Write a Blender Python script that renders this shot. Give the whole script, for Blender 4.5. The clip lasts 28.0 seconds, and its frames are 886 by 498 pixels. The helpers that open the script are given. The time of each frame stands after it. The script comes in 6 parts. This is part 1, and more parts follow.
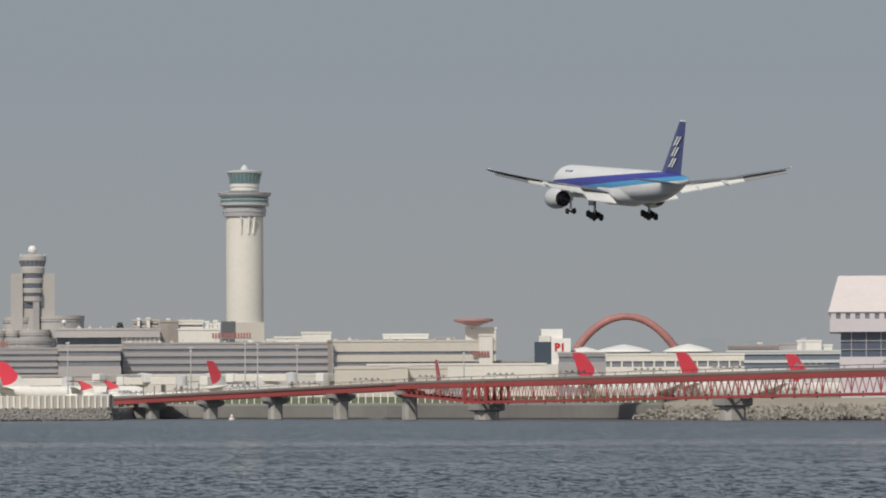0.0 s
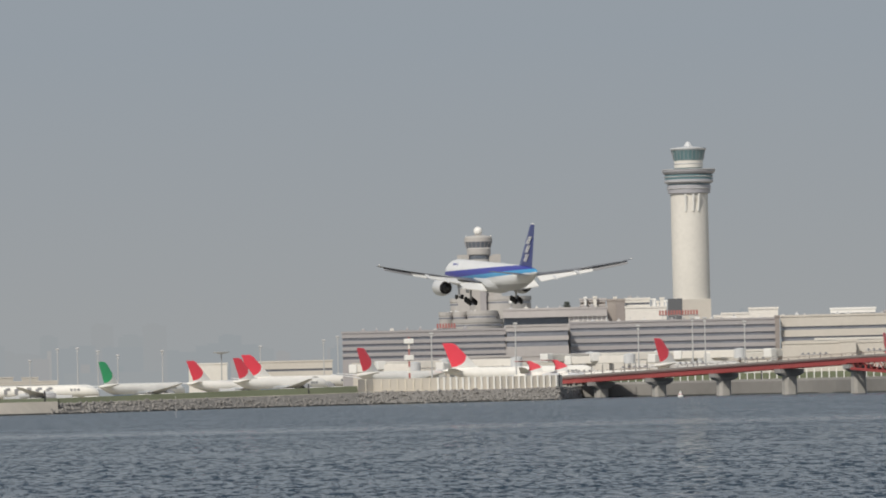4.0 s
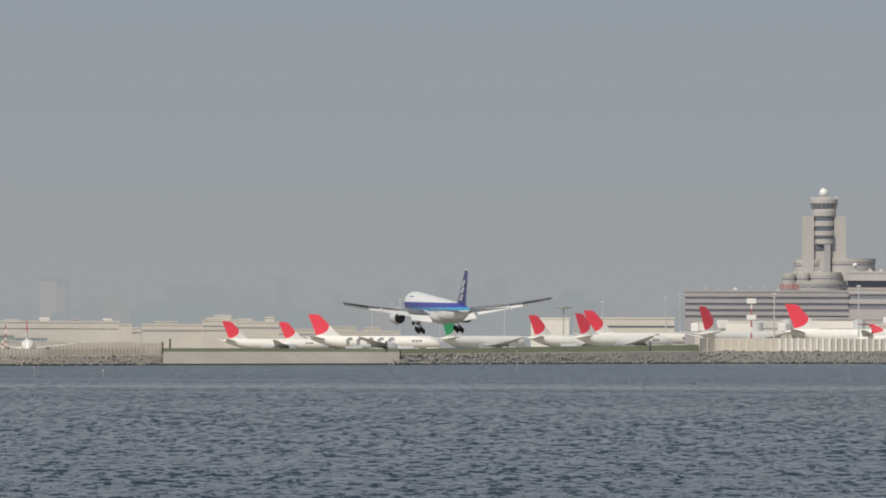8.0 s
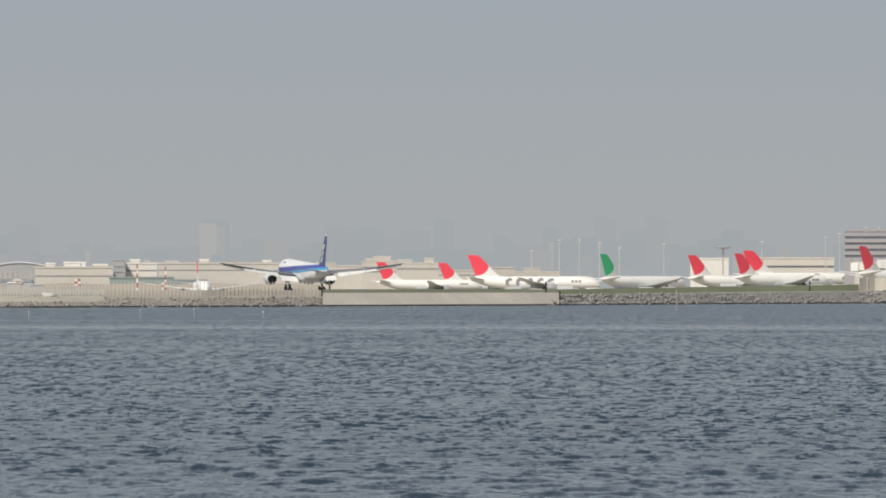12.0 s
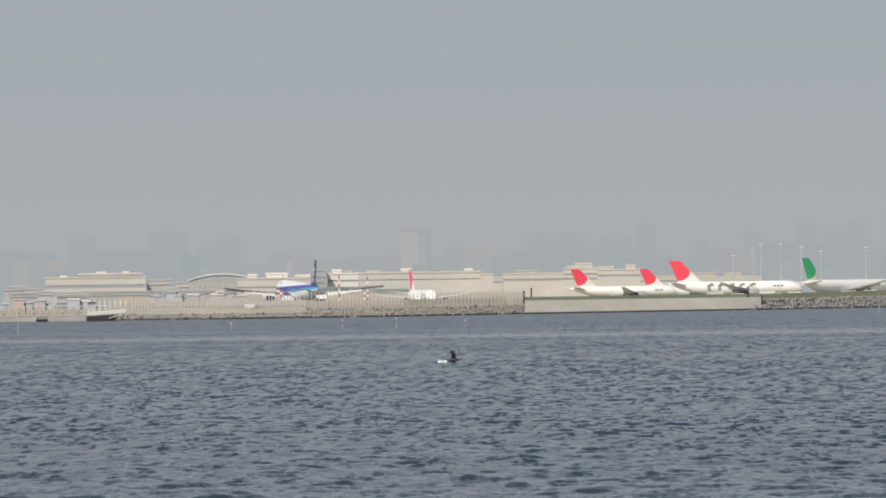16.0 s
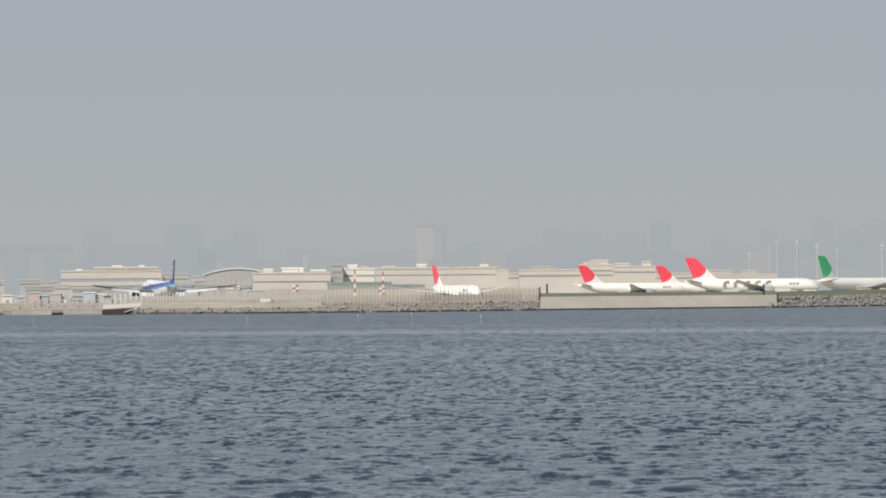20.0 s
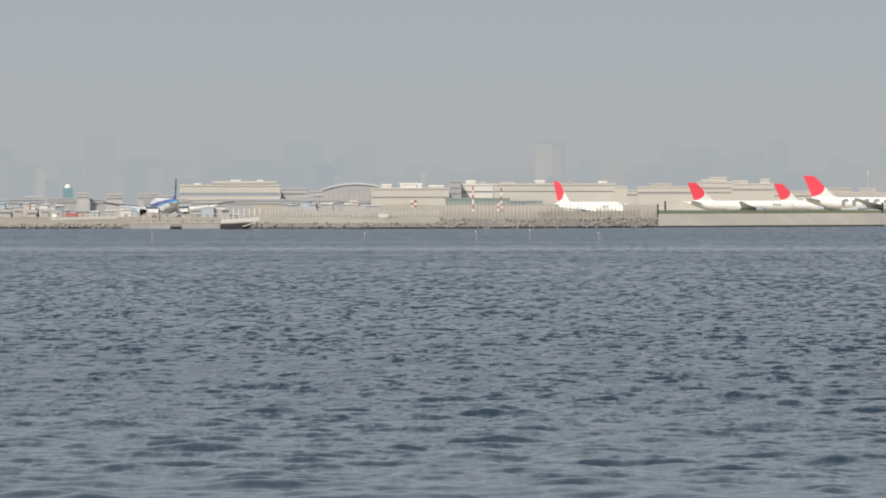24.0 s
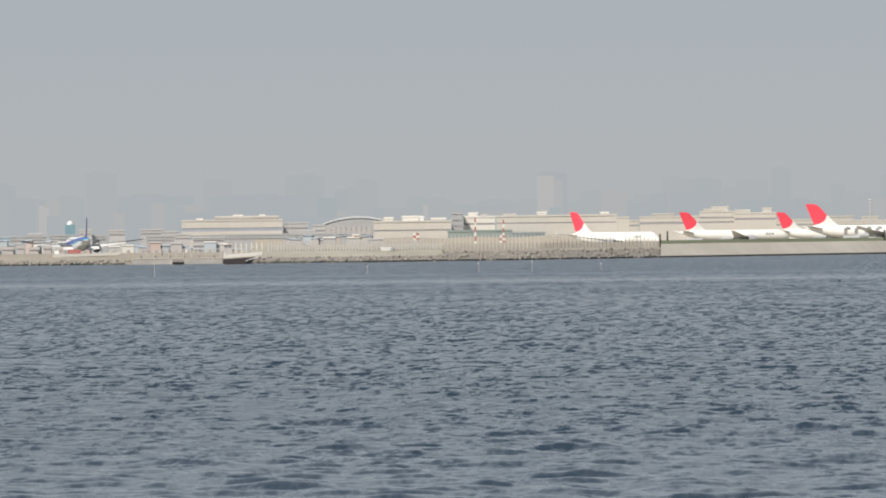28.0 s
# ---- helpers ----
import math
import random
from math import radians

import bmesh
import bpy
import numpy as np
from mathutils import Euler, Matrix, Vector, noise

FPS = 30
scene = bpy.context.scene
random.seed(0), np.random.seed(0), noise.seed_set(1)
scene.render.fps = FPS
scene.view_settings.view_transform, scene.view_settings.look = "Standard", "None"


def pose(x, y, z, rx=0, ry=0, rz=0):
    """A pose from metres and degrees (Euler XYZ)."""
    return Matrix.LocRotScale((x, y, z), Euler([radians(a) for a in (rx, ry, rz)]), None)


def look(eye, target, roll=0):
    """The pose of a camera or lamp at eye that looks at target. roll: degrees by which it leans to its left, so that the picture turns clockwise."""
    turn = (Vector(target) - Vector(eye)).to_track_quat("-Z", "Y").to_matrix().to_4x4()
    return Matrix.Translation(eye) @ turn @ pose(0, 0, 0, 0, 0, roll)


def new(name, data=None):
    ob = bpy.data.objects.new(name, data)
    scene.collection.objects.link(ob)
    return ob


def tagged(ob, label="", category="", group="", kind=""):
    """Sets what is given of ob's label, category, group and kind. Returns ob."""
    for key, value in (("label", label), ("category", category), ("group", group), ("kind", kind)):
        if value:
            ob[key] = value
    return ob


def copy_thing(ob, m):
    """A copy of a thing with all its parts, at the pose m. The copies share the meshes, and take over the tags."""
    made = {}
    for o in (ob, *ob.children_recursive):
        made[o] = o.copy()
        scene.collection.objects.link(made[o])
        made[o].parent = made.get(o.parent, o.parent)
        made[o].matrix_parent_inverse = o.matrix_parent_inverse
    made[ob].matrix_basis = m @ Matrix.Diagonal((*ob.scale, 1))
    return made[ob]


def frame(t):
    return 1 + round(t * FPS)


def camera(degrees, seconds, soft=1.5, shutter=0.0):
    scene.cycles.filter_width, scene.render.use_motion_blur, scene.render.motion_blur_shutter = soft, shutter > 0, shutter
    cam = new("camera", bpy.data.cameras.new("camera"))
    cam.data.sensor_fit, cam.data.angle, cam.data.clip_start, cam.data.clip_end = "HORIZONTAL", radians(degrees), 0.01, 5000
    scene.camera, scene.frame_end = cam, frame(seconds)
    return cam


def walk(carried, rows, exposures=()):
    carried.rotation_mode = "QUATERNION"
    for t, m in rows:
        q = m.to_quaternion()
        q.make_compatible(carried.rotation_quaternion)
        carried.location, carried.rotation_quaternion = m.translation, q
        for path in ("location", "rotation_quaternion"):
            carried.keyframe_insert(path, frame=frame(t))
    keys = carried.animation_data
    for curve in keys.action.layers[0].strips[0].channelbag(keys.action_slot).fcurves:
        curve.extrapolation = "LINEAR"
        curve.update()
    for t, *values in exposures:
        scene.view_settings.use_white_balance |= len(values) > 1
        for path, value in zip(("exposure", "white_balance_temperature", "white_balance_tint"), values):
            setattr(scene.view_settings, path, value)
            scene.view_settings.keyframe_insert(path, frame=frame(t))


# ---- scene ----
# One static camera on a quay; bearings and elevations are counted in ticks of 1/10500 radian,
# bearing from the y axis (clockwise), elevation from the horizon.
TICK = 1 / 10500
EYE = Vector((0, 0, 4.8))


def aim(pan, tilt, lean, sway=0.0):
    """Camera pose from pan (clockwise), tilt (up) and lean (anticlockwise), in degrees, and a sway to the right in metres."""
    side = Vector((math.cos(radians(pan)), -math.sin(radians(pan)), 0)) * sway
    return Matrix.Translation(EYE + side) @ pose(0, 0, 0, 90 + tilt, 0, -pan) @ pose(0, 0, 0, 0, 0, -lean)


cam = camera(8.54, 28.0, soft=1.9)
walk(cam, [(t, aim(a, b, c, float(np.interp(t, (25.2, 26.5, 27, 28), (0, 0.037, 0.05, 0.05))))) for t, a, b, c in (
    (0.0, 0.616, 1.457, 0.25), (0.5, 0.238, 1.182, 0.37), (1.0, 0.0, 1.075, 0.45), (1.5, -0.225, 1.022, 0.35),
    (2.0, -1.175, 1.067, 0.52), (2.5, -1.669, 1.287, 0.85), (3.0, -2.199, 1.694, 1.21), (3.5, -3.305, 1.366, 1.6),
    (5.5, -4.923, 1.199, 0.27), (6.0, -5.636, 1.136, -0.01), (6.5, -5.479, 1.173, -0.14), (7.0, -5.764, 0.942, -0.22),
    (7.5, -6.163, 0.929, -0.31), (8.0, -7.016, 0.91, -0.18), (8.5, -7.224, 0.84, -0.12), (9.0, -6.766, 0.482, -0.15),
    (9.5, -6.478, 0.016, -0.39), (10.0, -7.221, 0.195, -0.53), (10.5, -7.867, 0.214, -0.51), (11.0, -8.304, 0.2, -0.38),
    (11.5, -8.352, 0.332, -0.19), (13.5, -9.256, 0.216, 0.49), (14.0, -9.368, 0.127, 0.45), (14.5, -10.295, 0.138, 0.62),
    (15.0, -10.748, 0.074, 0.82), (15.5, -10.371, 0.444, 0.76), (16.0, -10.495, 0.418, 0.75), (16.5, -10.9, 0.198, 0.76),
    (17.0, -10.883, 0.242, 0.37), (17.5, -10.723, 0.105, 0.47), (18.0, -10.285, -0.14, 0.27), (18.5, -10.079, -0.248, 0.15),
    (19.0, -10.359, -0.344, 0.05), (19.5, -10.591, -0.001, 0.36), (20.0, -10.649, 0.378, 0.39), (20.5, -10.944, 0.293, 0.82),
    (21.0, -11.172, 0.068, 0.62), (21.5, -11.511, 0.104, 0.73), (23.5, -12.227, -0.292, -0.37), (24.0, -11.793, -0.428, 0.04),
    (24.5, -11.587, -0.765, 0.17), (25.0, -12.342, -0.701, 0.1), (25.5, -11.981, -0.345, 0.16), (26.0, -11.791, -0.198, 0.4),
    (26.5, -12.16, 0.014, 1.06), (27.0, -12.075, -0.141, 1.17), (27.5, -11.977, -0.184, 0.76), (28.0, -11.818, -0.114, 0.69),
)], exposures=[(0, -0.22), (3, -0.12), (8, -0.13), (11, 0.08), (14, 0.12), (20, 0.2), (22, 0.2), (24, 0.22), (25, 0.27), (26, 0.29), (28, 0.29)])

# ---------------------------------------------------------------- light
SUN_AZ, SUN_EL = 203, 43          # where the sun stands: compass from +y clockwise, height
world = bpy.data.worlds.new("sky")
scene.world = world
world.use_nodes = True
wn, wl = world.node_tree.nodes, world.node_tree.links
sky = wn.new("ShaderNodeTexSky")
sky.sky_type, sky.sun_disc = "NISHITA", False
sky.sun_elevation, sky.sun_rotation = radians(SUN_EL), radians(SUN_AZ)
sky.air_density, sky.dust_density, sky.ozone_density = 1.0, 1.5, 1.5
grey = wn.new("ShaderNodeHueSaturation")
grey.inputs["Saturation"].default_value = 0.7
wl.new(sky.outputs[0], grey.inputs["Color"])
# summer haze: the lower sky turns an even pale grey all round
wtc = wn.new("ShaderNodeTexCoord")
wsep = wn.new("ShaderNodeSeparateXYZ")
wl.new(wtc.outputs["Generated"], wsep.inputs[0])
wramp = wn.new("ShaderNodeMapRange")
wramp.interpolation_type = "SMOOTHSTEP"
wramp.inputs["From Min"].default_value, wramp.inputs["From Max"].default_value = 0.0, 0.75
wramp.inputs["To Min"].default_value, wramp.inputs["To Max"].default_value = 1.0, 0.15
wl.new(wsep.outputs[2], wramp.inputs["Value"])
hazecol = wn.new("ShaderNodeMix")
hazecol.data_type = "RGBA"
hramp = wn.new("ShaderNodeMapRange")
hramp.inputs["From Min"].default_value, hramp.inputs["From Max"].default_value = 0.012, 0.058
wl.new(wsep.outputs[2], hramp.inputs["Value"])
wl.new(hramp.outputs[0], hazecol.inputs["Factor"])
SKY_STRENGTH = 0.075
HAZE_LOW, HAZE_HIGH, HAZE_UP = (0.356, 0.374, 0.386), (0.320, 0.360, 0.402), (0.455, 0.495, 0.535)
hazecol.inputs["A"].default_value = (*[c / SKY_STRENGTH for c in HAZE_LOW], 1)
hazecol.inputs["B"].default_value = (*[c / SKY_STRENGTH for c in HAZE_HIGH], 1)
wmix = wn.new("ShaderNodeMix")
wmix.data_type = "RGBA"
wl.new(wramp.outputs[0], wmix.inputs["Factor"])
wl.new(grey.outputs[0], wmix.inputs["A"])
# brighter and bluer higher up
upcol = wn.new("ShaderNodeMix")
upcol.data_type = "RGBA"
uramp = wn.new("ShaderNodeMapRange")
uramp.interpolation_type = "SMOOTHSTEP"
uramp.inputs["From Min"].default_value, uramp.inputs["From Max"].default_value = 0.07, 0.32
wl.new(wsep.outputs[2], uramp.inputs["Value"])
wl.new(uramp.outputs[0], upcol.inputs["Factor"])
wl.new(hazecol.outputs["Result"], upcol.inputs["A"])
upcol.inputs["B"].default_value = (*[c / SKY_STRENGTH for c in HAZE_UP], 1)
wl.new(upcol.outputs["Result"], wmix.inputs["B"])
wl.new(wmix.outputs["Result"], wn["Background"].inputs["Color"])
wn["Background"].inputs["Strength"].default_value = SKY_STRENGTH
sun_data = bpy.data.lights.new("sun", "SUN")
sun_data.energy, sun_data.angle, sun_data.color = 3.2, radians(0.6), (1.0, 0.94, 0.84)
sun = new("sun", sun_data)
sd = Vector((math.sin(radians(SUN_AZ)) * math.cos(radians(SUN_EL)), math.cos(radians(SUN_AZ)) * math.cos(radians(SUN_EL)), math.sin(radians(SUN_EL))))
sun.matrix_world = look(sd * 100, (0, 0, 0))

# ---------------------------------------------------------------- materials


def mat(name, color, rough=0.6, metal=0.0, vary=0.08, scale=0.5, stain=0.0, stain_scale=0.05, bump=0.0, bump_scale=4.0, spec=0.5, each=0.0):
    """A surface with fine grain, broad stains and, where asked, a shade of its own for each piece."""
    m = bpy.data.materials.new(name)
    m.use_nodes = True
    n, l = m.node_tree.nodes, m.node_tree.links
    b = n["Principled BSDF"]
    b.inputs["Roughness"].default_value, b.inputs["Metallic"].default_value = rough, metal
    b.inputs["Specular IOR Level"].default_value = spec
    tc = n.new("ShaderNodeTexCoord")
    tex = n.new("ShaderNodeTexNoise")
    tex.inputs["Scale"].default_value, tex.inputs["Detail"].default_value = scale, 5
    l.new(tc.outputs["Object"], tex.inputs["Vector"])
    big = n.new("ShaderNodeTexNoise")
    big.inputs["Scale"].default_value, big.inputs["Detail"].default_value = stain_scale, 3
    l.new(tc.outputs["Object"], big.inputs["Vector"])
    add = n.new("ShaderNodeMath")
    add.operation = "MULTIPLY_ADD"
    add.inputs[1].default_value, add.inputs[2].default_value = vary * 2, 1 - vary
    l.new(tex.outputs["Fac"], add.inputs[0])
    add2 = n.new("ShaderNodeMath")
    add2.operation = "MULTIPLY_ADD"
    add2.inputs[1].default_value, add2.inputs[2].default_value = stain * 2, 1 - stain
    l.new(big.outputs["Fac"], add2.inputs[0])
    mul = n.new("ShaderNodeMath")
    mul.operation = "MULTIPLY"
    l.new(add.outputs[0], mul.inputs[0]), l.new(add2.outputs[0], mul.inputs[1])
    last = mul
    if each:
        info = n.new("ShaderNodeObjectInfo")
        geo = n.new("ShaderNodeNewGeometry")
        both = n.new("ShaderNodeMath")
        both.operation = "ADD"
        l.new(info.outputs["Random"], both.inputs[0]), l.new(geo.outputs["Random Per Island"], both.inputs[1])
        own = n.new("ShaderNodeMath")
        own.operation = "MULTIPLY_ADD"
        own.inputs[1].default_value, own.inputs[2].default_value = each, 1 - each
        l.new(both.outputs[0], own.inputs[0])
        last = n.new("ShaderNodeMath")
        last.operation = "MULTIPLY"
        l.new(mul.outputs[0], last.inputs[0]), l.new(own.outputs[0], last.inputs[1])
    tint = n.new("ShaderNodeVectorMath")
    tint.operation = "SCALE"
    tint.inputs[0].default_value = color
    l.new(last.outputs[0], tint.inputs["Scale"])
    l.new(tint.outputs[0], b.inputs["Base Color"])
    if bump:
        bt = n.new("ShaderNodeTexNoise")
        bt.inputs["Scale"].default_value, bt.inputs["Detail"].default_value = bump_scale, 4
        l.new(tc.outputs["Object"], bt.inputs["Vector"])
        bn = n.new("ShaderNodeBump")
        bn.inputs["Strength"].default_value, bn.inputs["Distance"].default_value = bump, 0.1
        l.new(bt.outputs["Fac"], bn.inputs["Height"])
        l.new(bn.outputs[0], b.inputs["Normal"])
    return m


def glow(name, color, power):
    m = bpy.data.materials.new(name)
    m.use_nodes = True
    b = m.node_tree.nodes["Principled BSDF"]
    b.inputs["Base Color"].default_value = (*color, 1)
    b.inputs["Emission Color"].default_value = (*color, 1)
    b.inputs["Emission Strength"].default_value = power
    return m


def livery(name, top, lines, rough=0.3):
    """Paint on a hull in bands: top is the colour above all lines; each line is (z at x=0, rise per metre
    towards the tail, curve, colour beneath it)."""
    m = bpy.data.materials.new(name)
    m.use_nodes = True
    n, l = m.node_tree.nodes, m.node_tree.links
    b = n["Principled BSDF"]
    b.inputs["Roughness"].default_value = rough
    tc = n.new("ShaderNodeTexCoord")
    sep = n.new("ShaderNodeSeparateXYZ")
    l.new(tc.outputs["Object"], sep.inputs[0])
    dirt = n.new("ShaderNodeTexNoise")
    dirt.inputs["Scale"].default_value = 0.35
    l.new(tc.outputs["Object"], dirt.inputs["Vector"])
    last = n.new("ShaderNodeRGB")
    last.outputs[0].default_value = (*top, 1)
    for z0, rise, curve, color in lines:
        sq = n.new("ShaderNodeMath")
        sq.operation = "MULTIPLY"
        l.new(sep.outputs[0], sq.inputs[0]), l.new(sep.outputs[0], sq.inputs[1])
        a1 = n.new("ShaderNodeMath")
        a1.operation = "MULTIPLY_ADD"
        a1.inputs[1].default_value, a1.inputs[2].default_value = -rise, z0
        l.new(sep.outputs[0], a1.inputs[0])
        a2 = n.new("ShaderNodeMath")
        a2.operation = "MULTIPLY_ADD"
        a2.inputs[1].default_value = curve
        l.new(sq.outputs[0], a2.inputs[0]), l.new(a1.outputs[0], a2.inputs[2])
        lt = n.new("ShaderNodeMath")
        lt.operation = "LESS_THAN"
        l.new(sep.outputs[2], lt.inputs[0]), l.new(a2.outputs[0], lt.inputs[1])
        mix = n.new("ShaderNodeMix")
        mix.data_type = "RGBA"
        l.new(lt.outputs[0], mix.inputs["Factor"])
        l.new(last.outputs[-1] if last.bl_idname == "ShaderNodeRGB" else last.outputs["Result"], mix.inputs["A"])
        mix.inputs["B"].default_value = (*color, 1)
        last = mix
    sc = n.new("ShaderNodeMath")
    sc.operation = "MULTIPLY_ADD"
    sc.inputs[1].default_value, sc.inputs[2].default_value = 0.16, 0.92
    l.new(dirt.outputs["Fac"], sc.inputs[0])
    tint = n.new("ShaderNodeVectorMath")
    tint.operation = "SCALE"
    l.new(last.outputs["Result"], tint.inputs[0]), l.new(sc.outputs[0], tint.inputs["Scale"])
    l.new(tint.outputs[0], b.inputs["Base Color"])
    return m


WHITE = mat("white_paint", (0.80, 0.79, 0.76), 0.35, vary=0.04, stain=0.05)
CREAM = mat("cream_panels", (0.58, 0.54, 0.485), 0.7, stain=0.12, stain_scale=0.03)
CREAM2 = mat("pale_panels", (0.72, 0.69, 0.635), 0.7, stain=0.1, stain_scale=0.03)
TAUPE = mat("taupe_panels", (0.46, 0.432, 0.42), 0.7, stain=0.12, stain_scale=0.03)
SHEDCREAM = mat("weathered_cream_cladding", (0.55, 0.517, 0.468), 0.75, vary=0.08, scale=0.3, stain=0.16, stain_scale=0.03)
FACADE = mat("grey_facade", (0.37, 0.352, 0.358), 0.75, stain=0.12, stain_scale=0.02)
DARKFACE = mat("brown_facade", (0.30, 0.265, 0.245), 0.75, stain=0.12, stain_scale=0.02)
GLASS = mat("reflective_glazing", (0.34, 0.35, 0.39), 0.16, metal=0.45, vary=0.25, scale=0.35, stain=0.2, spec=1.0)
CABGLASS = mat("dark_cab_glazing", (0.175, 0.195, 0.23), 0.15, metal=0.3, vary=0.1)
TGLASS = mat("green_glazing", (0.15, 0.25, 0.27), 0.12, metal=0.2, vary=0.1)
GALLERY = mat("lilac_grey_cladding", (0.43, 0.425, 0.455), 0.5, vary=0.06, stain=0.1)
TOWERGREY = mat("pale_grey_concrete", (0.445, 0.425, 0.405), 0.8, vary=0.06, stain=0.1, stain_scale=0.05)
BLAST = mat("cream_concrete_panels", (0.80, 0.74, 0.64), 0.8, vary=0.06, stain=0.1, stain_scale=0.1)
CONC = mat("concrete", (0.46, 0.415, 0.355), 0.85, vary=0.1, stain=0.2, stain_scale=0.06, bump=0.2)
DCONC = mat("dark_concrete", (0.25, 0.24, 0.225), 0.85, vary=0.1, stain=0.25, stain_scale=0.06, bump=0.2)
ROCK = mat("armour_stone", (0.255, 0.243, 0.228), 0.9, vary=0.25, stain=0.25, each=0.2, bump=0.4, bump_scale=2)
ROCKBED = mat("rock_bed", (0.225, 0.213, 0.197), 0.95, vary=0.5, scale=1.6, stain=0.3, stain_scale=0.2, bump=0.5, bump_scale=2)
BROWNROCK = mat("brown_stone", (0.29, 0.265, 0.235), 0.9, vary=0.25, stain=0.25, each=0.25, bump=0.4, bump_scale=2)
BROWNBED = mat("brown_rubble", (0.24, 0.22, 0.195), 0.95, vary=0.35, scale=1.6, stain=0.3, stain_scale=0.2, bump=0.5, bump_scale=2)
GRASS = mat("grass", (0.135, 0.15, 0.085), 0.95, vary=0.25, scale=1.5, stain=0.3, stain_scale=0.04)
SAND = mat("dry_bank", (0.36, 0.32, 0.26), 0.95, vary=0.2, scale=0.8, stain=0.2, stain_scale=0.03)
SOIL = mat("airfield", (0.32, 0.30, 0.25), 0.95, vary=0.15, scale=0.05, stain=0.3, stain_scale=0.004)
RED = mat("red_steel", (0.40, 0.075, 0.07), 0.55, vary=0.12, scale=0.6, stain=0.2)
PINK = mat("faded_red_steel", (0.38, 0.14, 0.125), 0.6, vary=0.1, stain=0.15)
BLUE = mat("blue_paint", (0.02, 0.03, 0.25), 0.3, vary=0.05)
GREYP = mat("grey_paint", (0.30, 0.30, 0.31), 0.4, vary=0.06)
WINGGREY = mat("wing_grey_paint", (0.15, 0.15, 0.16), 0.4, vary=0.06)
LIGHTGREY = mat("light_grey_paint", (0.60, 0.61, 0.62), 0.35, vary=0.06)
DARK = mat("dark_metal", (0.03, 0.03, 0.035), 0.5, vary=0.1)
RUBBER = mat("rubber", (0.02, 0.02, 0.02), 0.85, vary=0.1)
STEEL = mat("galvanised", (0.5, 0.5, 0.5), 0.5, vary=0.08)
SIGNRED = mat("red_lettering", (0.55, 0.03, 0.03), 0.5, vary=0.03)

# ---------------------------------------------------------------- building blocks


def part(name, bm, material, parent=None, label="", smooth=False):
    me = bpy.data.meshes.new(name)
    bm.to_mesh(me)
    bm.free()
    if smooth:
        me.polygons.foreach_set("use_smooth", [True] * len(me.polygons))
    for one in (material if isinstance(material, (list, tuple)) else [material]):
        me.materials.append(one)
    ob = new(name, me)
    if parent is not None:
        ob.parent = parent
    if label:
        ob["label"] = label
    return ob


def box(bm, x0, x1, y0, y1, z0, z1, bevel=0.0):
    v = [bm.verts.new((x, y, z)) for z in (z0, z1) for y in (y0, y1) for x in (x0, x1)]
    fs = [bm.faces.new([v[i] for i in f]) for f in ((0, 2, 3, 1), (4, 5, 7, 6), (0, 1, 5, 4), (2, 6, 7, 3), (0, 4, 6, 2), (1, 3, 7, 5))]
    if bevel:
        bmesh.ops.bevel(bm, geom=list({e for f in fs for e in f.edges}), offset=bevel, segments=1, affect="EDGES")
    return bm


def boxes(*rows, bevel=0.0):
    bm = bmesh.new()
    for r in rows:
        box(bm, *r, bevel=bevel)
    return bm


def loft(bm, rings, caps=True):
    """Skin a row of closed rings, each a list of points of the same length."""
    vs = [[bm.verts.new(p) for p in r] for r in rings]
    n = len(vs[0])
    for a, b in zip(vs, vs[1:]):
        for i in range(n):
            bm.faces.new((a[i], a[(i + 1) % n], b[(i + 1) % n], b[i]))
    if caps:
        bm.faces.new(vs[0][::-1])
        bm.faces.new(vs[-1])
    return bm


def turned(profile, sides=32, bm=None, caps=True):
    """A body turned round z: profile of (radius, height)."""
    bm = bm or bmesh.new()
    rings = [[(r * math.cos(2 * math.pi * i / sides), r * math.sin(2 * math.pi * i / sides), z) for i in range(sides)] for r, z in profile]
    return loft(bm, rings, caps=caps)


def rod(bm, a, b, r, sides=8, r2=None):
    a, b = Vector(a), Vector(b)
    m = (b - a).to_track_quat("Z", "Y").to_matrix()
    r2 = r if r2 is None else r2
    rings = [[p + m @ Vector((q * math.cos(2 * math.pi * i / sides), q * math.sin(2 * math.pi * i / sides), 0)) for i in range(sides)] for p, q in ((a, r), (b, r2))]
    return loft(bm, rings)


def bearing(b, d, z=0.0):
    """The place at bearing b (ticks) and distance d."""
    return Vector((d * math.sin(b * TICK), d * math.cos(b * TICK), z))


def height(e, d):
    """The height of what stands e ticks over the horizon at distance d."""
    return EYE.z + e * TICK * d


def ground_z(b, d):
    """The airfield's level: it dips slightly towards the far runway and rises towards the terminal."""
    low = np.interp(d, (1000, 1800, 2200, 2800, 6000), (1.9, 1.0, -0.7, -2.0, -2.0))
    apron = np.interp(b, (-1650, -1500, -900, -300, 0, 800), (-0.6, -0.5, 1.5, 3.4, 2.0, 2.0))
    high = np.interp(d, (1000, 1800, 2000, 6000), (2.6, 2.5, apron, apron))
    return float(np.interp(b, (-1950, -1650), (low, high)))


def thing(name, b, d, z=None, turn=0.0, **tags):
    """An Empty at the base of a thing; its x runs to the right as seen from the quay, y away."""
    ob = new(name)
    z = ground_z(b, d) if z is None else z
    ob.matrix_world = Matrix.Translation(bearing(b, d, z)) @ pose(0, 0, 0, 0, 0, -math.degrees(b * TICK) + turn)
    tagged(ob, **tags)
    return ob



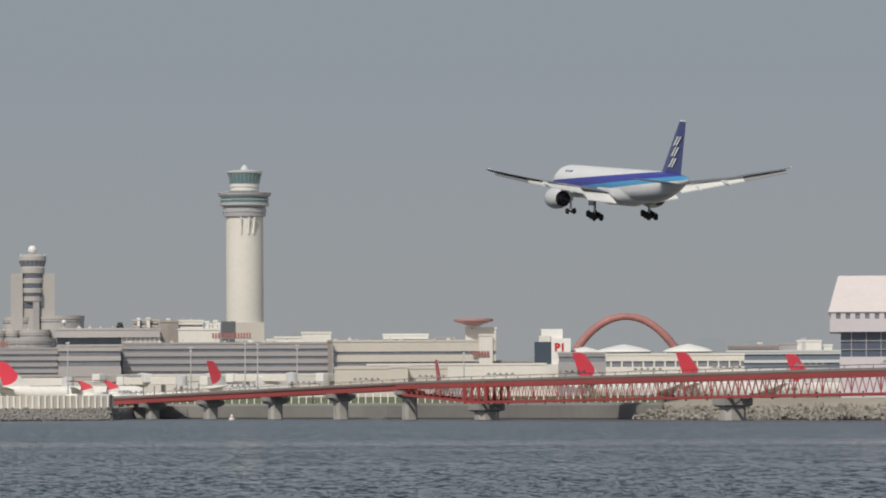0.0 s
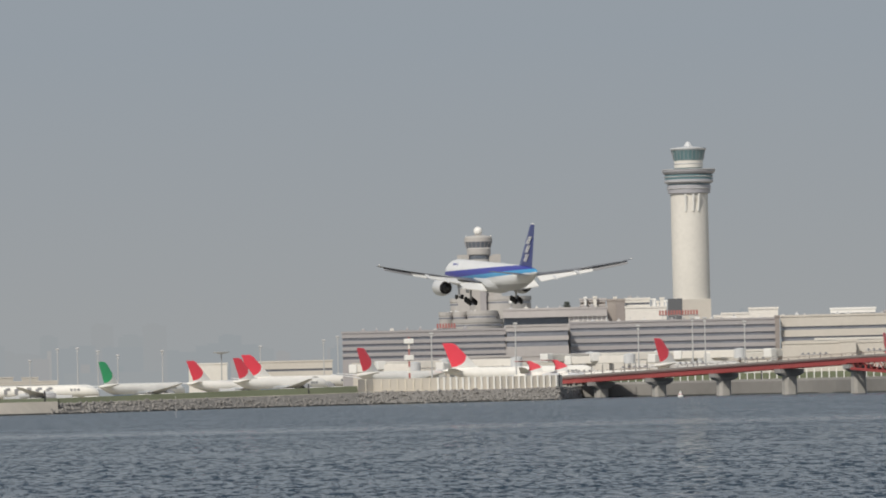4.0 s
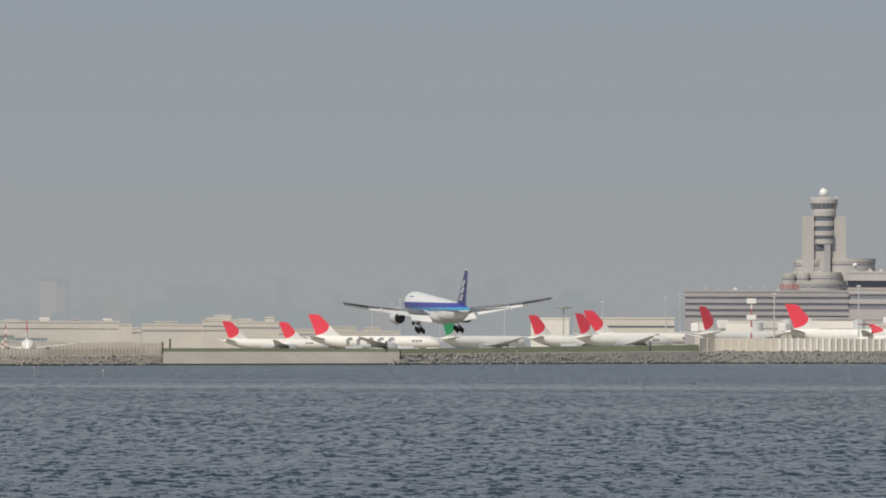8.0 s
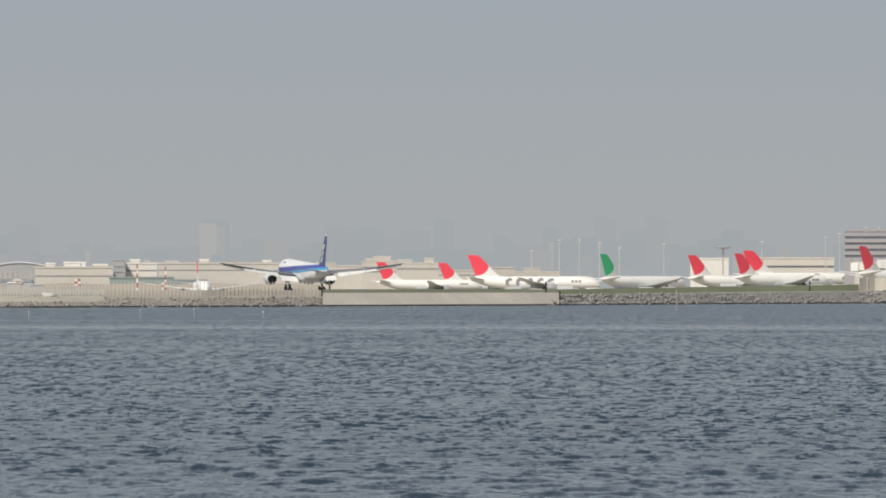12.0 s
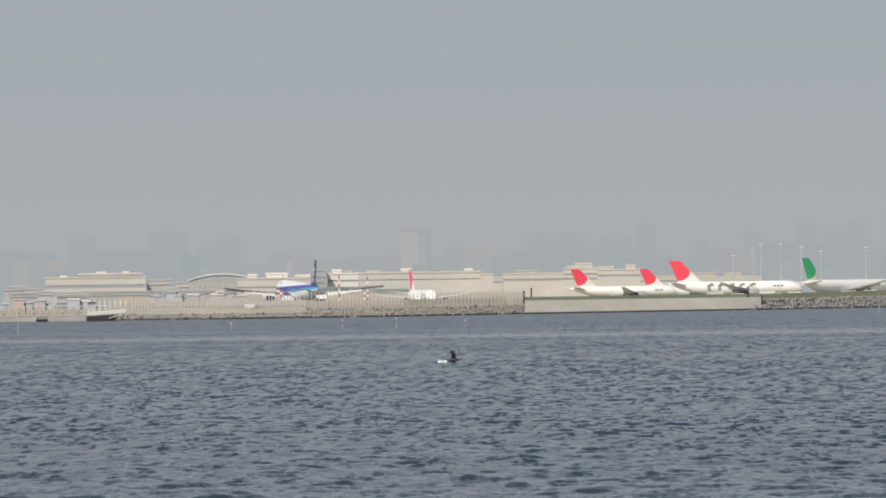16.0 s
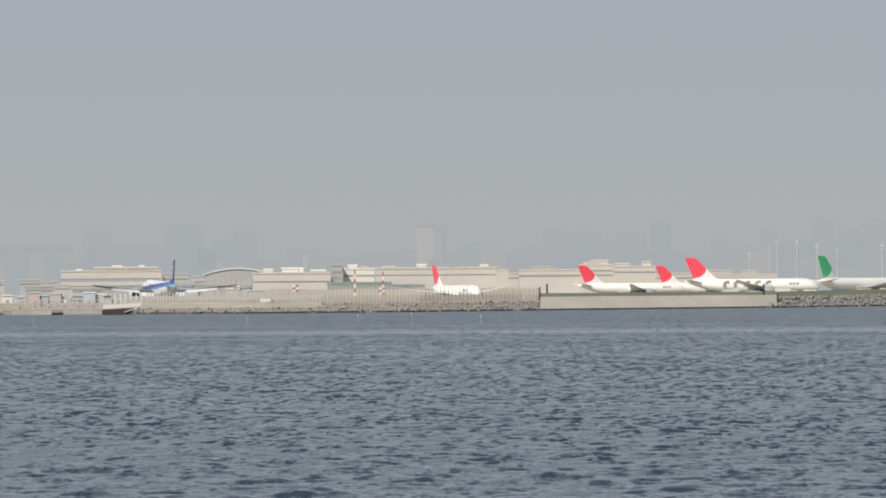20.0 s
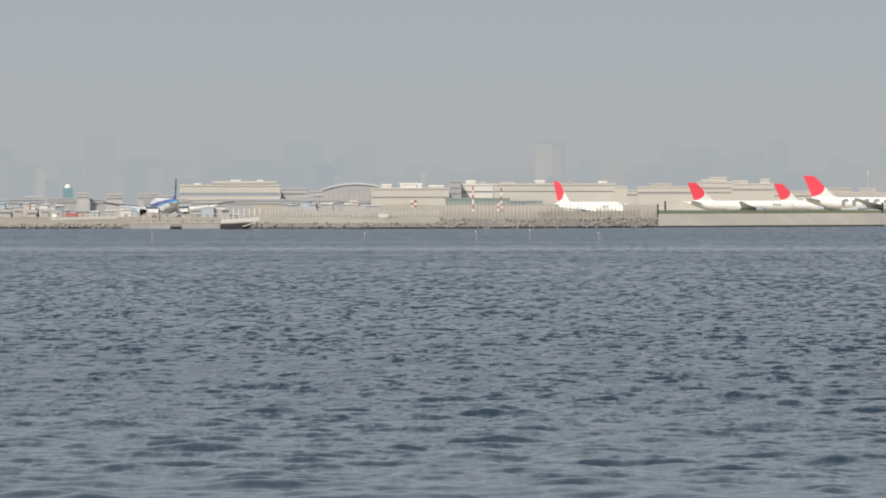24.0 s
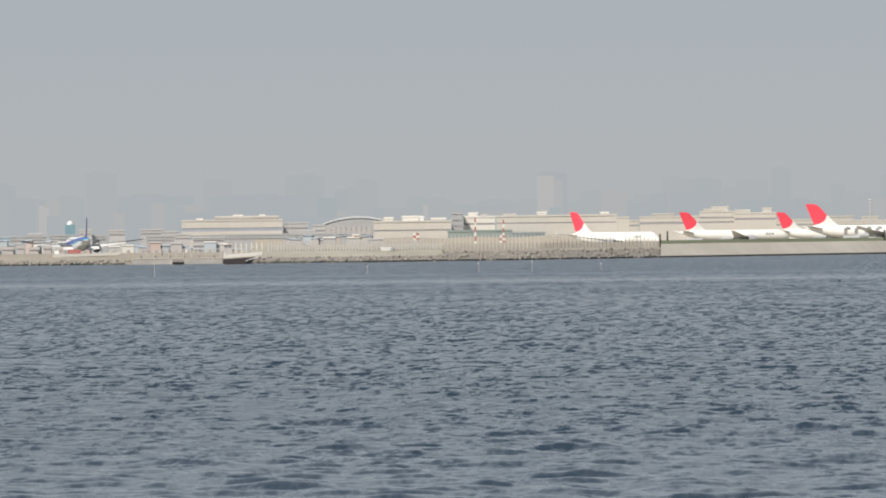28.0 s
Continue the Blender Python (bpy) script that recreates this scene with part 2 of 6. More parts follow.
# ---------------------------------------------------------------- sea, shore, airfield
WATER = bpy.data.materials.new("sea_water")
WATER.use_nodes = True
n, l = WATER.node_tree.nodes, WATER.node_tree.links
wb = n["Principled BSDF"]
wb.inputs["Base Color"].default_value = (0.024, 0.041, 0.060, 1)
wb.inputs["Roughness"].default_value = 0.06
wb.inputs["IOR"].default_value = 1.33
tc = n.new("ShaderNodeTexCoord")
total = None
# the sea is sheltered by the quay: waves grow with the distance from it and die off under the far bank
span = n.new("ShaderNodeVectorMath")
span.operation = "LENGTH"
l.new(tc.outputs["Object"], span.inputs[0])


def fetch(points):
    """Strength of a wave size along the way out from the quay: (metres, strength) in rising order."""
    r = n.new("ShaderNodeValToRGB")
    reach = n.new("ShaderNodeMath")
    reach.operation = "DIVIDE"
    reach.inputs[1].default_value = 1300
    l.new(span.outputs["Value"], reach.inputs[0]), l.new(reach.outputs[0], r.inputs["Fac"])
    el = r.color_ramp.elements
    while len(el) < len(points):
        el.new(0.5)
    for k, (m, v) in enumerate(points):
        el[k].position = m / 1300
        el[k].color = (v, v, v, 1)
    return r


turn = n.new("ShaderNodeMapping")
turn.inputs["Rotation"].default_value = (0, 0, -0.12)
l.new(tc.outputs["Object"], turn.inputs["Vector"])
# wind ripples: slopes of five sizes of wavelets, longer along the crests
for sc_xy, slope, off, grow in (
        ((5.2, 1.9), 0.52, 3.0, ((60, 0.2), (110, 0.4), (160, 0.85), (220, 1))),
        ((2.5, 1.15), 1.14, 0.0, ((60, 0.08), (110, 0.32), (170, 1), (900, 1))),
        ((2.4, 0.62), 1.55, 7.0, ((110, 0.06), (160, 0.55), (260, 1), (750, 1), (1000, 0.8))),
        ((1.8, 0.12), 0.85, 11.0, ((200, 0.0), (320, 0.6), (450, 1), (720, 1), (900, 0.75))),
        ((0.12, 0.025), 0.12, 19.0, ((0, 1), (900, 0.7)))):
    mp = n.new("ShaderNodeMapping")
    mp.inputs["Scale"].default_value = (*sc_xy, 1)
    mp.inputs["Location"].default_value = (off, off * 2, off)
    tx = n.new("ShaderNodeTexNoise")
    tx.inputs["Scale"].default_value, tx.inputs["Detail"].default_value, tx.inputs["Roughness"].default_value = 1.0, 3, 0.6
    l.new(turn.outputs[0], mp.inputs["Vector"]), l.new(mp.outputs[0], tx.inputs["Vector"])
    mid = n.new("ShaderNodeVectorMath")
    mid.operation = "SUBTRACT"
    mid.inputs[1].default_value = (0.5, 0.5, 0.5)
    l.new(tx.outputs["Color"], mid.inputs[0])
    amt = n.new("ShaderNodeVectorMath")
    amt.operation = "MULTIPLY"
    amt.inputs[1].default_value = (slope * 0.7, slope * 2, 0)
    l.new(mid.outputs[0], amt.inputs[0])
    grown = n.new("ShaderNodeVectorMath")
    grown.operation = "SCALE"
    l.new(amt.outputs[0], grown.inputs[0]), l.new(fetch(grow).outputs["Color"], grown.inputs["Scale"])
    if total is None:
        total = grown
    else:
        add = n.new("ShaderNodeVectorMath")
        l.new(total.outputs[0], add.inputs[0]), l.new(grown.outputs[0], add.inputs[1])
        total = add
# the chop leans towards the quay the farther out it runs
lean = n.new("ShaderNodeVectorMath")
lean.operation = "SCALE"
lean.inputs[0].default_value = (0.01, -0.058, 0)
l.new(fetch(((130, 0.0), (300, 0.5), (480, 0.75), (800, 1.0))).outputs["Color"], lean.inputs["Scale"])
add = n.new("ShaderNodeVectorMath")
l.new(total.outputs[0], add.inputs[0]), l.new(lean.outputs[0], add.inputs[1])
total = add
# finer chop roughens the water farther out
l.new(fetch(((60, 0.05), (150, 0.1), (350, 0.14), (495, 0.18), (520, 0.11), (540, 0.11), (590, 0.2), (800, 0.22))).outputs["Color"], wb.inputs["Roughness"])
# slicks and gusts: broad streaks where the ripples are weaker or stronger
smp = n.new("ShaderNodeMapping")
smp.inputs["Scale"].default_value = (0.004, 0.022, 1)
smp.inputs["Rotation"].default_value = (0, 0, -0.06)
stx = n.new("ShaderNodeTexNoise")
stx.inputs["Scale"].default_value, stx.inputs["Detail"].default_value = 1.0, 4
l.new(tc.outputs["Object"], smp.inputs["Vector"]), l.new(smp.outputs[0], stx.inputs["Vector"])
gust = n.new("ShaderNodeMapRange")
gust.inputs["From Min"].default_value, gust.inputs["From Max"].default_value = 0.3, 0.7
gust.inputs["To Min"].default_value, gust.inputs["To Max"].default_value = 0.75, 1.2
l.new(stx.outputs["Fac"], gust.inputs["Value"])
gusted = n.new("ShaderNodeVectorMath")
gusted.operation = "SCALE"
l.new(total.outputs[0], gusted.inputs[0]), l.new(gust.outputs[0], gusted.inputs["Scale"])
total = gusted
# thin smooth slicks drawn out along the wind
kmp = n.new("ShaderNodeMapping")
kmp.inputs["Scale"].default_value = (0.0022, 0.034, 1)
kmp.inputs["Rotation"].default_value = (0, 0, -0.05)
kmp.inputs["Location"].default_value = (4.1, 2.7, 0)
ktx = n.new("ShaderNodeTexNoise")
ktx.inputs["Scale"].default_value, ktx.inputs["Detail"].default_value = 1.0, 5
l.new(tc.outputs["Object"], kmp.inputs["Vector"]), l.new(kmp.outputs[0], ktx.inputs["Vector"])
slick = n.new("ShaderNodeMapRange")
slick.interpolation_type = "SMOOTHSTEP"
slick.inputs["From Min"].default_value, slick.inputs["From Max"].default_value = 0.53, 0.63
slick.inputs["To Min"].default_value, slick.inputs["To Max"].default_value = 1.0, 0.35
l.new(ktx.outputs["Fac"], slick.inputs["Value"])
slicked = n.new("ShaderNodeVectorMath")
slicked.operation = "SCALE"
l.new(total.outputs[0], slicked.inputs[0]), l.new(slick.outputs[0], slicked.inputs["Scale"])
total = slicked
# calmer water in the lee of the far bank
lee = n.new("ShaderNodeVectorMath")
lee.operation = "SCALE"
l.new(total.outputs[0], lee.inputs[0]), l.new(fetch(((0, 1.0), (400, 1.0), (495, 0.85), (520, 0.42), (540, 0.44), (590, 0.62), (900, 0.5))).outputs["Color"], lee.inputs["Scale"])
total = lee
geo = n.new("ShaderNodeNewGeometry")
add = n.new("ShaderNodeVectorMath")
l.new(geo.outputs["Normal"], add.inputs[0]), l.new(total.outputs[0], add.inputs[1])
nrm = n.new("ShaderNodeVectorMath")
nrm.operation = "NORMALIZE"
l.new(add.outputs[0], nrm.inputs[0])
l.new(nrm.outputs[0], wb.inputs["Normal"])

SEA = 0.9
SHORE_B = (-12000, -2778, -2306, -1994, -1817, -1522, -1367, -1033, -806, -600, -475, -435, -317, -150, 0, 113, 300, 829, 2000, 12000)
SHORE_D = (985, 985, 960, 980, 1008, 1045, 1066, 1145, 1188, 1202, 1215, 1312, 1302, 1272, 1246, 1214, 1170, 1055, 900, 900)


def shore(b):
    return float(np.interp(b, SHORE_B, SHORE_D))


def sea():
    rng = np.random.default_rng(5)
    az = np.concatenate([np.arange(-180, -24, 6.0), np.arange(-24, -17.5, 0.09), np.arange(-17.5, -1.5, 0.05), np.arange(-1.5, 12, 0.09), np.arange(12, 180, 6.0)]) * math.pi / 180
    rows, d = [], 50.0
    while d < 1650:
        rows.append(d)
        d += 0.15 * max(1.0, d / 140) ** 2.2
    rows = np.array([2.0, 16.0, 30.0, 40.0] + rows + [2400.0, 4800.0])
    step = np.gradient(rows)
    A, D = np.meshgrid(az.astype(np.float32), rows.astype(np.float32))
    S = np.repeat(step.astype(np.float32)[:, None], len(az), 1)
    X, Y = D * np.sin(A), D * np.cos(A)
    Z = np.zeros_like(X)
    for k in range(60):
        lam = 0.42 * (3.2 / 0.42) ** (rng.random() ** 1.2)
        th = rng.normal(math.radians(276), 0.6)
        amp = 0.0046 * lam ** 0.74 * rng.uniform(0.6, 1.2)
        ph = rng.random() * 6.28
        fade = np.clip(lam / (S * 2.2) - 0.6, 0.0, 1) * np.clip((D - 45) / 10, 0, 1)
        w = (X * math.cos(th) + Y * math.sin(th)) * 2 * math.pi / lam + ph
        patch = 0.6 + 0.4 * np.sin(X / (lam * 0.8) + ph * 3) * np.sin(Y / (lam * 2.0) + ph)
        sw = np.sin(w)
        Z += amp * fade * patch * (sw + 0.6 * sw * sw - 0.3)
    # scattered single wavelets that stand out from the chop
    for k in range(14):
        lam = rng.uniform(1.0, 2.6)
        th = rng.normal(math.radians(276), 0.35)
        ph = rng.random(3) * 6.28
        fade = np.clip(lam / (S * 2.2) - 0.6, 0.0, 1) * np.clip((D - 45) / 10, 0, 1)
        w = (X * math.cos(th) + Y * math.sin(th)) * 2 * math.pi / lam + ph[0]
        lump = np.clip(np.sin(X / (lam * 0.42) + 1.3 * np.sin(Y / 7 + ph[2]) + ph[1]) * np.sin(Y / (lam * 0.75) + 1.1 * np.sin(X / 5) + ph[2]) - 0.25, 0, 1)
        Z += 0.042 * lam ** 0.8 * fade * np.clip((190 - D) / 80, 0.2, 1) * lump * (0.5 + 0.5 * np.sin(w)) ** 2.2
    # the sheet dips under the land behind the waterline
    Z = np.where(D > np.interp(A / TICK, SHORE_B, SHORE_D) + 22, -9.0, Z).astype(np.float32)
    nr, nc = X.shape
    co = np.stack([X, Y, Z], -1).reshape(-1, 3).astype(np.float32)
    i, j = np.meshgrid(np.arange(nr - 1), np.arange(nc), indexing="ij")
    j2 = (j + 1) % nc
    quads = np.stack([i * nc + j, (i + 1) * nc + j, (i + 1) * nc + j2, i * nc + j2], -1).reshape(-1, 4)[:, ::-1]
    me = bpy.data.meshes.new("water")
    me.vertices.add(len(co)), me.loops.add(quads.size), me.polygons.add(len(quads))
    me.vertices.foreach_set("co", co.ravel())
    me.loops.foreach_set("vertex_index", quads.ravel().astype(np.int32))
    me.polygons.foreach_set("loop_start", np.arange(0, quads.size, 4, dtype=np.int32))
    me.polygons.foreach_set("use_smooth", np.ones(len(quads), dtype=bool))
    me.update(), me.validate()
    me.materials.append(WATER)
    ob = new("water", me)
    ob.location.z = SEA
    return tagged(ob, "choppy grey-blue sea with small wind waves", "sea", kind="structure")


water = sea()


def sheet(name, bs, profile, material, label, category="ground"):
    """A strip of land along the shore: profile of (distance behind the waterline, height)."""
    bm = bmesh.new()
    grid = []
    for b in bs:
        d0 = shore(b)
        u = (b - bs[0]) / (bs[-1] - bs[0])
        grid.append([bm.verts.new(bearing(b, d0 + off, z if isinstance(z, (int, float)) else z[0] + (z[1] - z[0]) * u)) for off, z in profile])
    for p, q in zip(grid, grid[1:]):
        for k in range(len(profile) - 1):
            bm.faces.new((p[k], q[k], q[k + 1], p[k + 1]))
    ob = part(name, bm, material)
    return tagged(ob, label, category, kind="structure")


def airfield():
    bm = bmesh.new()
    bs = list(range(-12000, -3600, 1200)) + list(range(-3600, 1500, 100)) + list(range(1500, 12001, 1500))
    ds = (40, 120, 300, 450, 600, 800, 1000, 1300, 1700, 2200, 3000, 4500)
    grid = [[bm.verts.new(bearing(b, shore(b) + o, ground_z(b, shore(b) + o))) for o in ds] for b in bs]
    for p, q in zip(grid, grid[1:]):
        for k in range(len(ds) - 1):
            bm.faces.new((p[k], q[k], q[k + 1], p[k + 1]))
    return tagged(part("ground", bm, SOIL), "flat airfield of dry grass and paving", "ground", kind="structure")


airfield()


def rng_b(b0, b1, step=40):
    m = max(2, int(abs(b1 - b0) / step) + 1)
    return [b0 + (b1 - b0) * i / (m - 1) for i in range(m)]


# embankments, section by section from the far bank of the river mouth to the pier
sheet("bank_east", rng_b(500, 12000, 60), ((0, -1.5), (0, 1.0), (12, 4.1), (22, 4.9), (60, 2.6)), SAND, "dry grassy bank behind pale armour stones")
sheet("seawall_pier", rng_b(-435, 500), ((0, -1.5), (0.2, 3.7), (1.6, 3.75), (2.0, 4.1), (100, 4.15), (130, 2.6)), DCONC, "weathered dark concrete seawall", "seawall")
sheet("bank_fence", rng_b(-832, -435, 13), ((0, -1.5), (0, 0.9), (8, (3.2, 3.4)), (14, (3.3, 3.5)), (45, 2.6)), SAND, "low bank behind dark armour stones")
sheet("bank_grass", rng_b(-1362, -832), ((0, -1.5), (0, 0.9), (6, (2.6, 3.2)), (10, (2.75, 3.35)), (18, (3.7, 4.6)), (26, (3.75, 4.7)), (60, 2.6)), GRASS, "mown green grass embankment", "embankment")
sheet("seawall_slope", rng_b(-1780, -1362), ((0, -1.5), (0, 1.0), (3.2, 3.15), (4, 3.2)), mat("pale_seawall_concrete", (0.53, 0.485, 0.42), 0.85, vary=0.14, scale=0.5, stain=0.22, stain_scale=0.09, bump=0.2), "sloping pale concrete seawall", "seawall")
sheet("bank_crest", rng_b(-1780, -1362), ((4, 3.2), (14, 3.75), (24, 3.8), (60, 2.6)), GRASS, "thin grass crest over the seawall", "embankment")
sheet("bank_west", rng_b(-2505, -2165), ((0, -1.5), (0, 0.95), (8, 2.3), (12, 2.5), (20, 3.75), (30, 3.8), (90, 2.3)), mat("scrub_bank", (0.40, 0.375, 0.31), 0.95, vary=0.25, scale=0.6, stain=0.25, stain_scale=0.05), "dry bank with pale scrub above rocks", "embankment")
sheet("bank_pickets", rng_b(-2165, -1780), ((0, -1.5), (0, 0.95), (8, 2.3), (15, 2.8), (19, 3.6), (40, 3.65), (90, 2.3)), SAND, "low sandy bank under a picket fence", "embankment")
sheet("bank_far_west", rng_b(-12000, -2505, 90), ((0, -1.5), (0, 1.0), (8, 1.5), (30, 2.05), (60, 2.7), (100, 2.2)), SAND, "low sandy shore of the river", "embankment")

for nm, b0, b1, prof in (("riprap_bed", -1362, -832, ((0, -1.5), (0, 0.96), (6.1, (2.72, 3.3)))), ("riprap_bed_east", -832, -435, ((0, -1.5), (0, 0.96), (8, (3.28, 3.48)))), ("riprap_bed_pickets", -2165, -1780, ((0, -1.5), (0, 1.0), (8, 2.38))), ("riprap_bed_west", -2505, -2165, ((0, -1.5), (0, 1.0), (4.6, 1.82)))):
    sheet(nm, rng_b(b0, b1, 13), prof, BROWNBED if b1 < -1700 else ROCKBED, "bed of small dark rubble between armour stones", "riprap")
sheet("path", rng_b(-1362, -832), ((6.2, (2.72, 3.32)), (10, (2.8, 3.4))), CONC, "pale path along the top of the riprap", "path")
sheet("verge", rng_b(-435, 500), ((64, 4.18), (70, 5.5), (78, 5.55), (95, 4.2)), GRASS, "low grass bank behind the seawall", "embankment")
# narrow dark strip where the banks meet the water
sheet("tide_line", rng_b(-3400, 1300, 13), ((-0.35, -1.0), (-0.3, 1.0), (-0.1, 1.16), (0.6, 1.18)), mat("wet_weed", (0.05, 0.05, 0.042), 0.6, vary=0.3, scale=1.2, stain=0.3), "narrow dark band at the waterline", "tide line")

# low dry bank on the far side of the runway
bm = bmesh.new()
grid = [[bm.verts.new(bearing(b, d, z + (0.25 * math.sin(b * 0.05) if z > 4 else 0))) for d, z in ((2895, -2.4), (2907, 4.3), (2918, 4.6), (2935, -2.4))] for b in rng_b(-2500, -1780, 12)]
for p_, q_ in zip(grid, grid[1:]):
    for k in range(3):
        bm.faces.new((p_[k], q_[k], q_[k + 1], p_[k + 1]))
tagged(part("bank_runway", bm, SAND), "low dry grass bank beyond the runway", "embankment", kind="structure")

# quay under the camera
bm = boxes((-60, 60, -80, 11.5, -1.5, 3.2))
tagged(part("quay", bm, CONC), "worn concrete quay by the sea", "quay", kind="structure")

# ---------------------------------------------------------------- aircraft


def ring(x, r, zc, sides=24, squash=1.0):
    return [(x, r * math.cos(2 * math.pi * i / sides), zc + r * squash * math.sin(2 * math.pi * i / sides)) for i in range(sides)]


def foil(x_le, chord, y, z, thick, twist=0.0):
    """A wing section at span y; twist: degrees by which its nose is turned down."""
    pts = ((0, 0), (0.06, 0.45), (0.3, 1.0), (0.65, 0.62), (1, 0.03), (1, -0.03), (0.65, -0.3), (0.3, -0.55), (0.06, -0.35))
    drop = math.tan(radians(twist))
    return [(x_le - c * chord, y, z + h * thick * chord / 2 - (0.6 - c) * chord * drop) for c, h in pts]


def wing_mesh(side, secs):
    """Sections of (span, leading edge x, chord, height, thickness, and the twist if any)."""
    rings = [foil(x, c, side * y, z, *rest) for y, x, c, z, *rest in secs]
    if side < 0:
        rings = [r[::-1] for r in rings]
    return loft(bmesh.new(), rings)


def fin_mesh(secs):
    rings = []
    for z, x, c, t in secs:
        top = [(x, 0, z), (x - 0.3 * c, t * c / 2, z), (x - c, 0.02, z), (x - c, -0.02, z), (x - 0.3 * c, -t * c / 2, z)]
        rings.append(top)
    return loft(bmesh.new(), rings)


def slab(bm, corners, thick):
    """A plate with these four corners and this thickness downwards."""
    lo = [Vector(c) - Vector((0, 0, thick)) for c in corners]
    return loft(bm, [lo, [Vector(c) for c in corners]])


def wheel_mesh(r, w):
    bm = bmesh.new()
    prof = ((r * 0.45, -w / 2), (r * 0.9, -w / 2), (r, -w * 0.3), (r, w * 0.3), (r * 0.9, w / 2), (r * 0.45, w / 2))
    rings = [[(q * math.cos(2 * math.pi * i / 14), y, q * math.sin(2 * math.pi * i / 14)) for i in range(14)] for q, y in prof]
    return loft(bm, rings)


FIN_LEAN = ((7.9, -17.5, 10.8, 0.05), (9.2, -19.8, 8.8, 0.08), (18.3, -27.7, 3.0, 0.08), (18.6, -28.1, 2.6, 0.06))
FIN_BROAD = ((7.9, -14.9, 12.9, 0.05), (9.2, -17.7, 10.5, 0.08), (17.6, -25.8, 5.8, 0.08), (18.3, -26.9, 5.0, 0.07), (18.6, -27.9, 3.9, 0.06))


